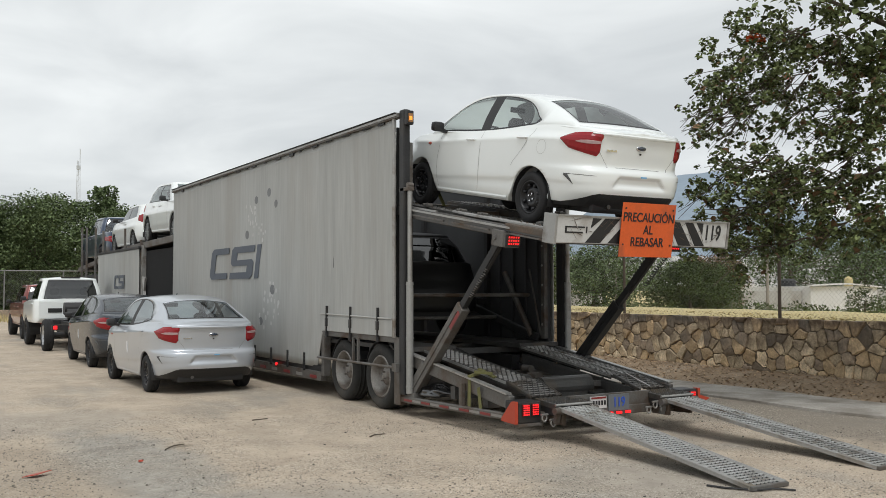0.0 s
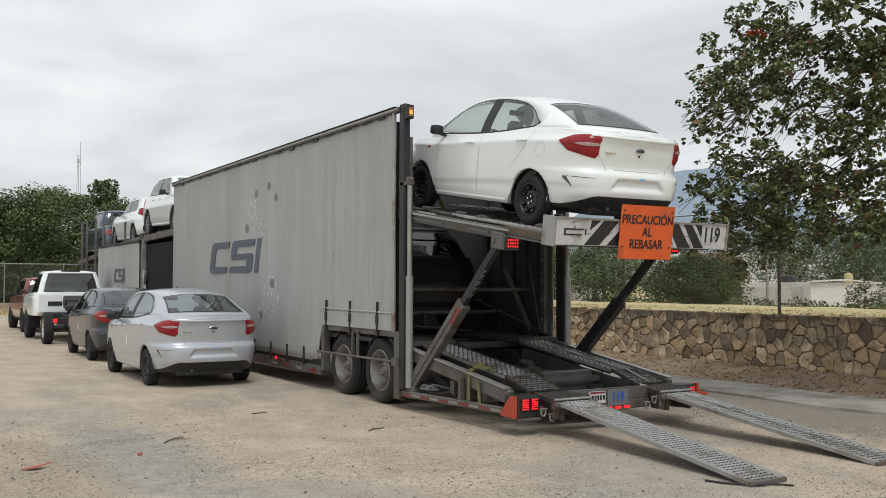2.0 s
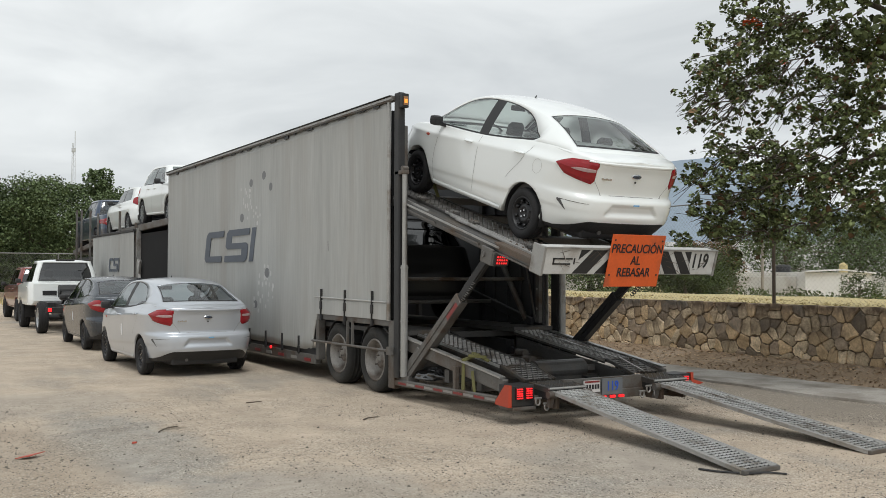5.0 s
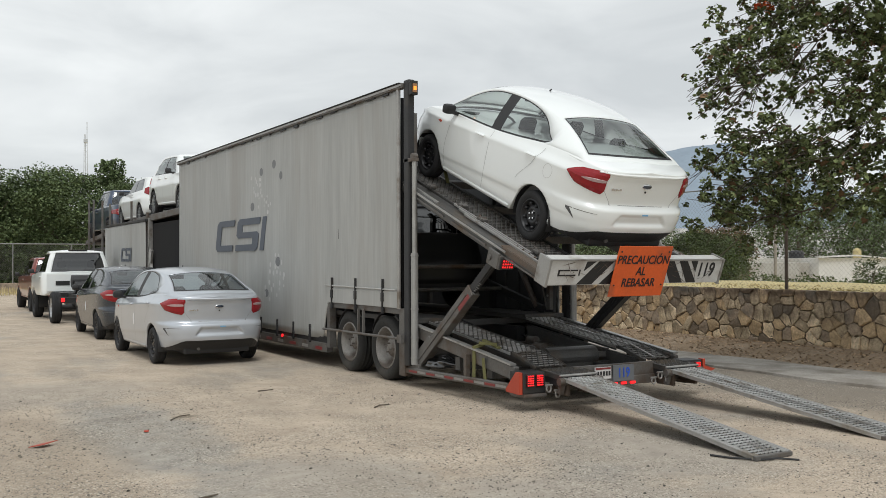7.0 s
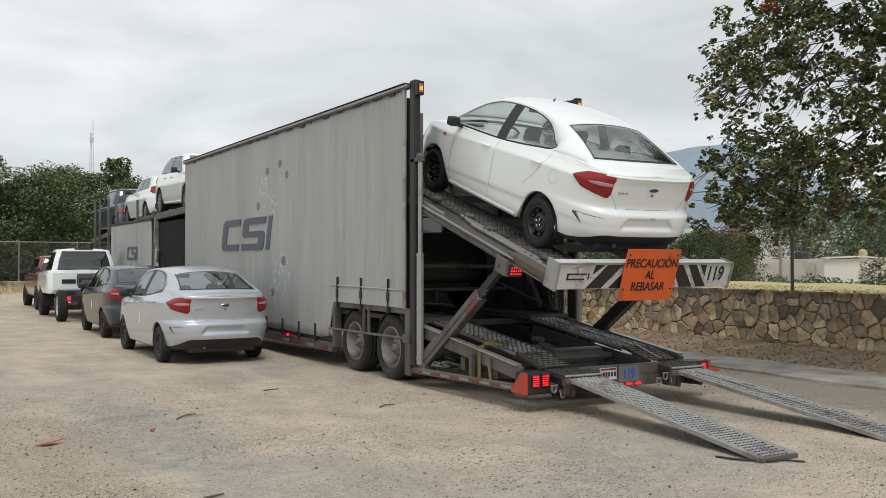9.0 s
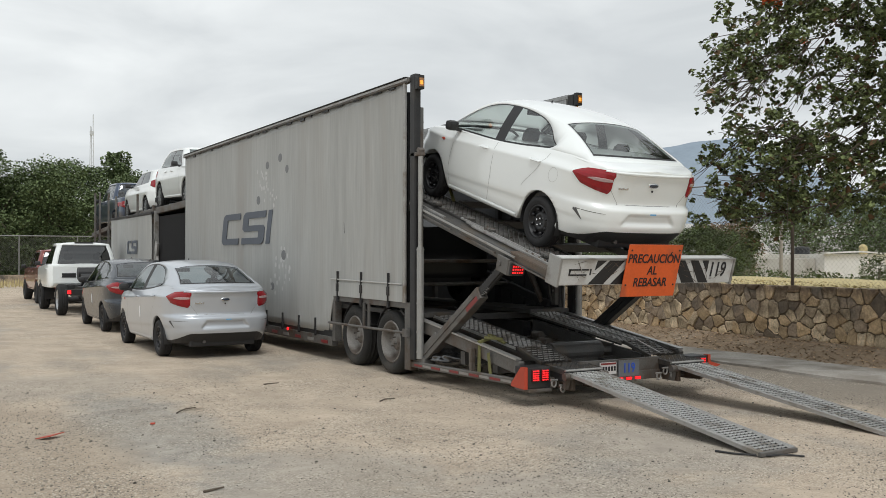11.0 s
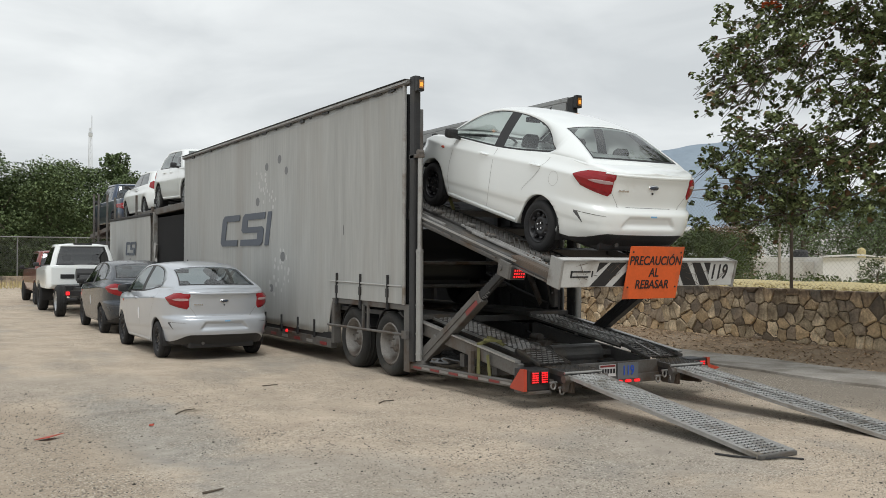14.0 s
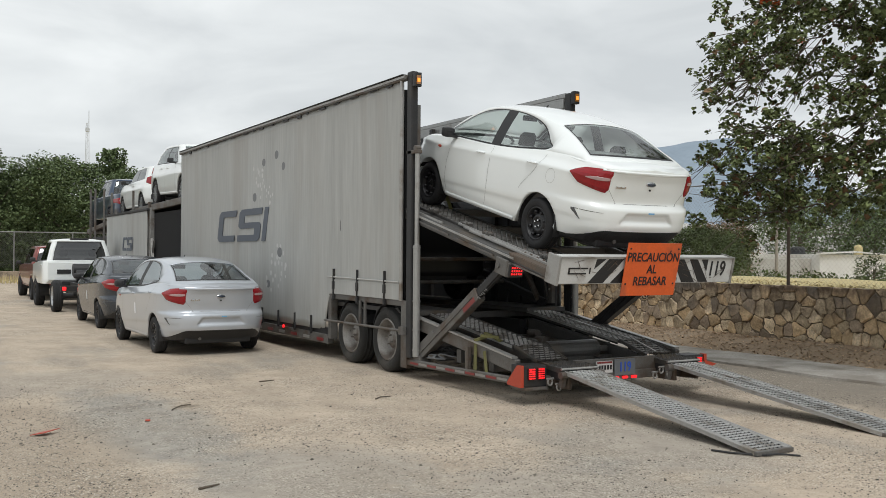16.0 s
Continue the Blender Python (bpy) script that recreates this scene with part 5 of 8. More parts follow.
for y in (0.61, 1.76):
    bm = bmesh.new()
    for k in range(10):
        a0, a1 = math.pi * (0.12 + 0.76 * k / 10), math.pi * (0.12 + 0.76 * (k + 1) / 10)
        p = [Vector((-1.06, y + 0.52 * math.cos(a), 0.43 + 0.50 * math.sin(a))) for a in (a0, a1)]
        bar(bm, p[0], p[1], 0.30, 0.012)
    part("mudguard", bm, M_STEEL_DARK, trailer, "dark mudguard over a tandem wheel")
BUS = dict(tyre_r=0.435, tyre_w=0.28)
for y in (0.61, 1.76):
    for x in (-1.12, 1.12):
        w = wheel(trailer, BUS, x, y, M_RIM_DUSTY, M_TYRE_DUSTY)
        w["label"] = "dusty black lorry tyre"
bm = bmesh.new()
rod(bm, (-1.335, -0.02, 0.60), (-1.335, 2.5, 0.58), 0.018)
for y in (1.12, 1.28):
    bar(bm, (-1.325, y, 0.58), (-1.325, y, 0.93), 0.03, 0.03)
box(bm, -1.36, -1.31, -0.06, 0.06, 0.55, 0.65)
part("side_guard", bm, M_STEEL, trailer, "thin steel side guard bar")
bm = bmesh.new()
for y in (0.61, 1.76):
    rod(bm, (-1.0, y, 0.43), (1.0, y, 0.43), 0.07)
box(bm, -0.55, -0.42, -0.1, Y_FRONT, 0.45, 0.70)
box(bm, 0.42, 0.55, -0.1, Y_FRONT, 0.45, 0.70)
part("chassis", bm, M_STEEL_DARK, trailer, "dark chassis beams and axles")

# lower deck inside the box
bm = bmesh.new()
for x in (-0.85, 0.85):
    box(bm, x - 0.33, x + 0.33, -0.15, Y_FRONT - 0.1, 0.80, 0.86)
for k in range(12):
    box(bm, -1.15, 1.15, 0.2 + 0.85 * k, 0.28 + 0.85 * k, 0.72, 0.80)
part("lower_deck", bm, M_DECK_DARK, trailer, "dark steel lower deck inside the box")
# folds of the lining on the inner side, thin hoses
for y in (0.34, 0.62, 0.95, 1.30, 1.72):
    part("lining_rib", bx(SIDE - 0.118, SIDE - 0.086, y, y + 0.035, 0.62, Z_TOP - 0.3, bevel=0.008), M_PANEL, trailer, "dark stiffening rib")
bm = rod(bmesh.new(), (1.16, 0.5, 1.9), (1.12, 0.16, 0.9), 0.014, seg=6)
part("air_hose", bm, M_STEEL, trailer, "thin grey air hose")
# cross members and ribs inside
for y in (1.6, 3.6, 5.6, 7.6):
    for s in (-1, 1):
        part("inner_rib", bx(s * 1.18 - 0.03, s * 1.18 + 0.03, y, y + 0.10, 0.85, Z_TOP - 0.05), M_STEEL_DARK, trailer)
    part("cross_bar", bx(-1.15, 1.15, y, y + 0.08, 1.38, 1.46), M_STEEL_DARK, trailer)
for s in (-1, 1):
    bm = rod(bmesh.new(), (s * 1.05, 0.30, 0.93), (s * 1.05, 0.98, 1.85), 0.042)
    part("inner_strut", bm, M_STEEL, trailer, "grey inner strut")


for y, z in ((0.5, 1.52), (1.2, 1.18), (2.4, 1.95)):
    part("cross_tube", rod(bmesh.new(), (-1.15, y, z), (1.15, y, z), 0.028, seg=10), M_STEEL, trailer, "grey cross tube")
for s in (-1, 1):
    bm = bar(bmesh.new(), (s * 1.06, 0.15, 0.90), (s * 1.06, 2.6, 1.50), 0.05, 0.12, bevel=0.01)
    part("swing_beam", bm, M_STEEL_DARK, trailer, "dark swing beam of the lower deck")
    part("mast_guide", bx(s * 1.10 - 0.03, s * 1.10 + 0.03, 0.02, 0.10, 0.9, Z_TOP - 0.3, bevel=0.006), M_STEEL, trailer, "steel guide beside the post")
    for k in range(9):
        part("guide_bolt", rod(bmesh.new(), (s * 1.065, 0.06, 1.1 + 0.28 * k), (s * 1.055, 0.06, 1.1 + 0.28 * k), 0.016, seg=8), M_STEEL_LIGHT, trailer)

# ---- the low rear frame with its sloped tracks
def grating(name, p0, p1, width, rows, cols, parent, material, thick=0.05, label="", margin=0.03, lip=None):
    """A pressed metal track from p0 to p1 (centre line, top face): a plate punched with staggered slots, each with a raised lip, and turned-down edges."""
    p0, p1 = Vector(p0), Vector(p1)
    d = p1 - p0
    length = d.length
    d.normalize()
    side = Vector((1, 0, 0))
    up = side.cross(d)
    if up.z < 0:
        up = -up

    def at(u, v, h):
        return p0 + d * u + side * v + up * h
    half, ob = width / 2, None
    for v0, v1, h0, h1 in ((-half, -half + 0.012, -thick, 0.0), (half - 0.012, half, -thick, 0.0)):
        bm = bmesh.new()
        vs = [bm.verts.new(at(u, v, h)) for u in (0, length) for v in (v0, v1) for h in (h0, h1)]
        for f in ((0, 1, 3, 2), (4, 6, 7, 5), (0, 4, 5, 1), (2, 3, 7, 6), (0, 2, 6, 4), (1, 5, 7, 3)):
            bm.faces.new([vs[i] for i in f])
        # the rounded shoulder of the turned edge
        m = (v0 + v1) / 2
        rod(bm, at(0, m, 0.0), at(length, m, 0.0), 0.009, seg=8)
        if ob:
            part("turned_edge", bm, material, ob)
        else:
            ob = part(name, bm, material, parent, label)
    verts, faces, lv, lf = [], [], [], []

    def quad(*p):
        b = len(verts)
        verts.extend(at(*q) for q in p)
        faces.append((b, b + 1, b + 2, b + 3))
    du, dv = length / rows, (width - 2 * margin) / cols
    for i in range(rows):
        u0, u1 = i * du, (i + 1) * du
        shift = 0.5 * dv if i % 2 else 0.0
        a0, a1 = -half + margin + shift, half - margin - (0.5 * dv if i % 2 else 0.0)
        quad((u0, -half + 0.006, 0), (u1, -half + 0.006, 0), (u1, a0, 0), (u0, a0, 0))
        quad((u0, a1, 0), (u1, a1, 0), (u1, half - 0.006, 0), (u0, half - 0.006, 0))
        for j in range(cols - (i % 2)):
            v0 = a0 + j * dv
            v1 = v0 + dv
            x0, x1, w0, w1 = u0 + 0.34 * du, u0 + 0.90 * du, v0 + 0.11 * dv, v1 - 0.11 * dv
            quad((u0, v0, 0), (x0, w0, 0), (x0, w1, 0), (u0, v1, 0))
            quad((x1, w0, 0), (u1, v0, 0), (u1, v1, 0), (x1, w1, 0))
            quad((u0, v0, 0), (u1, v0, 0), (x1, w0, 0), (x0, w0, 0))
            quad((x0, w1, 0), (x1, w1, 0), (u1, v1, 0), (u0, v1, 0))
            quad((x1, w0, 0), (x1, w1, 0), (x1, w1, -0.014), (x1, w0, -0.014))
            quad((x0, w1, 0), (x0, w0, 0), (x0, w0, -0.014), (x0, w1, -0.014))
            b = len(lv)
            lv.extend(at(*q) for q in ((u0 + 0.06 * du, w0, 0.0), (u0 + 0.06 * du, w1, 0.0), (x0, w1 - 0.05 * dv, 0.009), (x0, w0 + 0.05 * dv, 0.009), (x0 + 0.05 * du, w0, -0.004), (x0 + 0.05 * du, w1, -0.004)))
            lf.extend(((b, b + 1, b + 2, b + 3), (b + 3, b + 2, b + 5, b + 4), (b, b + 3, b + 4), (b + 1, b + 5, b + 2)))
    tagged(raw("plate", verts, faces, material, ob, "plate punched with staggered slots"), kind="stuff")
    tagged(raw("tread", lv, lf, lip or material, ob, "rows of raised bright grip lips"), kind="stuff")
    return ob


for s in (-1, 1):
    x = s * 0.77
    grating("rear_track", (x, -0.10, 0.82), (x, -1.98, 0.565), 0.44, 36, 6, trailer, M_TRACK, label="worn perforated steel track", lip=M_GRATE)
    part("track_seam", bar(bmesh.new(), (x - 0.225, -0.12, 0.81), (x - 0.225, -1.98, 0.555), 0.012, 0.03), M_STEEL_LIGHT, trailer, "bright worn track edge")
    grating("track_flap", (x, -2.00, 0.575), (x, -2.44, 0.445), 0.42, 8, 5, trailer, M_TRACK, label="hinged perforated track flap", lip=M_GRATE, thick=0.03)
    if s > 0:
        part("track_seam", bar(bmesh.new(), (x - 0.02, -0.4, 0.798), (x - 0.02, -1.96, 0.580), 0.022, 0.012), M_STEEL_LIGHT, trailer, "bright worn centre strip")
        part("track_seam", bar(bmesh.new(), (x - 0.02, -2.02, 0.582), (x - 0.02, -2.43, 0.461), 0.022, 0.012), M_STEEL_LIGHT, trailer, "bright worn centre strip")
    tx = -0.69 if s < 0 else 0.81
    grating("tail_plate", (tx, -2.46, 0.425), (tx, -2.80, 0.395), 0.50, 9, 7, trailer, M_TRACK, label="dark perforated tail plate", lip=M_DECK_DARK)
    part("plate_nose", rod(bmesh.new(), (tx - 0.25, -2.81, 0.388), (tx + 0.25, -2.81, 0.388), 0.014, seg=8), M_STEEL_LIGHT, trailer, "bright worn plate nose")
    # sloped side members below the tracks
    bm = bmesh.new()
    bar(bm, (s * 1.17, -0.12, 0.70), (s * 1.17, -2.35, 0.38), 0.07, 0.15, bevel=0.01)
    part("sloped_member", bm, M_STEEL, trailer, "grey sloped side member")
    # bright strip carries the highlight along the member's top edge
    part("member_edge", bar(bmesh.new(), (s * 1.19, -0.12, 0.79), (s * 1.19, -2.32, 0.475), 0.075, 0.02), M_STEEL_LIGHT, trailer, "bright aluminium top edge, its highlight put into the colour")
    bm = bmesh.new()
    bar(bm, (s * 0.60, -0.12, 0.64), (s * 0.60, -2.30, 0.36), 0.06, 0.16, bevel=0.008)
    part("inner_member", bm, M_DECK_DARK, trailer, "dark inner sloped member")
    # low side sill with striped reflective tape
    bm = bmesh.new()
    bar(bm, (s * 1.26, 0.02, 0.20), (s * 1.26, -2.35, 0.245), 0.06, 0.075, bevel=0.008)
    part("tail_sill", bm, M_STEEL, trailer, "low grey tail sill")
    for k in range(10):
        y = -0.15 - 0.22 * k
        z = 0.20 + 0.045 * (-y / 2.35)
        part("reflective_tape", bx(s * 1.292 - 0.003, s * 1.292 + 0.003, y - 0.20, y, z - 0.013, z + 0.013), (M_REDTAPE, M_WHITETAPE)[k % 2], trailer, "red reflective tape" if k % 2 == 0 else "white reflective tape")
    bm = bmesh.new()
    bar(bm, (s * 1.24, -1.45, 0.24), (s * 1.24, -1.45, 0.52), 0.05, 0.06)
    part("sill_upright", bm, M_STEEL, trailer, "short grey upright")
    # wedge bracket at the corner and the lamp block
    vs = [(s * 1.345, -2.40, 0.21), (s * 1.345, -2.40, 0.24), (s * 1.345, -2.58, 0.43), (s * 1.345, -2.65, 0.43), (s * 1.345, -2.65, 0.20)]
    vs += [(s * 1.305, y, z) for _, y, z in vs]
    raw("corner_wedge", vs, [(0, 1, 2, 3, 4), (9, 8, 7, 6, 5), (0, 5, 6, 1), (1, 6, 7, 2), (2, 7, 8, 3), (3, 8, 9, 4), (4, 9, 5, 0)], M_ORANGERED, trailer, "orange-red corner wedge")
    bm = bmesh.new()
    box(bm, s * 1.15 - 0.145, s * 1.15 + 0.145, -2.645, -2.40, 0.20, 0.425, bevel=0.012)
    block = part("lamp_block", bm, M_STEEL_DARK, trailer, "dark steel lamp block")
    for q in (0.06, -0.06):
        lamp_x = s * (1.15 + q)
        bm = bx(lamp_x - 0.047, lamp_x + 0.047, -2.668, -2.646, 0.275, 0.405, bevel=0.008)
        lens = part("tail_lamp", bm, M_REDDIM, block, "square red lorry tail lamp")
        bm = bmesh.new()
        for iu in range(4):
            for iv in range(5):
                cx, cz = lamp_x - 0.030 + 0.020 * iu, 0.293 + 0.0235 * iv
                box(bm, cx - 0.0065, cx + 0.0065, -2.674, -2.669, cz - 0.0065, cz + 0.0065)
        part("lamp_diodes", bm, M_REDGLOW, trailer, "lit red diode grid")
    bm = bmesh.new()
    box(bm, s * 1.15 - 0.15, s * 1.15 + 0.15, -2.67, -2.40, 0.165, 0.20, bevel=0.01)
    part("tail_bumper", bm, M_STEEL, trailer, "grey worn tail bumper end")
    # ramp hinge lugs
    bm = bmesh.new()
    for q in (-0.235, 0.235):
        rod(bm, (tx + q - 0.05, -2.84, 0.33), (tx + q + 0.05, -2.84, 0.33), 0.04)
        bar(bm, (tx + q, -2.84, 0.33), (tx + q, -2.80, 0.20), 0.05, 0.05)
    rod(bm, (tx - 0.27, -2.84, 0.33), (tx + 0.27, -2.84, 0.33), 0.022)
    part("ramp_hinge", bm, M_STEEL, trailer, "worn steel ramp hinge")
    box_bm = bx(tx - 0.24, tx + 0.24, -2.79, -2.46, 0.27, 0.37, bevel=0.01)
    part("tail_box", box_bm, M_STEEL_DARK, trailer, "dark tail box under the plate")

bm = bmesh.new()
box(bm, -1.0, 1.0, -2.62, -2.50, 0.20, 0.30, bevel=0.01)
box(bm, -0.58, 0.58, -2.60, -2.55, 0.28, 0.44)
part("rear_cross_member", bm, M_STEEL, trailer, "grey rear cross member")
bm = bmesh.new()
for y in (-0.4, -1.1, -1.8):
    box(bm, -1.15, 1.15, y - 0.05, y + 0.05, 0.26 + (y + 2) * 0.04, 0.36 + (y + 2) * 0.1)
box(bm, -0.58, 0.58, -2.3, 0.2, 0.28, 0.32)
part("rear_frame", bm, M_DECK_DARK, trailer, "dark cross members of the tail")
rod_bm = rod(bmesh.new(), (-0.35, -1.75, 0.45), (0.38, -1.75, 0.45), 0.12, seg=20)
part("air_tank", rod_bm, M_DECK_DARK, trailer, "dark cylindrical air tank", smooth=False)
# shackles, pins and short chains at the tail
for x, y, z in ((-1.0, -2.70, 0.25), (-0.93, -2.76, 0.20), (-0.38, -2.74, 0.24), (0.50, -2.78, 0.30), (0.44, -2.74, 0.24), (0.58, -2.82, 0.25)):
    bm = bmesh.new()
    for k in range(10):
        t0, t1 = 2 * math.pi * k / 10, 2 * math.pi * (k + 1) / 10
        rod(bm, (x + 0.03 * math.cos(t0), y, z + 0.038 * math.sin(t0)), (x + 0.03 * math.cos(t1), y, z + 0.038 * math.sin(t1)), 0.009, seg=6)
    rod(bm, (x - 0.045, y, z + 0.035), (x + 0.045, y, z + 0.035), 0.011, seg=8)
    part("shackle", bm, M_STEEL_LIGHT, trailer, "worn bright steel shackle")
for x in (-0.86, -0.52, 0.64, 0.98):
    part("hinge_plate", bx(x - 0.02, x + 0.02, -2.86, -2.60, 0.18, 0.36, bevel=0.008), M_RUST, trailer, "rusty hinge plate")
for x, y, z, r in ((-0.25, -1.30, 0.52, 0.05), (0.10, -1.05, 0.50, 0.06), (0.28, -0.65, 0.56, 0.05)):
    part("valve_body", rod(bmesh.new(), (x, y - 0.09, z), (x, y + 0.09, z), r, seg=12), M_STEEL, trailer, "small grey valve body")
for k, (a, b, c_) in enumerate((((-0.5, -0.3, 0.55), (-0.1, -1.0, 0.42), (-0.30, -1.9, 0.36)), ((0.45, -0.2, 0.60), (0.2, -1.2, 0.40), (0.35, -2.2, 0.34)), ((-0.45, 0.3, 0.9), (0.0, -0.4, 0.52), (0.1, -1.4, 0.38)))):
    pts = [Vector(a).lerp(Vector(b), t).lerp(Vector(b).lerp(Vector(c_), t), t) for t in [q / 10 for q in range(11)]]
    part("air_hose", limb(bmesh.new(), pts, 0.014, 0.014, 6), M_BLACKPL, trailer, "black air hose", smooth=True)
for y in (-0.25, -0.7, -1.5):
    part("tail_brace", bar(bmesh.new(), (-0.58, y, 0.47), (0.58, y - 0.25, 0.45), 0.06, 0.07, bevel=0.008), M_STEEL, trailer, "grey diagonal brace")
# plates
plate = part("licence_plate", bx(-0.32, -0.09, -2.635, -2.622, 0.29, 0.42), M_PLATE, trailer, "white and pink licence plate")
bm = bmesh.new()
for k in range(5):
    box(bm, -0.29 + 0.04 * k, -0.265 + 0.04 * k, -2.641, -2.636, 0.325, 0.375)
part("plate_marks", bm, M_BLACKPAINT, plate, "dark bars in place of the plate number")
part("plate_band", bx(-0.31, -0.10, -2.640, -2.636, 0.395, 0.415), M_REDTAPE, plate, "pink band")
num = part("number_plate", bx(-0.06, 0.24, -2.635, -2.622, 0.25, 0.43), M_BLUEPL, trailer, "grey metal panel with a blue fleet number")
text_part("fleet_number", "119", 0.15, pose(0.09, -2.638, 0.34, 90, 0, 0), M_BLUEINK, num, "blue number 119", sx=0.8)
for k in range(3):
    part("small_tail_lamp", bx(-0.07 + 0.13 * k, 0.0 + 0.13 * k, -2.645, -2.622, 0.212, 0.24, bevel=0.004), M_REDGLOW, trailer, "small lit red lamp")

# ---- the two loading ramps on the ground
for s in (-1, 1):
    x0, x1 = (-0.695, -0.855) if s < 0 else (0.81, 0.775)
    ramp = thing("loading_ramp", "long perforated aluminium loading ramp resting on the dirt", "ramp", "loading ramps")
    g = grating("ramp_tray", (x0, -2.83, 0.365), (x1, -5.47, 0.038), 0.43, 48, 7, ramp, M_RAMP, thick=0.034, label="perforated aluminium tray", margin=0.045, lip=M_ALU)
    if s > 0:
        part("ramp_seam", bar(bmesh.new(), (x0 - 0.01, -2.95, 0.357), (x1 - 0.01, -5.45, 0.061), 0.020, 0.012), M_STEEL_LIGHT, ramp, "bright worn centre strip")
    bm = bmesh.new()
    xa = x1
    box(bm, xa - 0.215, xa + 0.215, -5.50, -5.462, 0.002, 0.038, bevel=0.006)
    # added dark sheet, so the slots read as shaded from above
    sheet = bar(bmesh.new(), (x0, -2.84, 0.338), (x1, -5.46, 0.010), 0.40, 0.006)
    part("ramp_underside", sheet, M_STEEL_DARK, ramp, "added dark sheet standing in for shade below the slots")
    part("ramp_foot", bm, M_STEEL, ramp, "worn steel foot of the ramp")

# ---- curtain furniture on the near side
for k, y in enumerate((0.53, 1.38, 2.2)):
    bm = bmesh.new()
    bar(bm, (-1.325, y, 0.93), (-1.325, y, 1.36), 0.035, 0.012)
    box(bm, -1.345, -1.315, y - 0.03, y + 0.03, 1.06, 1.18, bevel=0.006)
    box(bm, -1.34, -1.315, y - 0.025, y + 0.025, 0.90, 0.97)
    part("curtain_buckle", bm, M_STEEL_DARK, trailer, "black strap with a buckle")
for y in (3.05, 3.75, 4.5, 5.3, 6.3, 7.3, 8.3, 9.3, 10.3):
    bm = bmesh.new()
    bar(bm, (-1.33, y, 0.34), (-1.33, y, 0.62), 0.03, 0.012)
    box(bm, -1.345, -1.315, y - 0.028, y + 0.028, 0.36, 0.46, bevel=0.005)
    part("curtain_buckle", bm, M_STEEL_DARK, trailer, "black strap with a buckle")
part("hem_rope", rod(bmesh.new(), (-1.325, 0.15, 1.22), (-1.325, 2.45, 1.24), 0.010, seg=6), M_SEAM, trailer, "pale hem cord")
part("curtain_hem", bx(-1.322, -1.312, 0.12, 2.35, 0.99, 1.20), M_CURTAIN, trailer, "lower hem flap of the curtain")
for y in (4.28,):
    bm = rod(bmesh.new(), (-1.33, y, 0.36), (-1.306, y, 0.36), 0.026, seg=14)
    part("side_lamp", bm, M_REDGLOW, trailer, "small lit red side lamp")
for k in range(8):
    part("reflective_tape", bx(-1.318, -1.311, 2.6 + 0.55 * k, 2.85 + 0.55 * k, 0.25, 0.295), (M_REDTAPE, M_WHITETAPE)[k % 2], trailer)
# uneven dark patches imitate shade along the curtain's top edge
rng = random.Random(9)
y = 0.35
while y < 10.4:
    l = rng.uniform(0.05, 0.30)
    part("rail_runner", bx(-1.330, -1.316, y, y + l, Z_TOP - rng.uniform(0.018, 0.055), Z_TOP - 0.004), M_STEEL_DARK, trailer, "dark patch standing in for shade under the top rail")
    y += l + rng.uniform(0.18, 0.55)
part("rail_strip", bx(-1.352, -1.346, -0.05, Y_FRONT + 0.03, Z_TOP + 0.018, Z_TOP + 0.048), M_STEEL_LIGHT, trailer, "bright worn strip along the top rail")
raw("side_flag", [(1.30, -2.66, 0.24), (1.30, -2.66, 0.36), (1.52, -2.64, 0.30), (1.30, -2.60, 0.24), (1.30, -2.60, 0.36)], [(0, 1, 2), (3, 2, 4), (0, 2, 3), (1, 4, 2), (0, 3, 4, 1)], M_ORANGERED, trailer, "orange-red pointed side marker")


def print_shape(name, polys, material, label, parent=None, x=None):
    """Printed shapes on the near curtain, from outlines in (distance along the side seen from outside, height); small ones lie close on the fabric."""
    for pts in polys:
        skin = [x if x else -SIDE - 0.0072 - curtain_relief(-u, z, 0.425, Z_TOP) for u, z in pts]
        vs = [(e, -u, z) for e, (u, z) in zip(skin, pts)] + [(e + 0.004, -u, z) for e, (u, z) in zip(skin, pts)]
        n = len(pts)
        faces = [tuple(range(n)), tuple(range(2 * n - 1, n - 1, -1))] + [(k, (k + 1) % n, n + (k + 1) % n, n + k) for k in range(n)]
        raw(name, vs, faces, material, parent or trailer, label)


def logo(u0, z0, w, h, parent, x=-1.3225):
    """Three plain block shapes: an open bracket, a stepped block and a slanted bar."""
    def q(a, b):
        return (u0 + w * (a + 0.06 * b), z0 + h * b)
    t = 0.20
    print_shape("printed_mark", [
        [q(0.0, 0.12), q(0.04, 0.0), q(0.36, 0.0), q(0.36, t), q(0.10, t), q(0.10, 1 - t), q(0.36, 1 - t), q(0.36, 1.0), q(0.04, 1.0), q(0.0, 0.88)],
        [q(0.42, 0.0), q(0.80, 0.0), q(0.84, 0.1), q(0.84, 0.5), q(0.80, 0.58), q(0.53, 0.58), q(0.53, 1 - t), q(0.84, 1 - t), q(0.84, 1.0), q(0.46, 1.0), q(0.42, 0.9),
         q(0.42, 0.48), q(0.46, 0.40), q(0.73, 0.40), q(0.73, t), q(0.42, t)],
        [q(0.88, 0.0), q(0.95, 0.0), q(0.95, 1.0), q(0.88, 1.0)]], M_LOGO, "dark slate printed block shapes", parent=parent, x=x)


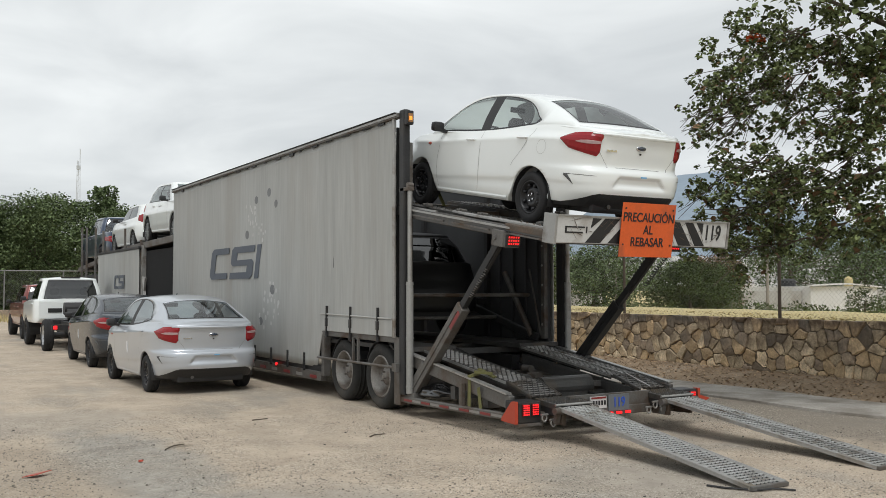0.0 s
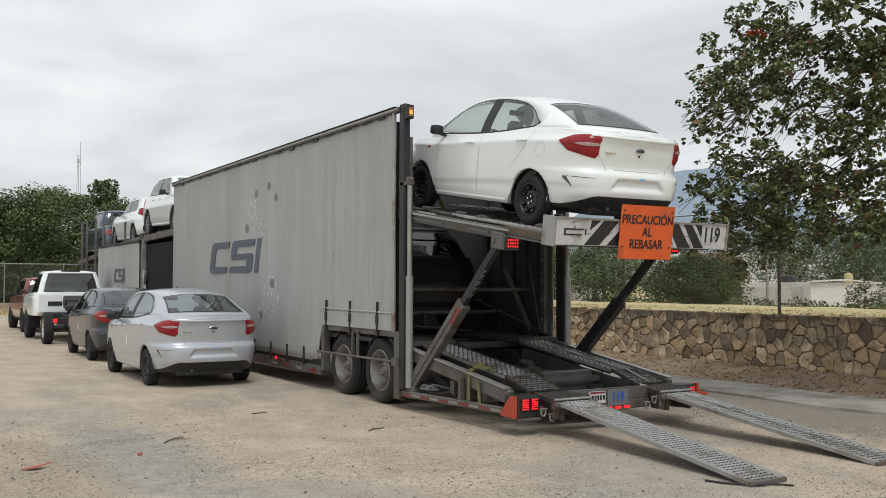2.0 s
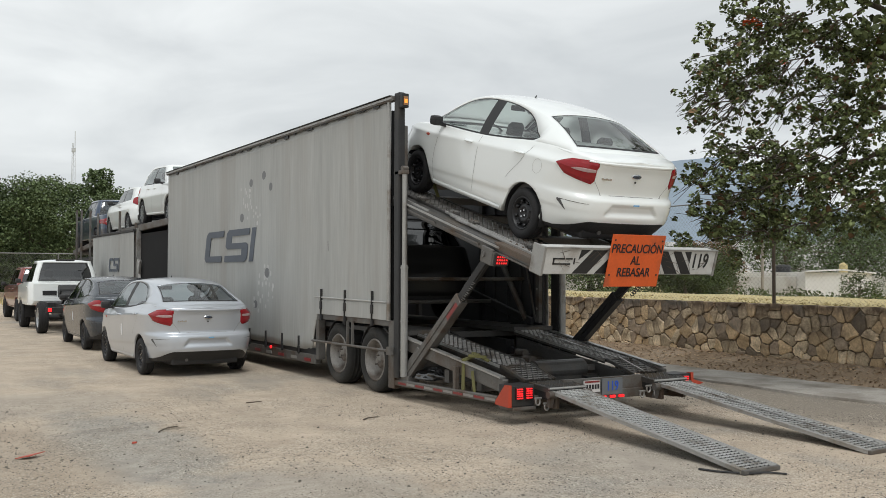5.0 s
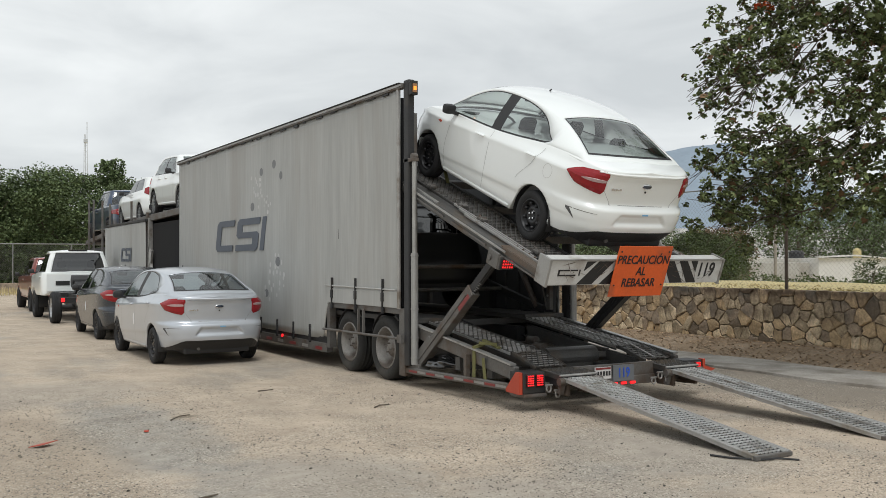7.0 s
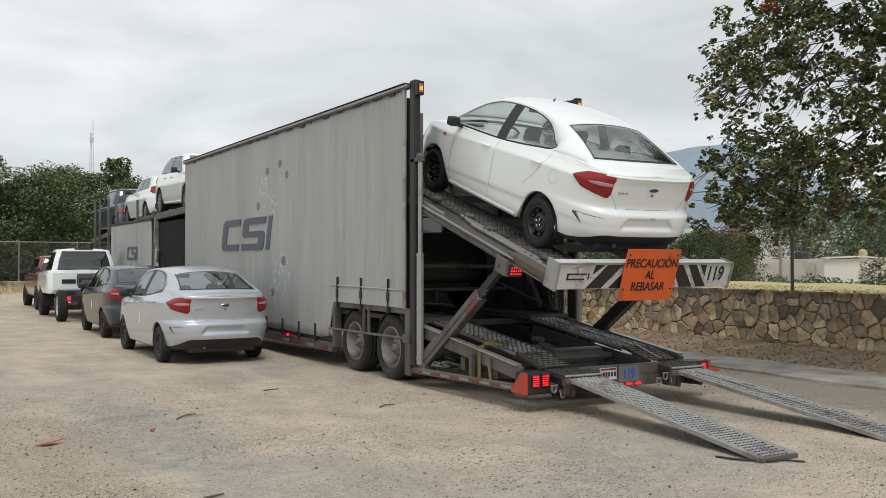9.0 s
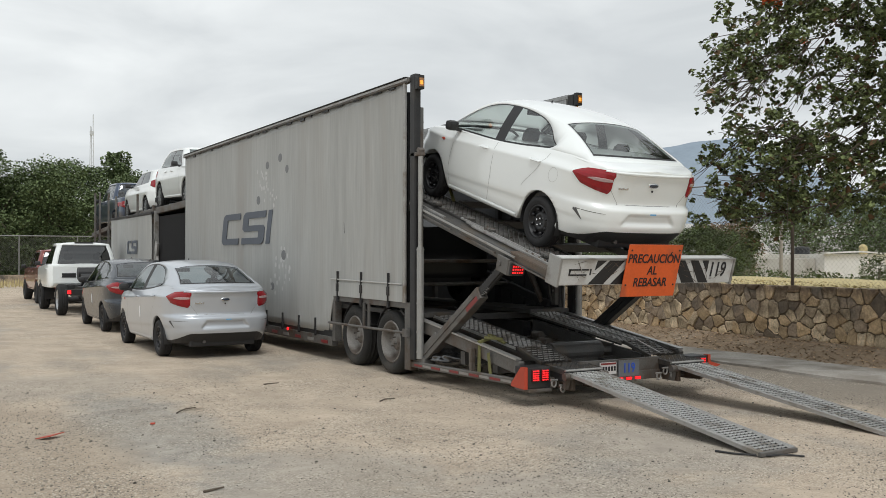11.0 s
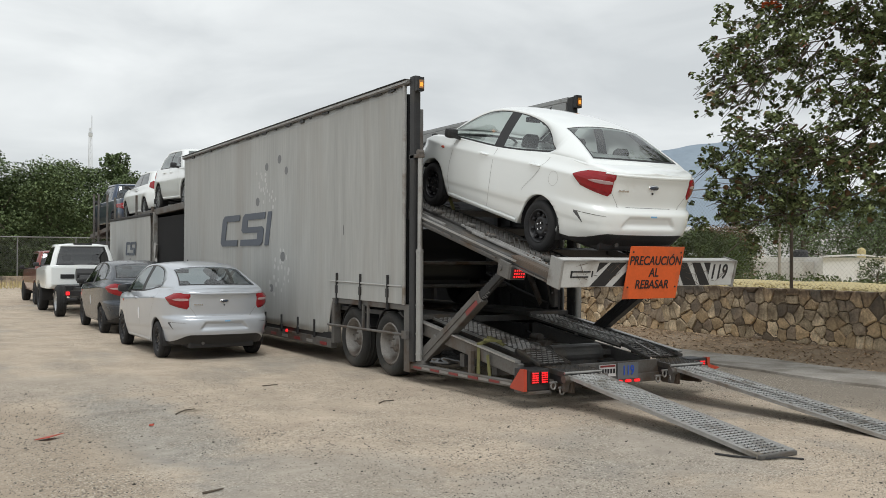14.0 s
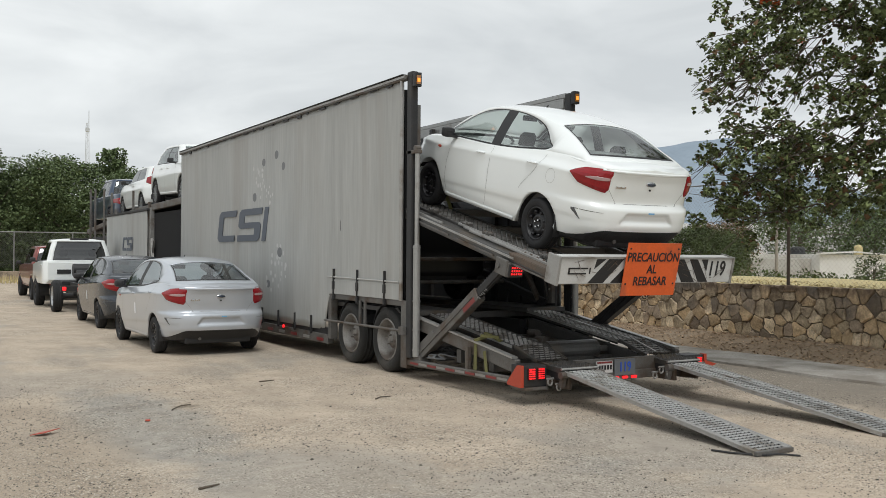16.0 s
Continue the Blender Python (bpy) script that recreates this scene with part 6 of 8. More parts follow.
logo(-8.05, 1.80, 3.0, 0.60, trailer)
for y, z, r in ((4.70, 3.28, 0.075), (4.37, 3.06, 0.07), (5.35, 3.20, 0.07), (5.83, 2.60, 0.08), (4.53, 1.60, 0.085), (5.05, 1.05, 0.07), (4.95, 1.12, 0.0)):
    if r:
        print_shape("printed_dot", [[(-y + 1.25 * r * math.cos(2 * math.pi * k / 18), z + r * math.sin(2 * math.pi * k / 18)) for k in range(18)]], M_DOT, "grey printed dot")
rng = random.Random(4)
for k in range(74):
    f = k / 73
    y = (5.60 - 0.95 * math.sin(f * 2.6) if k % 2 else 5.15 + 0.75 * math.sin(f * 3.0 + 2.2)) + rng.uniform(-0.20, 0.20)
    z = 3.15 - 2.15 * f + rng.uniform(-0.06, 0.06)
    if 1.72 < z < 2.45:
        continue
    r = rng.uniform(0.016, 0.032)
    print_shape("printed_dot", [[(-y + 1.3 * r * math.cos(2 * math.pi * j / 10), z + 1.5 * r * math.sin(2 * math.pi * j / 10)) for j in range(10)]], M_DOTPALE, "pale printed dot")
print_shape("fabric_tear", [[(-2.02, 2.08), (-2.0, 2.06), (-1.985, 1.93), (-2.005, 1.92)]], M_STEEL_DARK, "small dark tear")

# ---- straps and the loose bag on the tail
bm = bmesh.new()
bar(bm, (-1.20, -1.55, 0.60), (-1.24, -1.60, 0.22), 0.06, 0.008, up=(1, 0, 0))
bar(bm, (-1.02, -1.60, 0.66), (-1.22, -1.55, 0.60), 0.05, 0.03)
bar(bm, (-1.0, -1.72, 0.64), (-1.18, -1.62, 0.66), 0.07, 0.03)
bar(bm, (-1.05, -1.52, 0.68), (-1.0, -1.78, 0.60), 0.05, 0.02)
bar(bm, (-1.23, -1.78, 0.50), (-1.25, -1.86, 0.24), 0.05, 0.008, up=(1, 0, 0))
strap = part("lashing_strap", bm, M_STRAP)
tagged(strap, "olive lashing strap knotted over the sloped member", "strap")


# ---- tilting upper deck, in its own space: y = 0 below the rear axle of its car, z = 0 the wheel level
bm = bmesh.new()
for s in (-1, 1):
    bar(bm, (s * 1.18, -0.95, -0.062), (s * 1.18, -0.02, -0.062), 0.12, 0.075, bevel=0.01)
    bar(bm, (s * 1.18, -0.04, -0.09), (s * 1.18, 3.9, -0.09), 0.12, 0.13, bevel=0.01)
    bar(bm, (s * 0.50, -0.95, -0.06), (s * 0.50, 3.9, -0.06), 0.05, 0.09)
    bar(bm, (s * 1.06, -0.95, -0.05), (s * 1.06, 3.9, -0.05), 0.10, 0.03)
for y in (-0.85, 0.3, 1.4, 2.5, 3.6):
    box(bm, -1.15, 1.15, y - 0.05, y + 0.05, -0.14, -0.05)
deck = part("upper_deck", bm, M_DECK_DARK, trailer, "tilting dark steel upper deck")
for s in (-1, 1):
    grating("deck_track", (s * 0.78, 3.9, -0.008), (s * 0.78, -0.92, -0.008), 0.46, 90, 6, deck, M_TRACK, thick=0.06, label="worn perforated deck track", lip=M_GRATE)
    # guide rails outboard of the track, their ends cut short
    for x, y0, y1 in ((1.03, 1.25, -0.45), (1.075, 1.05, -0.62), (1.115, 0.85, -0.72)):
        part("guide_rail", bar(bmesh.new(), (s * x, y0, 0.006), (s * x, y1, 0.006), 0.022, 0.030, bevel=0.005), M_STEEL_LIGHT, deck, "bright worn guide rail")
    # scraped rusty plates behind the arm bracket
    bm = bmesh.new()
    box(bm, s * 1.15 - 0.09, s * 1.15 + 0.09, -0.93, -0.18, -0.020, -0.004, bevel=0.004)
    box(bm, s * 1.235 - 0.012, s * 1.235 + 0.012, -0.92, -0.22, -0.070, -0.010, bevel=0.004)
    for k in range(6):
        y = -0.26 - 0.115 * k
        rod(bm, (s * 1.10, y, 0.0), (s * 1.10, y - 0.03, 0.022 + 0.006 * (k % 2)), 0.018, 0.012, seg=7)
    part("scuff_plate", bm, M_RUST, deck, "scraped rusty plate at the deck end")
    bm = bmesh.new()
    bar(bm, (s * 1.20, 1.35, -0.02), (s * 1.20, 3.85, -0.02), 0.025, 0.03)
    bar(bm, (s * 1.252, -0.30, -0.045), (s * 1.252, 2.2, -0.045), 0.012, 0.022)
    part("deck_edge", bm, M_STEEL_LIGHT, deck, "bright worn deck edge")
    bm = bmesh.new()
    box(bm, s * 1.19 - 0.11, s * 1.19 - 0.075, -0.26, -0.04, -0.26, -0.08, bevel=0.01)
    box(bm, s * 1.19 + 0.075, s * 1.19 + 0.11, -0.26, -0.04, -0.26, -0.08, bevel=0.01)
    box(bm, s * 1.19 - 0.10, s * 1.19 + 0.10, -0.28, -0.18, -0.26, -0.10, bevel=0.012)
    rod(bm, (s * 1.19 - 0.125, -0.10, -0.17), (s * 1.19 + 0.125, -0.10, -0.17), 0.032, seg=12)
    part("arm_bracket", bm, M_STEEL, deck, "worn steel arm bracket")
    lampb = part("corner_lamp", bx(s * 1.19 - 0.095, s * 1.19 + 0.095, -0.305, -0.282, -0.245, -0.115, bevel=0.008), M_STEEL_DARK, deck, "black lamp surround")
    bm = bmesh.new()
    for iu in range(5):
        for iv in range(3):
            cx, cz = s * 1.19 - 0.06 + 0.03 * iu, -0.215 + 0.035 * iv
            box(bm, cx - 0.008, cx + 0.008, -0.312, -0.306, cz - 0.009, cz + 0.009)
    part("lamp_lens", bx(s * 1.19 - 0.08, s * 1.19 + 0.08, -0.308, -0.302, -0.232, -0.128), M_REDDIM, lampb, "dull red lens")
    part("lamp_diodes", bm, M_REDGLOW, deck, "lit red lamp")
# lashing gear lying on the deck, wheel straps
for x, y0, y1, z in ((-0.62, 2.15, 2.42, 0.26), (-0.62, 0.28, 0.40, 0.20)):
    bm = bmesh.new()
    bar(bm, (x, y0, 0.012), (x, y1, z), 0.05, 0.008, up=(0, 1, 0))
    part("wheel_strap", bm, M_STRAP, deck, "olive webbing wheel strap")
for x, y in ((-1.0, 1.95), (-0.98, 1.15), (-1.02, 0.62), (-0.95, -0.45), (0.95, 1.7)):
    bm = bmesh.new()
    box(bm, x - 0.05, x + 0.05, y - 0.08, y + 0.03, 0.006, 0.045, bevel=0.01)
    rod(bm, (x - 0.06, y - 0.1, 0.05), (x + 0.05, y + 0.12, 0.03), 0.012, seg=8)
    rod(bm, (x - 0.06, y, 0.03), (x + 0.07, y, 0.03), 0.018, seg=8)
    part("ratchet", bm, M_STEEL, deck, "worn steel lashing ratchet")
for y0, y1 in ((-0.9, -0.25), (0.1, 0.9), (1.1, 2.1), (2.4, 3.4)):
    bm = bmesh.new()
    bar(bm, (-1.247, y0, -0.105), (-1.247, y1, -0.105), 0.014, 0.018)
    part("rub_strip", bm, M_STEEL, deck, "scraped grey rub strip")
# beam with hazard stripes
bm = bmesh.new()
box(bm, -1.24, 1.19, -1.09, -0.93, -0.11, 0.17, bevel=0.012)
beam = part("warning_beam", bm, M_BEAMWHITE, deck, "scuffed white end beam with black diagonal stripes")
bm = bmesh.new()
box(bm, -1.265, -1.235, -1.10, -0.90, -0.125, 0.180, bevel=0.006)
box(bm, 1.185, 1.215, -1.10, -0.90, -0.125, 0.180, bevel=0.006)
box(bm, -1.24, 1.19, -1.105, -1.085, 0.165, 0.180)
part("beam_frame", bm, M_CYL, deck, "worn steel beam ends")
for poly in (((-0.78, 0.155), (-0.66, 0.155), (-0.80, 0.05)), ((-0.62, 0.155), (-0.42, 0.155), (-0.66, -0.10), (-0.86, -0.10)), ((-0.36, 0.10), (-0.36, -0.10), (-0.56, -0.10)),
             ((0.34, 0.155), (0.44, 0.155), (0.64, -0.10), (0.45, -0.10), (0.34, 0.06)), ((0.52, 0.155), (0.64, 0.155), (0.845, -0.10), (0.70, -0.10)), ((0.70, 0.155), (0.80, 0.155), (0.80, 0.02))):
    n = len(poly)
    vs = [(u, -1.094, z) for u, z in poly] + [(u, -1.088, z) for u, z in poly]
    raw("hazard_stripe", vs, [tuple(range(n)), tuple(range(2 * n - 1, n - 1, -1))] + [(k, (k + 1) % n, n + (k + 1) % n, n + k) for k in range(n)], M_BLACKPAINT, deck, "black diagonal stripe")
rng = random.Random(17)
for k in range(26):
    x, z, a = rng.choice((rng.uniform(-1.15, -0.5), rng.uniform(0.35, 1.12))), rng.uniform(-0.08, 0.14), rng.uniform(-1.2, 1.2)
    l, w = rng.uniform(0.02, 0.09), rng.uniform(0.0015, 0.004)
    q = [(x + u * l * math.cos(a) - v * w * math.sin(a), z + u * l * math.sin(a) + v * w * math.cos(a)) for u, v in ((-1, -0.3), (0.2, -1), (1, 0.1), (0.1, 1))]
    vs = [(u, -1.0965, min(max(v, -0.105), 0.16)) for u, v in q] + [(u, -1.0945, min(max(v, -0.105), 0.16)) for u, v in q]
    raw("scratch", vs, [(0, 1, 2, 3), (7, 6, 5, 4), (0, 4, 5, 1), (1, 5, 6, 2), (2, 6, 7, 3), (3, 7, 4, 0)], M_RUST, deck, "short rusty scratch")
text_part("fleet_number", "119", 0.235, pose(0.955, -1.094, 0.045, 90, 0, 0), M_BLACKPAINT, deck, "black number 119", sx=0.75)
bm = bmesh.new()
for a, b, c_, d in ((-1.13, -0.98, 0.05, 0.065), (-1.13, -1.11, 0.0, 0.065), (-1.13, -0.90, -0.005, 0.010), (-0.97, -0.88, 0.05, 0.065), (-0.86, -0.845, 0.0, 0.065)):
    box(bm, a, b, -1.095, -1.089, c_, d)
part("printed_mark", bm, M_BLACKPAINT, deck, "small black printed mark")
bm = bx(-0.43, 0.32, -1.135, -1.125, -0.23, 0.34)
sign = part("warning_sign", bm, M_ORANGE, deck, "scuffed orange warning sign")
for body, z, size in (("PRECAUCIÓN", 0.185, 0.135), ("AL", 0.055, 0.135), ("REBASAR", -0.075, 0.135)):
    text_part("sign_lettering", body, size, pose(-0.055, -1.138, z, 90, 0, 0), M_BLACKPAINT, deck, "black capital lettering", sx=0.86)
bm = bmesh.new()
for x, z in ((-0.39, -0.10), (0.28, -0.10), (-0.39, 0.28), (0.28, 0.28)):
    rod(bm, (x, -1.142, z), (x, -1.088, z), 0.010, seg=8)
part("sign_bolts", bm, M_STEEL_DARK, deck, "sign bolts")

# ---- telescopic arms that carry the deck: the lower box turns on the sill, the inner arm slides in it
ARM_FOOT = {-1: (-0.22, 0.28), 1: (-0.22, 0.28)}
arms = {}
for s in (-1, 1):
    steel = M_STEEL if s < 0 else M_STEEL_DARK
    bm = bmesh.new()
    box(bm, -0.055, 0.055, 0.02, 1.64, -0.075, 0.075, bevel=0.008)
    box(bm, -0.065, 0.065, 0.05, 1.55, -0.010, 0.006)
    box(bm, -0.045, 0.045, 0.0, 0.5, -0.12, -0.07, bevel=0.01)
    rod(bm, (-0.07, 0, -0.02), (0.07, 0, -0.02), 0.07)
    outer = part("lift_arm", bm, steel, trailer, "grey box-section lift arm" if s < 0 else "black box-section lift arm")
    part("arm_tape", bx(-0.0585, -0.0555, 1.30, 1.58, 0.012, 0.068) if s < 0 else bx(0.0555, 0.0585, 1.30, 1.58, 0.012, 0.068), M_REDTAPE, outer, "red reflective tape")
    bm = bmesh.new()
    box(bm, -0.035, 0.035, -1.38, 0.0, -0.05, 0.035, bevel=0.006)
    rod(bm, (-0.05, 0, -0.02), (0.05, 0, -0.02), 0.05)
    for k in range(12):
        box(bm, -0.02, 0.02, -0.10 - 0.05 * k, -0.075 - 0.05 * k, -0.072, -0.048)
    box(bm, -0.02, 0.02, -0.85, -0.05, 0.032, 0.05)
    inner = part("arm_extension", bm, M_STEEL_DARK, trailer, "dark toothed sliding arm")
    arms[s] = (outer, inner)
    if s > 0:
        # coiled hose that hangs along the black arm
        bm = bmesh.new()
        turn = lambda k: Vector((0.10 + 0.022 * math.cos(k * 0.8), -0.15 - 0.0052 * k, 0.085 + 0.022 * math.sin(k * 0.8)))
        for k in range(100):
            rod(bm, turn(k), turn(k + 1), 0.0065, seg=5)
        part("coiled_hose", bm, M_BLACKPL, inner, "black coiled air hose")
    else:
        bm = bmesh.new()
        for k in range(14):
            bar(bm, (-0.04, -0.9 + 0.035 * k, 0.045), (-0.03, -0.885 + 0.035 * k, 0.060 + 0.012 * (k % 3)), 0.016, 0.010)
        part("chain", bm, M_STEEL, inner, "worn steel chain")
    bm = bmesh.new()
    box(bm, s * 1.19 - 0.08, s * 1.19 + 0.08, -0.36, -0.06, 0.16, 0.30, bevel=0.01)
    part("arm_foot", bm, M_STEEL, trailer, "steel arm foot")

# ---------------------------------------------------------------- leaves, trees, bushes
def leaf_cloud(rng, centres, count, size, flat=0.5):
    """Small folded leaves scattered in clumps. centres: (place, radius)."""
    verts, faces = [], []
    weights = [r ** 1.7 for _, r in centres]
    for _ in range(count):
        c, r = rng.choices(centres, weights)[0]
        while True:
            d = Vector((rng.uniform(-1, 1), rng.uniform(-1, 1), rng.uniform(-1, 1)))
            if 0.05 < d.length < 1:
                break
        d = d.normalized() * d.length ** 0.6
        p = Vector(c) + Vector((d.x * r, d.y * r, d.z * r * 0.85))
        s = size * rng.uniform(0.6, 1.3)
        q = Euler((rng.uniform(-1.0, 1.0), rng.uniform(-1.0, 1.0), rng.uniform(0, 6.283))).to_matrix()
        b = len(verts)
        for x, y, z in ((-0.5, 0, 0), (0.05, -0.36, 0.10), (0.5, 0, -0.06), (0.05, 0.36, 0.10), (-0.28, -0.24, 0.05), (-0.28, 0.24, 0.05)):
            verts.append(p + q @ Vector((x * s, y * s, z * s)))
        faces += [(b, b + 4, b + 1, b + 2), (b, b + 2, b + 3, b + 5)]
    return verts, faces


def overhanging_tree():
    """The tree beside the wall: trunk on the verge, limbs that reach out over the strip, leafy clumps with gaps."""
    rng = random.Random(11)
    anchor, right = Vector((3.68, -2.30, 0)), Vector((0.616, -0.788, 0))
    ahead = Vector((0.788, 0.616, 0))
    tree = thing("tree", "leafy tree with dark limbs and a few orange flowers", "tree")
    clumps = ((-0.75, 4.95, 0.34), (-0.30, 5.05, 0.36), (-1.10, 4.55, 0.22), (-0.95, 4.25, 0.24), (-1.35, 4.10, 0.14), (-1.32, 3.78, 0.14), (-1.02, 3.68, 0.10), (-0.60, 4.35, 0.36),
              (-0.10, 4.45, 0.40), (0.35, 4.85, 0.40), (0.75, 4.55, 0.42), (0.45, 4.10, 0.30), (0.80, 3.75, 0.34), (-0.85, 3.30, 0.22), (-0.45, 3.22, 0.34), (-0.05, 3.12, 0.32),
              (-1.28, 2.92, 0.18), (-0.90, 2.70, 0.28), (-0.45, 2.72, 0.40), (0.05, 2.78, 0.40), (-1.12, 2.35, 0.30), (-0.70, 2.20, 0.34), (-0.25, 2.28, 0.30), (0.50, 2.95, 0.36),
              (0.85, 2.75, 0.36), (0.75, 2.32, 0.22), (1.0, 3.2, 0.35), (0.20, 3.70, 0.26), (0.60, 3.42, 0.24), (0.30, 2.38, 0.22), (1.05, 4.1, 0.30),
              (-0.75, 3.86, 0.14), (-0.30, 3.84, 0.14), (1.15, 2.6, 0.34), (1.1, 4.7, 0.36))
    spots = []
    for u, z, r in clumps:
        for _ in range(30):
            spots.append((anchor + right * (u + rng.gauss(0, 0.80) * r) + ahead * rng.uniform(-0.9, 0.9) + Vector((0, 0, z + rng.gauss(0, 0.55) * r)), r * rng.uniform(0.14, 0.40)))
    beyond = []
    # the crown beyond: further out and higher
    for _ in range(60):
        a, rr = rng.uniform(0, 6.283), rng.uniform(0.5, 2.8)
        c = anchor + right * (3.1 + rr * math.cos(a)) + ahead * rr * math.sin(a) + Vector((0, 0, rng.uniform(3.4, 7.6)))
        beyond.append((c, rng.uniform(0.35, 0.7)))
    for _ in range(26):
        beyond.append((anchor + right * rng.uniform(-0.6, 1.5) + ahead * rng.uniform(-1, 1) + Vector((0, 0, rng.uniform(5.5, 7.2))), rng.uniform(0.3, 0.55)))
    v, f = leaf_cloud(rng, spots, 25000, 0.064)
    v2, f2 = leaf_cloud(rng, beyond, 6000, 0.13)
    f += [tuple(len(v) + q for q in face) for face in f2]
    v += v2
    crown = raw("crown", v, f, M_LEAF, tree, "dull green broad leaves in loose clumps")
    tagged(crown, kind="stuff")
    v, f = leaf_cloud(rng, spots, 700, 0.10)
    tagged(raw("faded_leaves", v, f, M_LEAF_DRY, tree, "a few brown and yellowed leaves"), kind="stuff")
    flowers = [(anchor + right * u + ahead * -0.3 + Vector((0, 0, z)), r) for u, z, r in ((-0.55, 5.02, 0.09), (-0.48, 4.96, 0.07), (-0.15, 4.45, 0.05), (-0.62, 5.0, 0.05))]
    v, f = leaf_cloud(rng, flowers, 150, 0.05)
    tagged(raw("flowers", v, f, M_FLOWER, tree, "small orange blossom clusters"), kind="stuff")
    bm = bmesh.new()
    foot = anchor + right * 3.0 + ahead * 0.2
    foot.z = 0.05
    fork = foot + Vector((-0.1, 0.1, 2.6))
    limb(bm, [foot, foot + Vector((0.05, 0, 1.2)), fork], 0.24, 0.17, 12)
    for _ in range(6):
        a = rng.uniform(0, 6.283)
        e = fork + Vector((2.0 * math.cos(a), 2.0 * math.sin(a), rng.uniform(1.8, 3.8)))
        mid = fork.lerp(e, 0.5) + Vector((0, 0, 0.3))
        limb(bm, [fork, mid, e], 0.10, 0.03)
    twigs = bmesh.new()
    for h in (5.6, 4.7, 3.7, 2.9):
        # main limbs towards the yard, then drooping branches and twigs
        e = anchor + right * rng.uniform(0.2, 0.6) + Vector((0, 0, h)) + ahead * rng.uniform(-0.4, 0.4)
        way = [fork, fork.lerp(e, 0.35) + Vector((0, 0, 0.7)), fork.lerp(e, 0.7) + Vector((0, 0, 0.45)), e]
        limb(bm, way, 0.07, 0.024)
        for u, z, r in clumps:
            if -0.5 < h - z < 0.75 and u < 0.7:
                tip = anchor + right * (u - 0.3 * r) + Vector((0, 0, z - 0.5 * r)) + ahead * rng.uniform(-0.5, 0.5)
                start = tip + right * rng.uniform(0.35, 0.75) + Vector((0, 0, rng.uniform(0.1, 0.5))) + ahead * rng.uniform(-0.2, 0.2)
                pts = [start.lerp(tip, k / 4) + Vector((rng.uniform(-0.05, 0.05), rng.uniform(-0.05, 0.05), 0.06 * math.sin(math.pi * k / 4) + rng.uniform(-0.05, 0.05))) for k in range(1, 4)]
                limb(twigs, [start] + pts + [tip], 0.013, 0.004, 5)
                for _ in range(9):
                    t2 = tip + right * rng.uniform(-1.7, 0.9) * r + ahead * rng.uniform(-1.2, 1.2) * r + Vector((0, 0, rng.uniform(-1.5, 0.9) * r))
                    mid = pts[rng.randrange(3)]
                    limb(twigs, [mid, mid.lerp(t2, 0.5) + Vector((0, 0, rng.uniform(-0.04, 0.06))), t2], 0.0065, 0.003, 4)
    part("trunk", bm, M_BARK, tree, "dark rough trunk and limbs", smooth=True)
    tagged(part("twig_mass", twigs, M_BARK, tree, "thin dark drooping twigs"), kind="stuff")
    return tree


def round_tree(name, label, x, y, h, r, leaf, seed, base=0.0, clumps=26, count=2600, size=0.28, low=0.18):
    rng = random.Random(seed)
    t = thing(name, label, "tree" if h > 3 else "bush")
    bm = bmesh.new()
    top = Vector((x + rng.uniform(-0.2, 0.2), y, base + h * 0.55))
    limb(bm, [Vector((x, y, base - 0.1)), Vector((x, y, base + h * 0.3)), top], 0.03 * h + 0.02, 0.012 * h + 0.01, 8)
    spots = []
    for _ in range(clumps):
        a, e = rng.uniform(0, 6.283), rng.uniform(0, 1) ** 0.6
        z = base + h * rng.uniform(low, 0.93)
        k = math.sin(math.pi * min(max((z - base) / h, 0.08), 0.97)) ** 0.6
        p = Vector((x + r * e * k * math.cos(a), y + r * e * k * math.sin(a), z))
        spots.append((p, rng.uniform(0.16, 0.34) * r + 0.1))
        if rng.random() < 0.4:
            limb(bm, [top.lerp(Vector((x, y, base + h * 0.25)), rng.random()), p], 0.008 * h, 0.004 * h, 5)
    part("trunk", bm, M_BARK, t, "dark trunk and limbs")
    v, f = leaf_cloud(rng, spots, count, size)
    tagged(raw("crown", v, f, leaf, t, "uneven crown of many small leaves"), kind="stuff")
    return t


overhanging_tree()
rng = random.Random(3)
# dark wood behind the yard
k = 0
for x in [-16 + 3.1 * i for i in range(15)]:
    h = 7.6 + rng.uniform(-1.2, 1.2) + (1.0 if -7 < x < -1 else 0)
    round_tree("wood_tree", "dense dark green tree of the wood behind the yard", x + rng.uniform(-0.6, 0.6), 56 + rng.uniform(-3, 4) - abs(x) * 0.1, h, 3.9, M_LEAF_FAR, 100 + k, clumps=110, count=26000 if -9 < x < 12 else 4000, size=0.17 if -9 < x < 12 else 0.42, low=0.03)
    k += 1
round_tree("wood_tree", "dark tree with a flat top above the wood", 6.6, 62, 9.6, 2.2, M_LEAF_FAR, 77, clumps=18, count=2200, size=0.24, low=0.76)
for x, h in ((-4.6, 8.2), (-1.8, 8.0), (1.2, 7.6)):
    round_tree("wood_tree", "dense dark green tree of the wood behind the yard", x, 53.0, h, 3.2, M_LEAF_FAR, int(500 + x), clumps=110, count=24000, size=0.155, low=0.03)
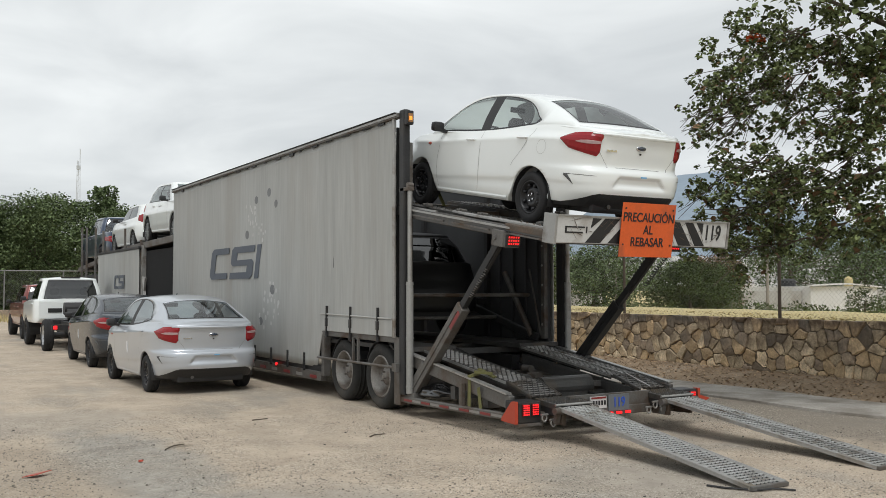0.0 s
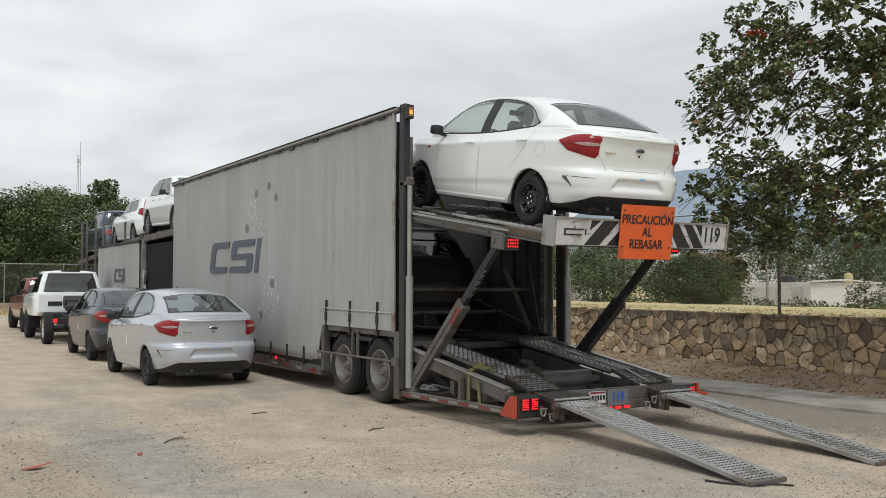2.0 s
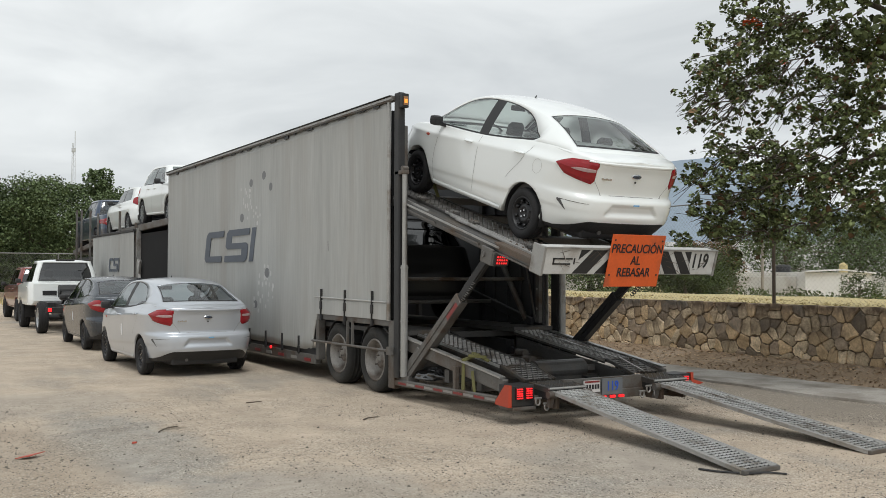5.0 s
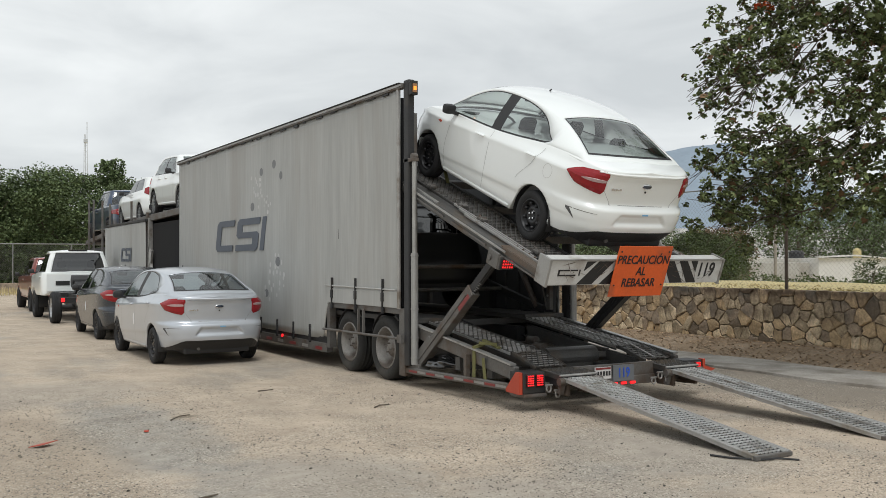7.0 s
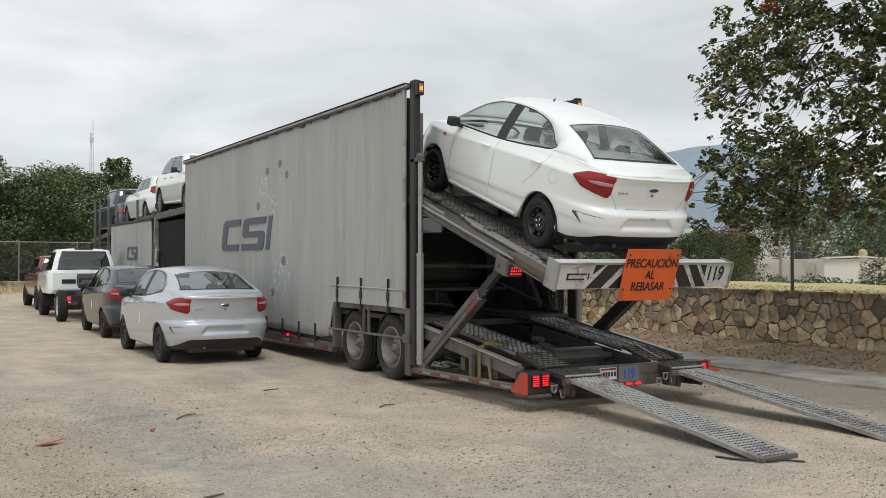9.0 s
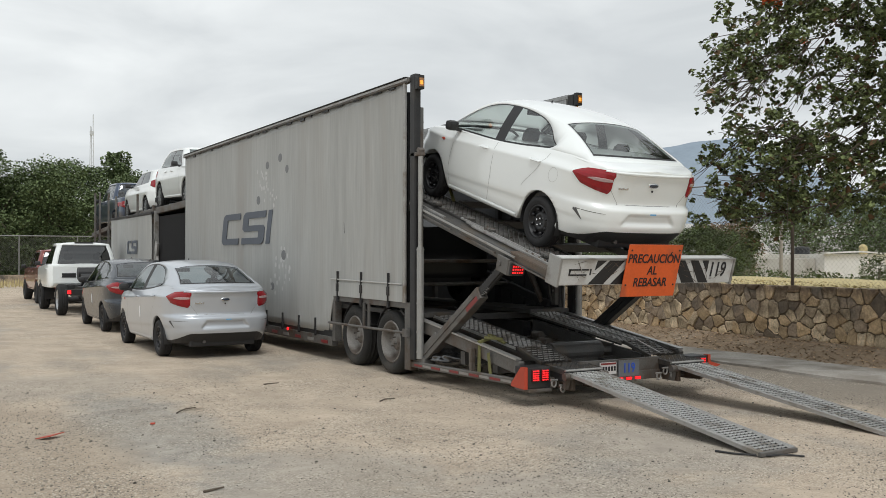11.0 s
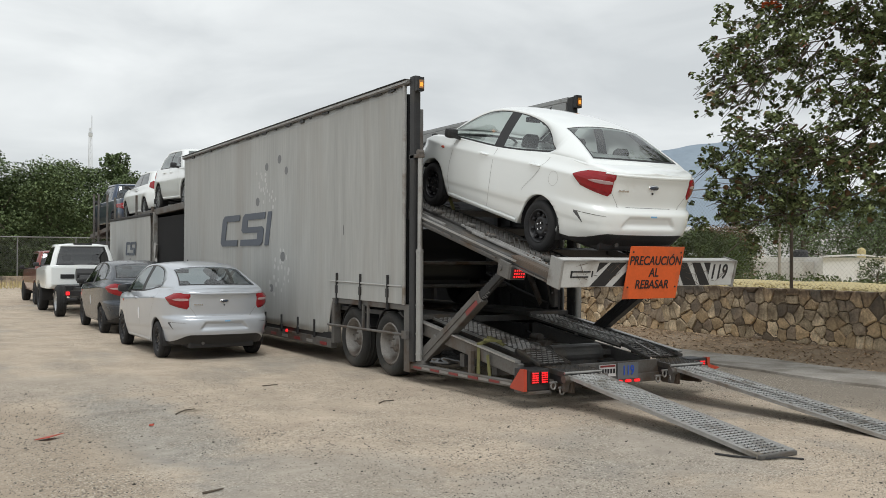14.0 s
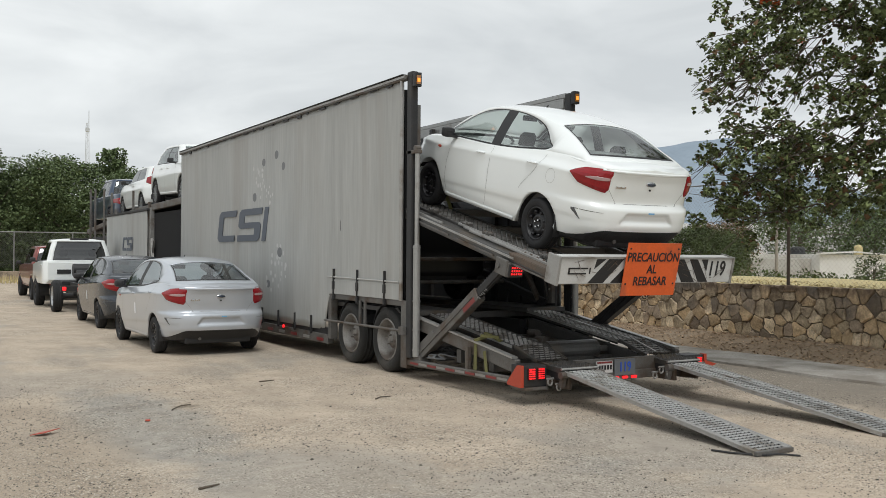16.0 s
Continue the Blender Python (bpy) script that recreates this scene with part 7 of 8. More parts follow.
# bushes and trees beyond the fence
for x, y, h, r, m, b in ((13.0, 17.0, 2.0, 1.6, M_LEAF_BUSH, 0.85), (16.0, 21.5, 2.3, 2.0, M_LEAF_BUSH, 0.75), (20.5, 22.0, 2.5, 2.3, M_LEAF_FAR, 0.55), (24.5, 20.0, 2.2, 2.0, M_LEAF_BUSH, 0.4),
                         (28.0, 22.0, 2.4, 2.2, M_LEAF_BUSH, 0.25), (18.5, 31.0, 3.4, 2.8, M_LEAF_FAR, 0.4), (25.5, 34.0, 3.6, 3.0, M_LEAF_FAR, 0.2), (33.5, 27.0, 3.2, 2.0, M_LEAF_DRY, 0.1), (10.5, 21.0, 2.2, 1.8, M_LEAF_BUSH, 0.9),
                         (54.0, 38.0, 6.4, 5.5, M_LEAF_FAR, 0.0), (62.0, 37.0, 7.0, 5.5, M_LEAF_FAR, 0.0), (70.0, 36.0, 7.0, 5.5, M_LEAF_FAR, 0.0), (42.0, 44.0, 5.4, 4.5, M_LEAF_FAR, 0.0), (31.0, 42.0, 5.0, 4.5, M_LEAF_FAR, 0.0)):
    label = {M_LEAF_BUSH.name: "scrubby olive green bush beyond the fence", M_LEAF_FAR.name: "dark green leafy tree beyond the fence", M_LEAF_DRY.name: "dry brown shrub beyond the fence"}[m.name]
    round_tree("bush" if h < 3.2 else "field_tree", label, x, y, h, r, m, 200 + k, base=b + (0.10 if h < 3 else 0), clumps=44, count=8500, size=0.060 + 0.022 * h, low=0.22)
    k += 1
for x, y, h, r in ((36.5, 19.5, 1.7, 1.2), (39.6, 19.0, 1.9, 1.2), (44.5, 17.5, 1.6, 1.3)):
    round_tree("bush", "thin bare shrub before the white house", x, y, h, r, M_LEAF_BUSH, 300 + k, base=0.05, clumps=20, count=1500, size=0.10, low=0.15)
    k += 1

# ---------------------------------------------------------------- fence, far walls, house, hill, mast
def chain_link(name, a, b, z0, z1, pitch, wire, label, parent):
    """Crossed wires between two ends, as flat strips."""
    a, b = Vector(a), Vector(b)
    d = b - a
    length = d.length
    d.normalize()
    h = z1 - z0
    verts, faces = [], []
    for slope in (1, -1):
        u = -h
        while u < length:
            s0, s1 = max(u, 0), min(u + h, length)
            if s1 > s0:
                za, zb = (z0 + (s0 - u), z0 + (s1 - u)) if slope > 0 else (z1 - (s0 - u), z1 - (s1 - u))
                p, q = a + d * s0, a + d * s1
                k = len(verts)
                for e, z in ((p, za), (q, zb)):
                    verts += [(e.x, e.y, z - wire), (e.x, e.y, z + wire)]
                faces.append((k, k + 2, k + 3, k + 1))
            u += pitch
    return tagged(raw(name, verts, faces, M_FENCE, parent, label), kind="stuff")


fence = thing("chain_link_fence", "rusty chain-link fence on top of the stone wall", "fence")
for y in (-7.7, -3.67, 0.36, 4.35, 8.4, 12.4, 16.5, 20.5, 24.6, 28.6):
    part("fence_post", rod(bmesh.new(), (6.47, y, 1.0), (6.47, y, 2.98), 0.030, seg=10), M_FENCEPOST, fence, "thin rusty steel post")
chain_link("wire_mesh", (6.47, -9, 0), (6.47, 16, 0), 1.10, 2.93, 0.085, 0.0022, "galvanised diamond wire mesh", fence)
part("fence_rail", rod(bmesh.new(), (6.47, -9, 2.94), (6.47, 29, 2.94), 0.012, seg=8), M_FENCE, fence, "thin top wire")
# yard end: low stone wall, fence, dry grass
far_fence = thing("chain_link_fence", "grey chain-link fence at the far end of the yard", "fence")
for x in [-14 + 3.0 * i for i in range(9)]:
    part("fence_post", rod(bmesh.new(), (x + 0.63, 45, 0.2), (x + 0.63, 45, 2.65), 0.035, seg=8), M_FENCE, far_fence, "grey steel post")
part("fence_rail", rod(bmesh.new(), (-14, 45, 2.63), (9, 45, 2.63), 0.03, seg=8), M_FENCE, far_fence, "grey top rail")
chain_link("wire_mesh", (-14, 45, 0), (9, 45, 0), 0.7, 2.6, 0.12, 0.003, "grey wire mesh", far_fence)
low_wall = part("wall_north", bx(-16, 6.3, 44.6, 45.0, -0.1, 0.50, bevel=0.03), M_STONE_GREY)
tagged(low_wall, "low grey stone wall at the end of the yard", "wall", kind="structure")
v, f = [], []
rng = random.Random(8)
for _ in range(5200):
    if rng.random() < 0.45:
        x, y, z = rng.uniform(-14, 4), rng.uniform(38.5, 44.4), 0
    else:
        x, y = rng.uniform(6.75, 9.5), rng.uniform(-5, 12)
        z = 1.05
    h, a = rng.uniform(0.10, 0.42) if z < 0.5 else rng.uniform(0.015, 0.05), rng.uniform(0, 3.14)
    w = 0.03
    b = len(v)
    lx, ly = rng.uniform(-0.1, 0.1), rng.uniform(-0.1, 0.1)
    v += [(x - w * math.cos(a), y - w * math.sin(a), z), (x + w * math.cos(a), y + w * math.sin(a), z), (x + lx, y + ly, z + h)]
    f.append((b, b + 1, b + 2))
tagged(raw("dry_grass", v, f, M_DRYGRASS), "straw-coloured dry grass tufts", "grass", kind="stuff")

# low scrub in the field beyond the fence
rng = random.Random(31)
spots = []
for _ in range(170):
    x, y = rng.uniform(17, 36), rng.uniform(-2, 31)
    spots.append(((x, y, ground_height(x, y) + 0.06), rng.uniform(0.25, 0.6)))
v, f = leaf_cloud(rng, spots, 15000, 0.11)
tagged(raw("scrub", v, f, M_LEAF_BUSH), "low olive scrub in the field beyond the fence", "scrub", kind="stuff")
rng = random.Random(8)

# leaf litter and grit on the verge, loose stones on the yard
v, f = [], []
for _ in range(5200):
    x, y = 4.8 + 1.5 * rng.random() ** 0.8, rng.uniform(-5.5, 9)
    z = ground_height(x, y) + 0.012
    s = rng.uniform(0.012, 0.036)
    q = Euler((rng.uniform(-0.5, 0.5), rng.uniform(-0.5, 0.5), rng.uniform(0, 6.28))).to_matrix()
    b = len(v)
    for p in ((-1, 0, 0), (0, -0.55, 0.2), (1, 0, 0), (0, 0.55, 0.2)):
        v.append(Vector((x, y, z)) + q @ Vector(p) * s)
    f.append((b, b + 1, b + 2, b + 3))
tagged(raw("leaf_litter", v, f, M_LITTER), "brown fallen leaves along the wall", "leaf litter", kind="stuff")
v, f = [], []
for k in range(90000):
    y = -7.4 + 9.0 * rng.random() ** 1.25
    x = rng.uniform(-7.0, 2.6)
    if (x + 7.0) * 0.86 - (y + 10.6) * 0.5 > 0.62 * ((x + 7.0) * 0.5 + (y + 10.6) * 0.86):
        continue
    # thick along the yard's worn edges, thin on the bare grey patches
    thick = 0.10 + 0.9 * max(0.0, noise.noise((x * 0.55, y * 0.4, 4.0)) + 0.12) + 0.5 * soft_step(-5.2, -6.0, x) + 0.45 * math.exp(-((x + 3.6) / 0.9) ** 2 - ((y + 3.4) / 1.1) ** 2)
    thick *= 1 - 0.8 * math.exp(-((x + 4.95) / 0.5) ** 2 - ((y + 1.8) / 1.8) ** 2)
    if rng.random() > thick:
        continue
    s = rng.uniform(0.0035, 0.0082) * (2.0 if rng.random() < 0.03 else 1)
    z = ground_height(x, y)
    b = len(v)
    a = rng.uniform(0, 6.28)
    for q in range(5):
        w, r = a + 1.2566 * q, s * rng.uniform(0.75, 1.25)
        v += [(x + r * math.cos(w), y + r * math.sin(w), z - 0.002), (x + 0.62 * r * math.cos(w), y + 0.62 * r * math.sin(w), z + s * rng.uniform(0.45, 0.75))]
    for q in range(5):
        c0, c1 = b + 2 * q, b + 2 * ((q + 1) % 5)
        f.append((c0, c1, c1 + 1, c0 + 1))
    f.append(tuple(b + 2 * q + 1 for q in range(5)))
tagged(raw("gravel", v, f, M_GRAVEL), "scattered small stones and grit", "gravel", kind="stuff")

# white house with a tank, grey yard wall, poles
house = thing("house", "low white flat-roofed house beyond the field", "house")
bm = bx(44.6, 51.6, 29, 34, -0.2, 1.72, bevel=0.02)
part("wall", bm, M_HOUSE, house, "white rendered wall")
bm = bmesh.new()
bar(bm, (44.4, 28.9, 1.78), (48.2, 28.9, 1.90), 0.3, 0.09)
bar(bm, (48.2, 28.9, 1.90), (51.8, 28.9, 1.68), 0.3, 0.09)
part("roof", bm, M_HOUSE, house, "pale roof edge")
part("annex", bx(51.7, 60, 29.4, 33, -0.2, 1.50), M_GREYWALL, house, "grey annex")
tank = part("water_tank", lathe(bmesh.new(), [(0.01, 0.0), (0.28, 0.0), (0.28, 0.50), (0.24, 0.58), (0.10, 0.68), (0.01, 0.70)], 18), M_CAP, None)
tank.matrix_basis = pose(50.2, 30.2, 1.72, 0, -90, 0)
tagged(tank, "cream plastic water tank on the roof", "tank")
tank2 = part("water_tank", lathe(bmesh.new(), [(0.01, 0.0), (0.5, 0.0), (0.5, 0.4), (0.4, 0.5), (0.01, 0.55)], 18), M_BLACKPL, None)
tank2.matrix_basis = pose(46.8, 32.5, 1.72, 0, -90, 0)
tagged(tank2, "black plastic water tank on the roof", "tank")
yard_wall = part("block_wall", bx(36.0, 44.5, 29.6, 29.9, -0.2, 1.45, bevel=0.02), M_GREYWALL)
tagged(yard_wall, "grey concrete block wall beside the house", "wall")
yard_wall = part("block_wall", bx(12.0, 31.0, 33.6, 33.9, -0.2, 1.35, bevel=0.02), M_GREYWALL)
tagged(yard_wall, "weathered grey block wall in the field", "wall")
for x, y, h in ((35.7, 25.0, 3.7), (13.2, 25, 3.0), (21.5, 23, 3.1), (37.8, 40, 3.2), (62, 28, 2.6)):
    pole = part("utility_pole", rod(bmesh.new(), (x, y, -0.2), (x, y, h), 0.10, 0.075, seg=10), M_WOODPOLE)
    tagged(pole, "pale weathered pole in the field", "pole")

mast = thing("radio_mast", "slender lattice mast far off, haze put into its pale colour", "mast")
bm = bmesh.new()
for dx, dy in ((-0.5, 0), (0.5, 0), (0, 0.6)):
    rod(bm, (20.0 + dx, 150 + dy, 0), (20.0 + dx * 0.4, 150 + dy * 0.4, 22.6), 0.05, seg=5)
for z in range(1, 22):
    a = 0.5 - 0.3 * z / 24
    bar(bm, (20 - a, 150, z), (20 + a, 150, z + 1), 0.03, 0.03)
part("lattice", bm, M_MAST, mast, "thin steel lattice")
bm = rod(bmesh.new(), (20.2, 150, 21.0), (20.2, 150, 24.6), 0.06, seg=6)
box(bm, 19.7, 20.3, 149.8, 150.2, 21.2, 21.8)
part("antenna", bm, M_MAST, mast, "thin aerial")


def hill():
    verts, faces = [], []
    n, rows = 90, 8
    for i in range(n + 1):
        az = radians(30 + 50 * i / n)
        f = i / n
        crest = 52 + 76 * math.exp(-((f - 0.32) / 0.15) ** 2) + 9 * noise.noise((f * 9, 0, 0)) + 3 * noise.noise((f * 30, 2, 0))
        for j in range(rows + 1):
            t = j / rows
            dist = 760 + 260 * t
            z = crest * math.sin(t * math.pi / 2) + (6 * noise.noise((f * 22, t * 3, 5)) if 0 < j < rows else 0)
            verts.append((-7 + dist * math.sin(az), -10.6 + dist * math.cos(az), z - 4))
    for i in range(n):
        for j in range(rows):
            q = i * (rows + 1) + j
            faces.append((q, q + 1, q + rows + 2, q + rows + 1))
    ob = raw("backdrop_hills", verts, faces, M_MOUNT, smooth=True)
    tagged(ob, "hills beyond the town, blue-grey from haze in the colour", "hill", kind="structure")
    v, f = [], []
    rng = random.Random(21)
    for _ in range(1100):
        az = radians(rng.uniform(36, 62))
        dist = rng.uniform(560, 800)
        t = max(0, (dist - 560) / 240)
        x, y, z = -7 + dist * math.sin(az), -10.6 + dist * math.cos(az), -1 + 28 * t * rng.uniform(0.8, 1.0)
        w, h = rng.uniform(2, 5), rng.uniform(2, 4.5)
        b = len(v)
        for dx in (-w, w):
            for dy in (-w, w):
                for dz in (-3, h):
                    v.append((x + dx, y + dy, z + dz))
        f += [tuple(b + q for q in face) for face in ((0, 1, 3, 2), (4, 6, 7, 5), (0, 4, 5, 1), (2, 3, 7, 6), (1, 5, 7, 3))]
    tagged(raw("far_town", v, f, M_TOWN), "pale houses of a town on the far slope", "houses", kind="stuff")


hill()


# ---------------------------------------------------------------- the stones of the wall, each one a piece
def clip_poly(poly, p, q):
    """Keeps the side of the poly nearer to p than to q."""
    mid, nrm = (p + q) / 2, q - p
    out = []
    for a, b in zip(poly, poly[1:] + poly[:1]):
        da, db = (a - mid).dot(nrm), (b - mid).dot(nrm)
        if da <= 0:
            out.append(a)
        if (da < 0) != (db < 0):
            out.append(a + (b - a) * (da / (da - db)))
    return out


def wall_stones():
    rng = random.Random(5)
    seeds = []
    tries = 0
    while len(seeds) < 296 and tries < 20000:
        tries += 1
        p = Vector((rng.uniform(-3.6, 7.4), rng.uniform(-0.04, 1.09)))
        stretch, keep = rng.choice((0.75, 1.0, 1.3)), rng.choice((0.11, 0.15, 0.20, 0.25))
        if all(math.hypot((p.x - q.x) * stretch, p.y - q.y) > keep for q in seeds):
            seeds.append(p)
    for p in seeds:
        near = sorted(seeds, key=lambda s: (s - p).length)[1:16]
        poly = [Vector((p.x + a, b)) for a, b in ((-0.3, -0.08), (0.3, -0.08), (0.3, WALL_TOP - 0.01), (-0.3, WALL_TOP - 0.01))]
        for q in near:
            poly = clip_poly(poly, p, q)
        if len(poly) < 3:
            continue
        c = sum(poly, Vector((0, 0))) / len(poly)
        gap = rng.uniform(0.002, 0.016)
        ring = [c + (v - c) * (1 - gap / max((v - c).length, 0.03)) for v in poly]
        ring2 = []
        for a, b in zip(ring, ring[1:] + ring[:1]):       # soften the corners
            ring2 += [a.lerp(b, 0.12), a.lerp(b, 0.5) + (c - a.lerp(b, 0.5)) * rng.uniform(-0.10, 0.20), a.lerp(b, 0.88)]
        front = WALL_X - rng.uniform(-0.018, 0.022)
        n = len(ring2)
        vs = [(WALL_X + 0.07, v.x - p.x, v.y) for v in ring2]
        vs += [(front + rng.uniform(0.004, 0.016), v.x - p.x + rng.uniform(-0.004, 0.004), v.y + rng.uniform(-0.004, 0.004)) for v in ring2]
        inner = [c + (v - c) * rng.uniform(0.84, 0.95) for v in ring2]
        tx, ty = rng.uniform(-0.12, 0.12), rng.uniform(-0.12, 0.12)
        vs += [(front + tx * (v.x - c.x) + ty * (v.y - c.y) + rng.uniform(-0.005, 0.005), v.x - p.x, v.y) for v in inner]
        vs.append((front - 0.006, c.x - p.x, c.y))
        fs = []
        for k in range(n):
            k2 = (k + 1) % n
            fs += [(k, k2, n + k2, n + k), (n + k, n + k2, 2 * n + k2, 2 * n + k), (2 * n + k, 2 * n + k2, 3 * n)]
        ob = raw("stone", vs, fs, rng.choice((M_STONE, M_STONE, M_STONE_OCHRE, M_STONE_GREY)), wall_ob)
        ob.location = (0, p.x, 0)


wall_stones()

# ---------------------------------------------------------------- vehicles in place
deck_car = make_vehicle("saloon_car", "white compact saloon car on the tilting upper deck", "car", SEDAN, M_WHITE, pose(0, 0, 0))
silver = make_vehicle("saloon_car", "silver compact saloon car parked beside the trailer", "car", SEDAN, M_SILVER, pose(-2.62, 4.41, 0, 0, 0, 0.6), group="saloon cars in a row")
grey = make_vehicle("saloon_car", "dark grey compact saloon car parked behind a work truck", "car", SEDAN, M_GREY, pose(-2.51, 9.76, 0, 0, 0, -0.9), group="saloon cars in a row")

for car in (silver, grey):
    shell_patch("door_film", SEDAN, [("s", 1.09), ("s", 1.115), ("s", 1.14)], [0.56] * 3, [0.74, 0.745, 0.74], M_WRAP, car, off=0.006, rows=2, label="strip of white protective film", mirror=True)

# ---------------------------------------------------------------- the towing unit with its upper load
lead = thing("transporter_tractor", "front half of the car transporter with cars on its upper deck", "lorry")
curtain("side_curtain", 14.25, 19.6, 0.9, 2.66, -SIDE, -1, lead)
part("top_rail", bx(-SIDE - 0.03, -SIDE + 0.06, 14.2, 19.7, 2.665, 2.73, bevel=0.01), M_STEEL_DARK, lead, "dark top rail")
logo(-17.2, 1.62, 1.35, 0.38, lead)
for s in (-1, 1):
    bm = bmesh.new()
    bar(bm, (s * 1.15, 11.3, 2.80), (s * 1.15, 16.4, 2.72), 0.12, 0.16, bevel=0.01)
    bar(bm, (s * 1.15, 16.4, 2.72), (s * 1.15, 23.6, 2.28), 0.12, 0.14, bevel=0.01)
    part("upper_rail", bm, M_STEEL, lead, "grey upper deck rail")
    bm = bmesh.new()
    bar(bm, (s * 0.75, 11.4, 2.78), (s * 0.75, 16.4, 2.66), 0.6, 0.05)
    bar(bm, (s * 0.75, 16.4, 2.66), (s * 0.75, 23.6, 2.24), 0.6, 0.05)
    part("upper_track", bm, M_STEEL_DARK, lead, "dark upper deck track")
    for y, z in ((22.75, 3.7), (21.9, 3.65), (20.4, 3.55), (19.2, 3.4), (16.2, 3.3), (14.3, 2.9)):
        part("deck_post", bx(s * 1.24 - 0.028, s * 1.24 + 0.028, y - 0.028, y + 0.028, 0.6, z, bevel=0.006), M_STEEL, lead, "grey steel deck post")
# plain near-black box fills the gap with painted shade
bm = bmesh.new()
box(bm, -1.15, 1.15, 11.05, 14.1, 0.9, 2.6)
part("gooseneck_box", bm, M_CURTAIN_IN, lead, "near-black box standing in for the shaded gap between the bodies")
bm = bmesh.new()
bar(bm, (-1.22, 13.9, 1.3), (-1.22, 14.15, 2.0), 0.06, 0.06)
bar(bm, (-1.22, 14.1, 1.3), (-1.22, 13.85, 1.9), 0.05, 0.05)
box(bm, -1.25, -1.15, 14.1, 14.22, 0.6, 2.75)
part("ladder_bracket", bm, M_STEEL_LIGHT, lead, "bright folded bracket")
bm = bmesh.new()
box(bm, -1.2, 1.2, 14.3, 19.5, 0.7, 2.5)
box(bm, -1.1, 1.1, 20.8, 23.4, 0.7, 2.1, bevel=0.1)
part("cab", bm, M_STEEL_DARK, lead, "dark lorry cab under the deck")
bm = bmesh.new()
box(bm, -0.5, 0.5, 10.5, 23.0, 0.5, 0.8)
part("chassis", bm, M_STEEL_DARK, lead, "dark chassis")
BUS2 = dict(tyre_r=0.50, tyre_w=0.30)
for y in (15.2, 16.4, 22.3):
    for x in (-1.05, 1.05):
        wheel(lead, BUS2, x, y, M_RIM_DUSTY, M_TYRE_DUSTY)

make_vehicle("sport_utility_car", "white sport utility car facing backwards on the upper deck", "car", SUV, M_WHITE, pose(-0.05, 14.95, 2.82, -1.5, 0, 180), alloy=True, rear_style="suv")
make_vehicle("hatchback_car", "white hatchback with dark roof on the upper deck", "car", HATCH, M_WHITE, pose(-0.05, 16.9, 2.66), alloy=True, rear_style="suv", pane=M_GLASS_DARK)
make_vehicle("pickup_truck", "dark blue pickup truck on the upper deck", "pickup", PICKUP, M_BLUE, pose(0, 21.3, 2.28), pane=M_GLASS)
make_vehicle("saloon_car", "black car on the lower deck in the dark of the box", "car", SUV, M_DARKCAR, pose(0, 2.1, 0.87), rear_style="none", pane=M_GLASS_BLACK)

# white chassis-cab truck
work = make_vehicle("work_truck", "white chassis-cab work truck with a bare rear frame", "truck", TRUCK_CAB, M_WHITE, pose(-2.42, 15.75, 0), pane=M_GLASS_BLACK, rear_style="none")
bm = bmesh.new()
for s in (-1, 1):
    box(bm, s * 0.42 - 0.04, s * 0.42 + 0.04, -1.1, 1.9, 0.58, 0.76)
rod(bm, (-0.85, 0, 0.42), (0.85, 0, 0.42), 0.07)
for y in (-1.05, 0.6):
    box(bm, -0.42, 0.42, y - 0.05, y + 0.05, 0.60, 0.74)
box(bm, -0.45, 0.6, -0.9, 1.4, 0.45, 0.70, bevel=0.03)
part("ladder_frame", bm, M_STEEL_DARK, work, "black ladder frame")
for s in (-1, 1):
    w = wheel(work, dict(tyre_r=0.41, tyre_w=0.24), s * 0.86, 0.0, M_ALLOY, M_TYRE)
bm = bmesh.new()
rod(bm, (-0.32, 0.9, 1.08), (0.95, 0.9, 1.08), 0.17, seg=20)
rod(bm, (-0.30, 0.45, 0.93), (0.9, 0.45, 0.93), 0.15, seg=16)
box(bm, -0.25, 0.9, 0.2, 0.8, 0.72, 0.92, bevel=0.06)
part("tank_bundle", bm, M_BLACKPL, work, "black tank and bundle on the frame")
part("lamp_bracket", bx(-0.92, 0.92, -1.11, -1.05, 0.57, 0.71, bevel=0.01), M_STEEL_DARK, work, "black rear lamp bar")
part("tail_lamp", bx(-0.88, -0.79, -1.15, -1.11, 0.60, 0.69, bevel=0.01), M_REDGLOW, work, "lit red tail lamp")
part("cab_grille", bx(-0.62, -0.25, 1.65, 1.664, 0.96, 1.08), M_BLACKPL, work, "black cab vent")
part("roof_lamp", bx(-0.25, 0.25, 1.86, 1.96, 1.925, 1.965, bevel=0.01), M_STEEL_DARK, work, "dark high brake lamp")
part("cab_back", bx(-0.86, 0.86, 1.665, 1.69, 0.79, 1.28, bevel=0.01), M_WHITE, work, "white cab back panel")

red = make_vehicle("pickup_truck", "dark red crew-cab pickup truck parked ahead", "pickup", PICKUP, M_RED, pose(-2.20, 22.6, 0), pane=M_GLASS_DARK, rear_style="none")

# small things on the ground
def twig(points, r, label, material=M_BARK):
    ob = part("twig", limb(bmesh.new(), [Vector(p) for p in points], r, r * 0.6, 6), material)
    tagged(ob, label, "twig")


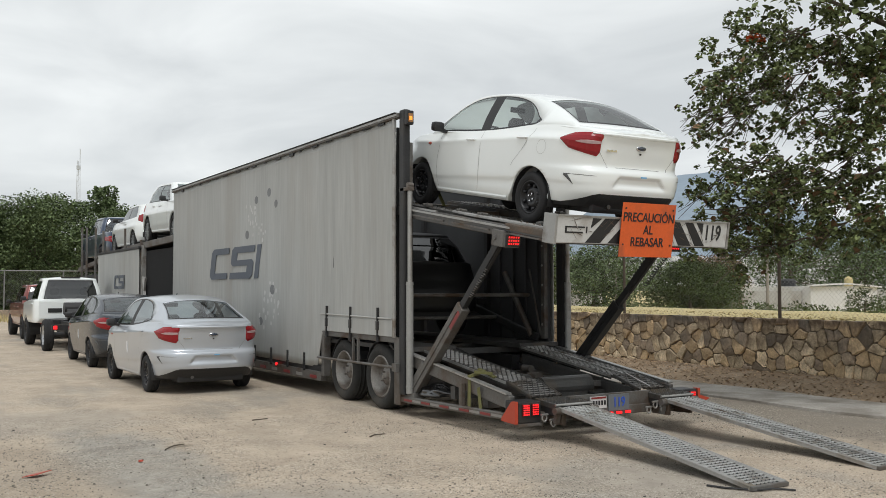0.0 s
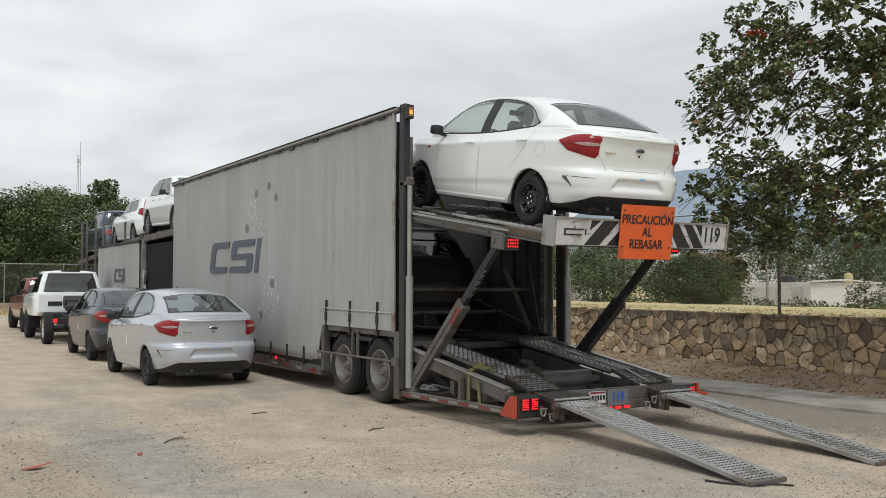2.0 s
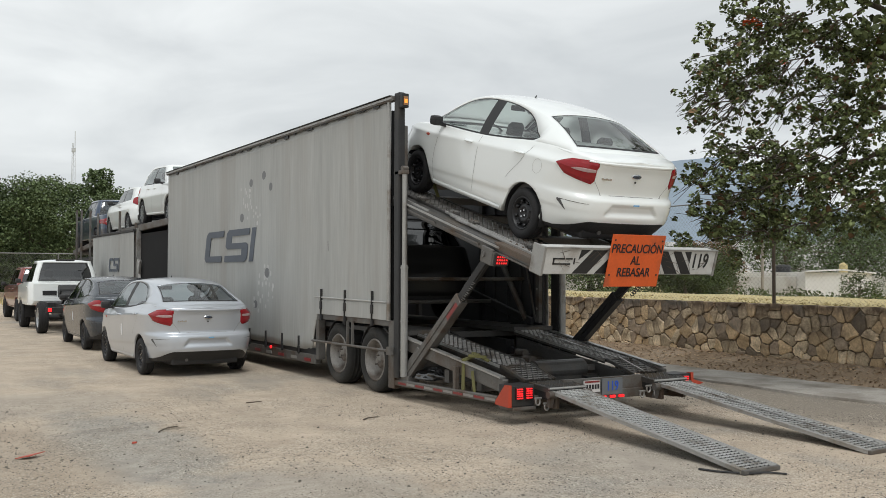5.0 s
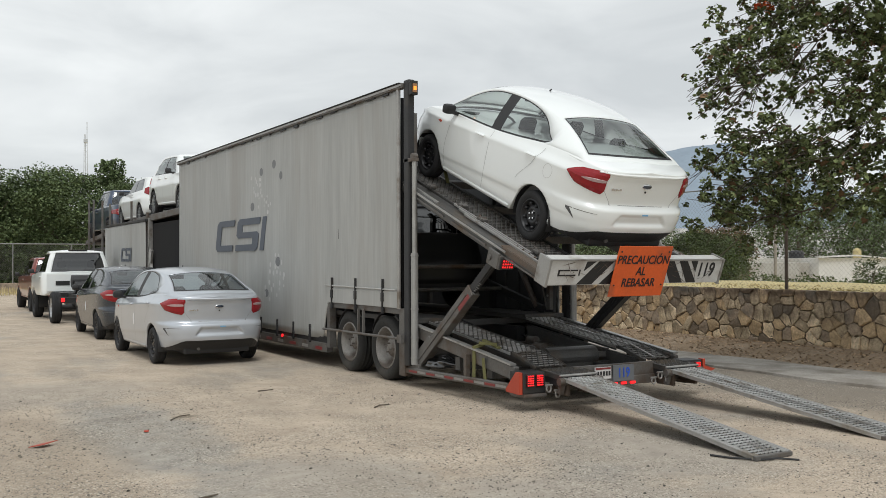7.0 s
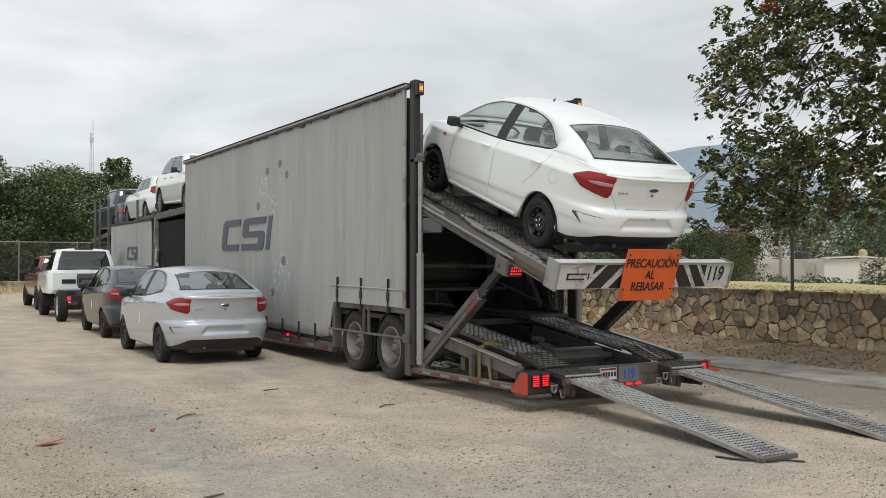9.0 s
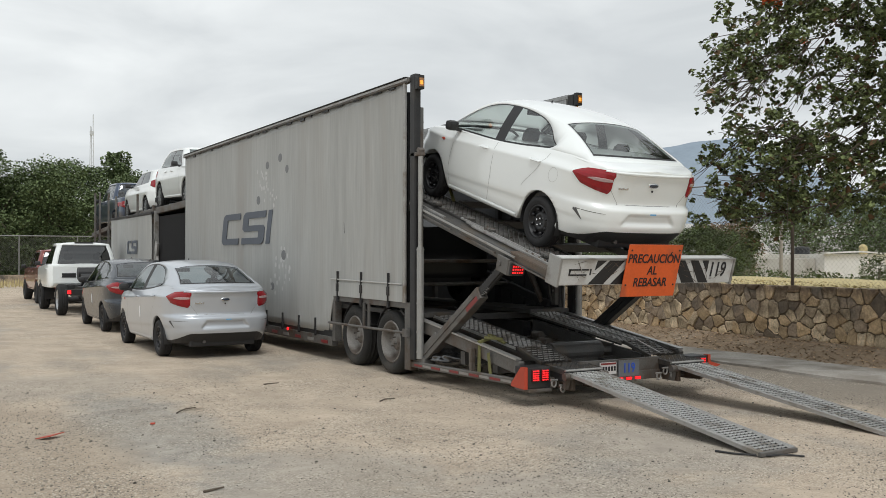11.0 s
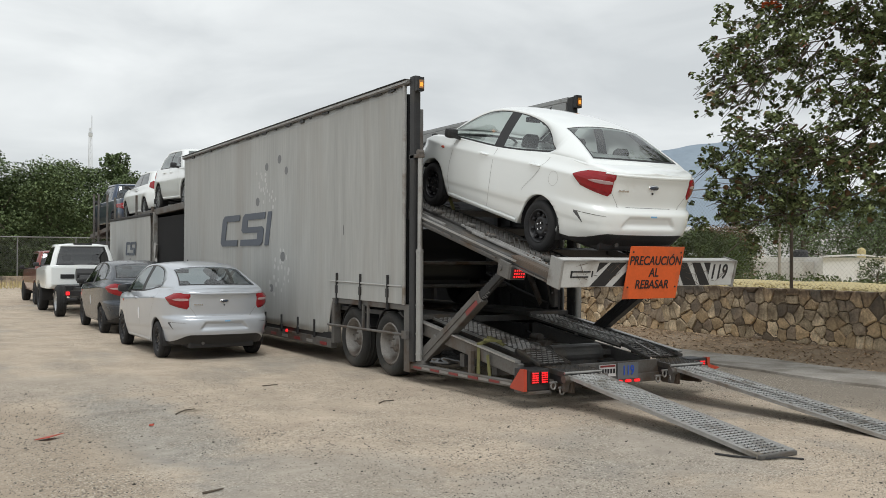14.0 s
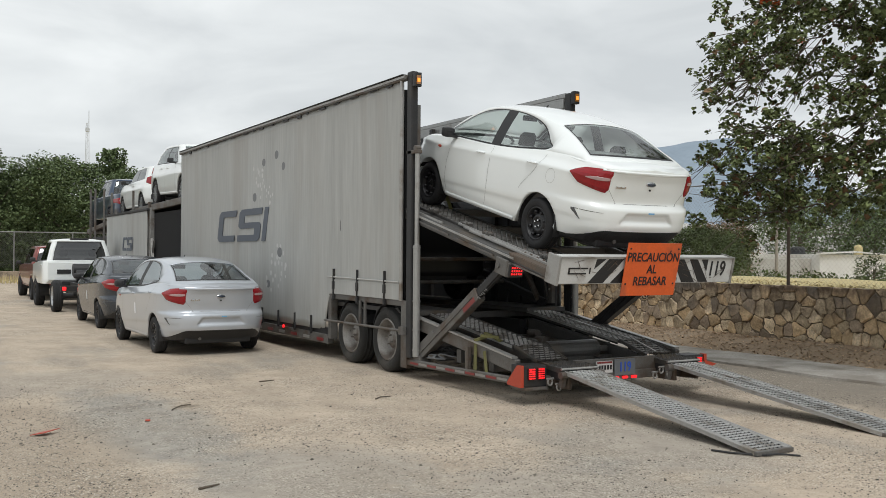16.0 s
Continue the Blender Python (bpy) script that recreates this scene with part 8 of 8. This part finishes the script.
twig([(-4.55, -1.15, 0.012), (-4.42, -0.98, 0.016), (-4.30, -0.92, 0.012)], 0.008, "thin dry twig on the dirt")
twig([(-2.45, -1.5, 0.012), (-2.36, -1.44, 0.02), (-2.22, -1.40, 0.012)], 0.009, "thin dry twig on the dirt")
twig([(-3.1, 0.4, 0.012), (-2.9, 0.42, 0.015)], 0.008, "thin dry twig on the dirt")
twig([(-5.2, -4.4, 0.012), (-5.05, -4.36, 0.016)], 0.010, "thin dark twig on the dirt")
leaf = raw("fallen_leaf", [(-5.95, -1.88, 0.01), (-5.84, -1.93, 0.03), (-5.70, -1.80, 0.035), (-5.85, -1.80, 0.015)], [(0, 1, 2, 3)], M_ORANGERED)
tagged(leaf, "curled red-brown leaf on the dirt", "leaf")
leaf.modifiers.new("thickness", "SOLIDIFY").thickness = 0.006
chip = part("plastic_cap", lathe(bmesh.new(), [(0.0, 0.012), (0.022, 0.012), (0.025, 0.0), (0.0, 0.0)], 12), M_ORANGERED)
chip.matrix_basis = pose(-4.90, -1.63, 0.004, 0, -90, 0)
tagged(chip, "small red plastic cap on the dirt", "cap")
hose = part("hose", limb(bmesh.new(), [Vector(p) for p in ((-1.22, -5.16, 0.010), (-1.17, -5.30, 0.010), (-1.09, -5.42, 0.012), (-0.99, -5.52, 0.012), (-0.88, -5.53, 0.012), (-0.82, -5.57, 0.010), (-0.76, -5.66, 0.010))], 0.009, 0.008, 8), M_BLACKPL)
tagged(hose, "black rubber hose under the ramp foot", "hose")
bm = bmesh.new()
bmesh.ops.create_icosphere(bm, subdivisions=4, radius=1.0)
for p in bm.verts:
    k = 1 + 0.20 * noise.noise(p.co * 2.3) + 0.08 * noise.noise(p.co * 6.0)
    p.co = Vector((-0.99 + 0.22 * p.co.x * k, -0.52 + 0.38 * p.co.y * k, max(0.235, 0.315 + 0.115 * p.co.z * k)))
bag = part("tool_bag", bm, M_BAG, smooth=True)
tagged(bag, "shiny black bag lying on the tail frame", "bag")


def motions():
    """The deck sinks and tilts with its car; both lift arms follow it."""
    rows = [(t, pose(0, y, z, p, 0, 0)) for t, y, z, p in DECK_ROWS]
    walk(deck_car, rows)
    walk(deck, rows)
    for s, (outer, inner) in arms.items():
        fy, fz = ARM_FOOT[s]
        lower, upper = [], []
        for t, m in rows:
            head = m @ Vector((0, -0.10, -0.17))
            a = math.degrees(math.atan2(head.z - fz, head.y - fy))
            lower.append((t, pose(s * 1.19, fy, fz, a, 0, 0)))
            upper.append((t, pose(s * 1.19, head.y, head.z, a, 0, 0)))
        walk(outer, lower)
        walk(inner, upper)


motions()
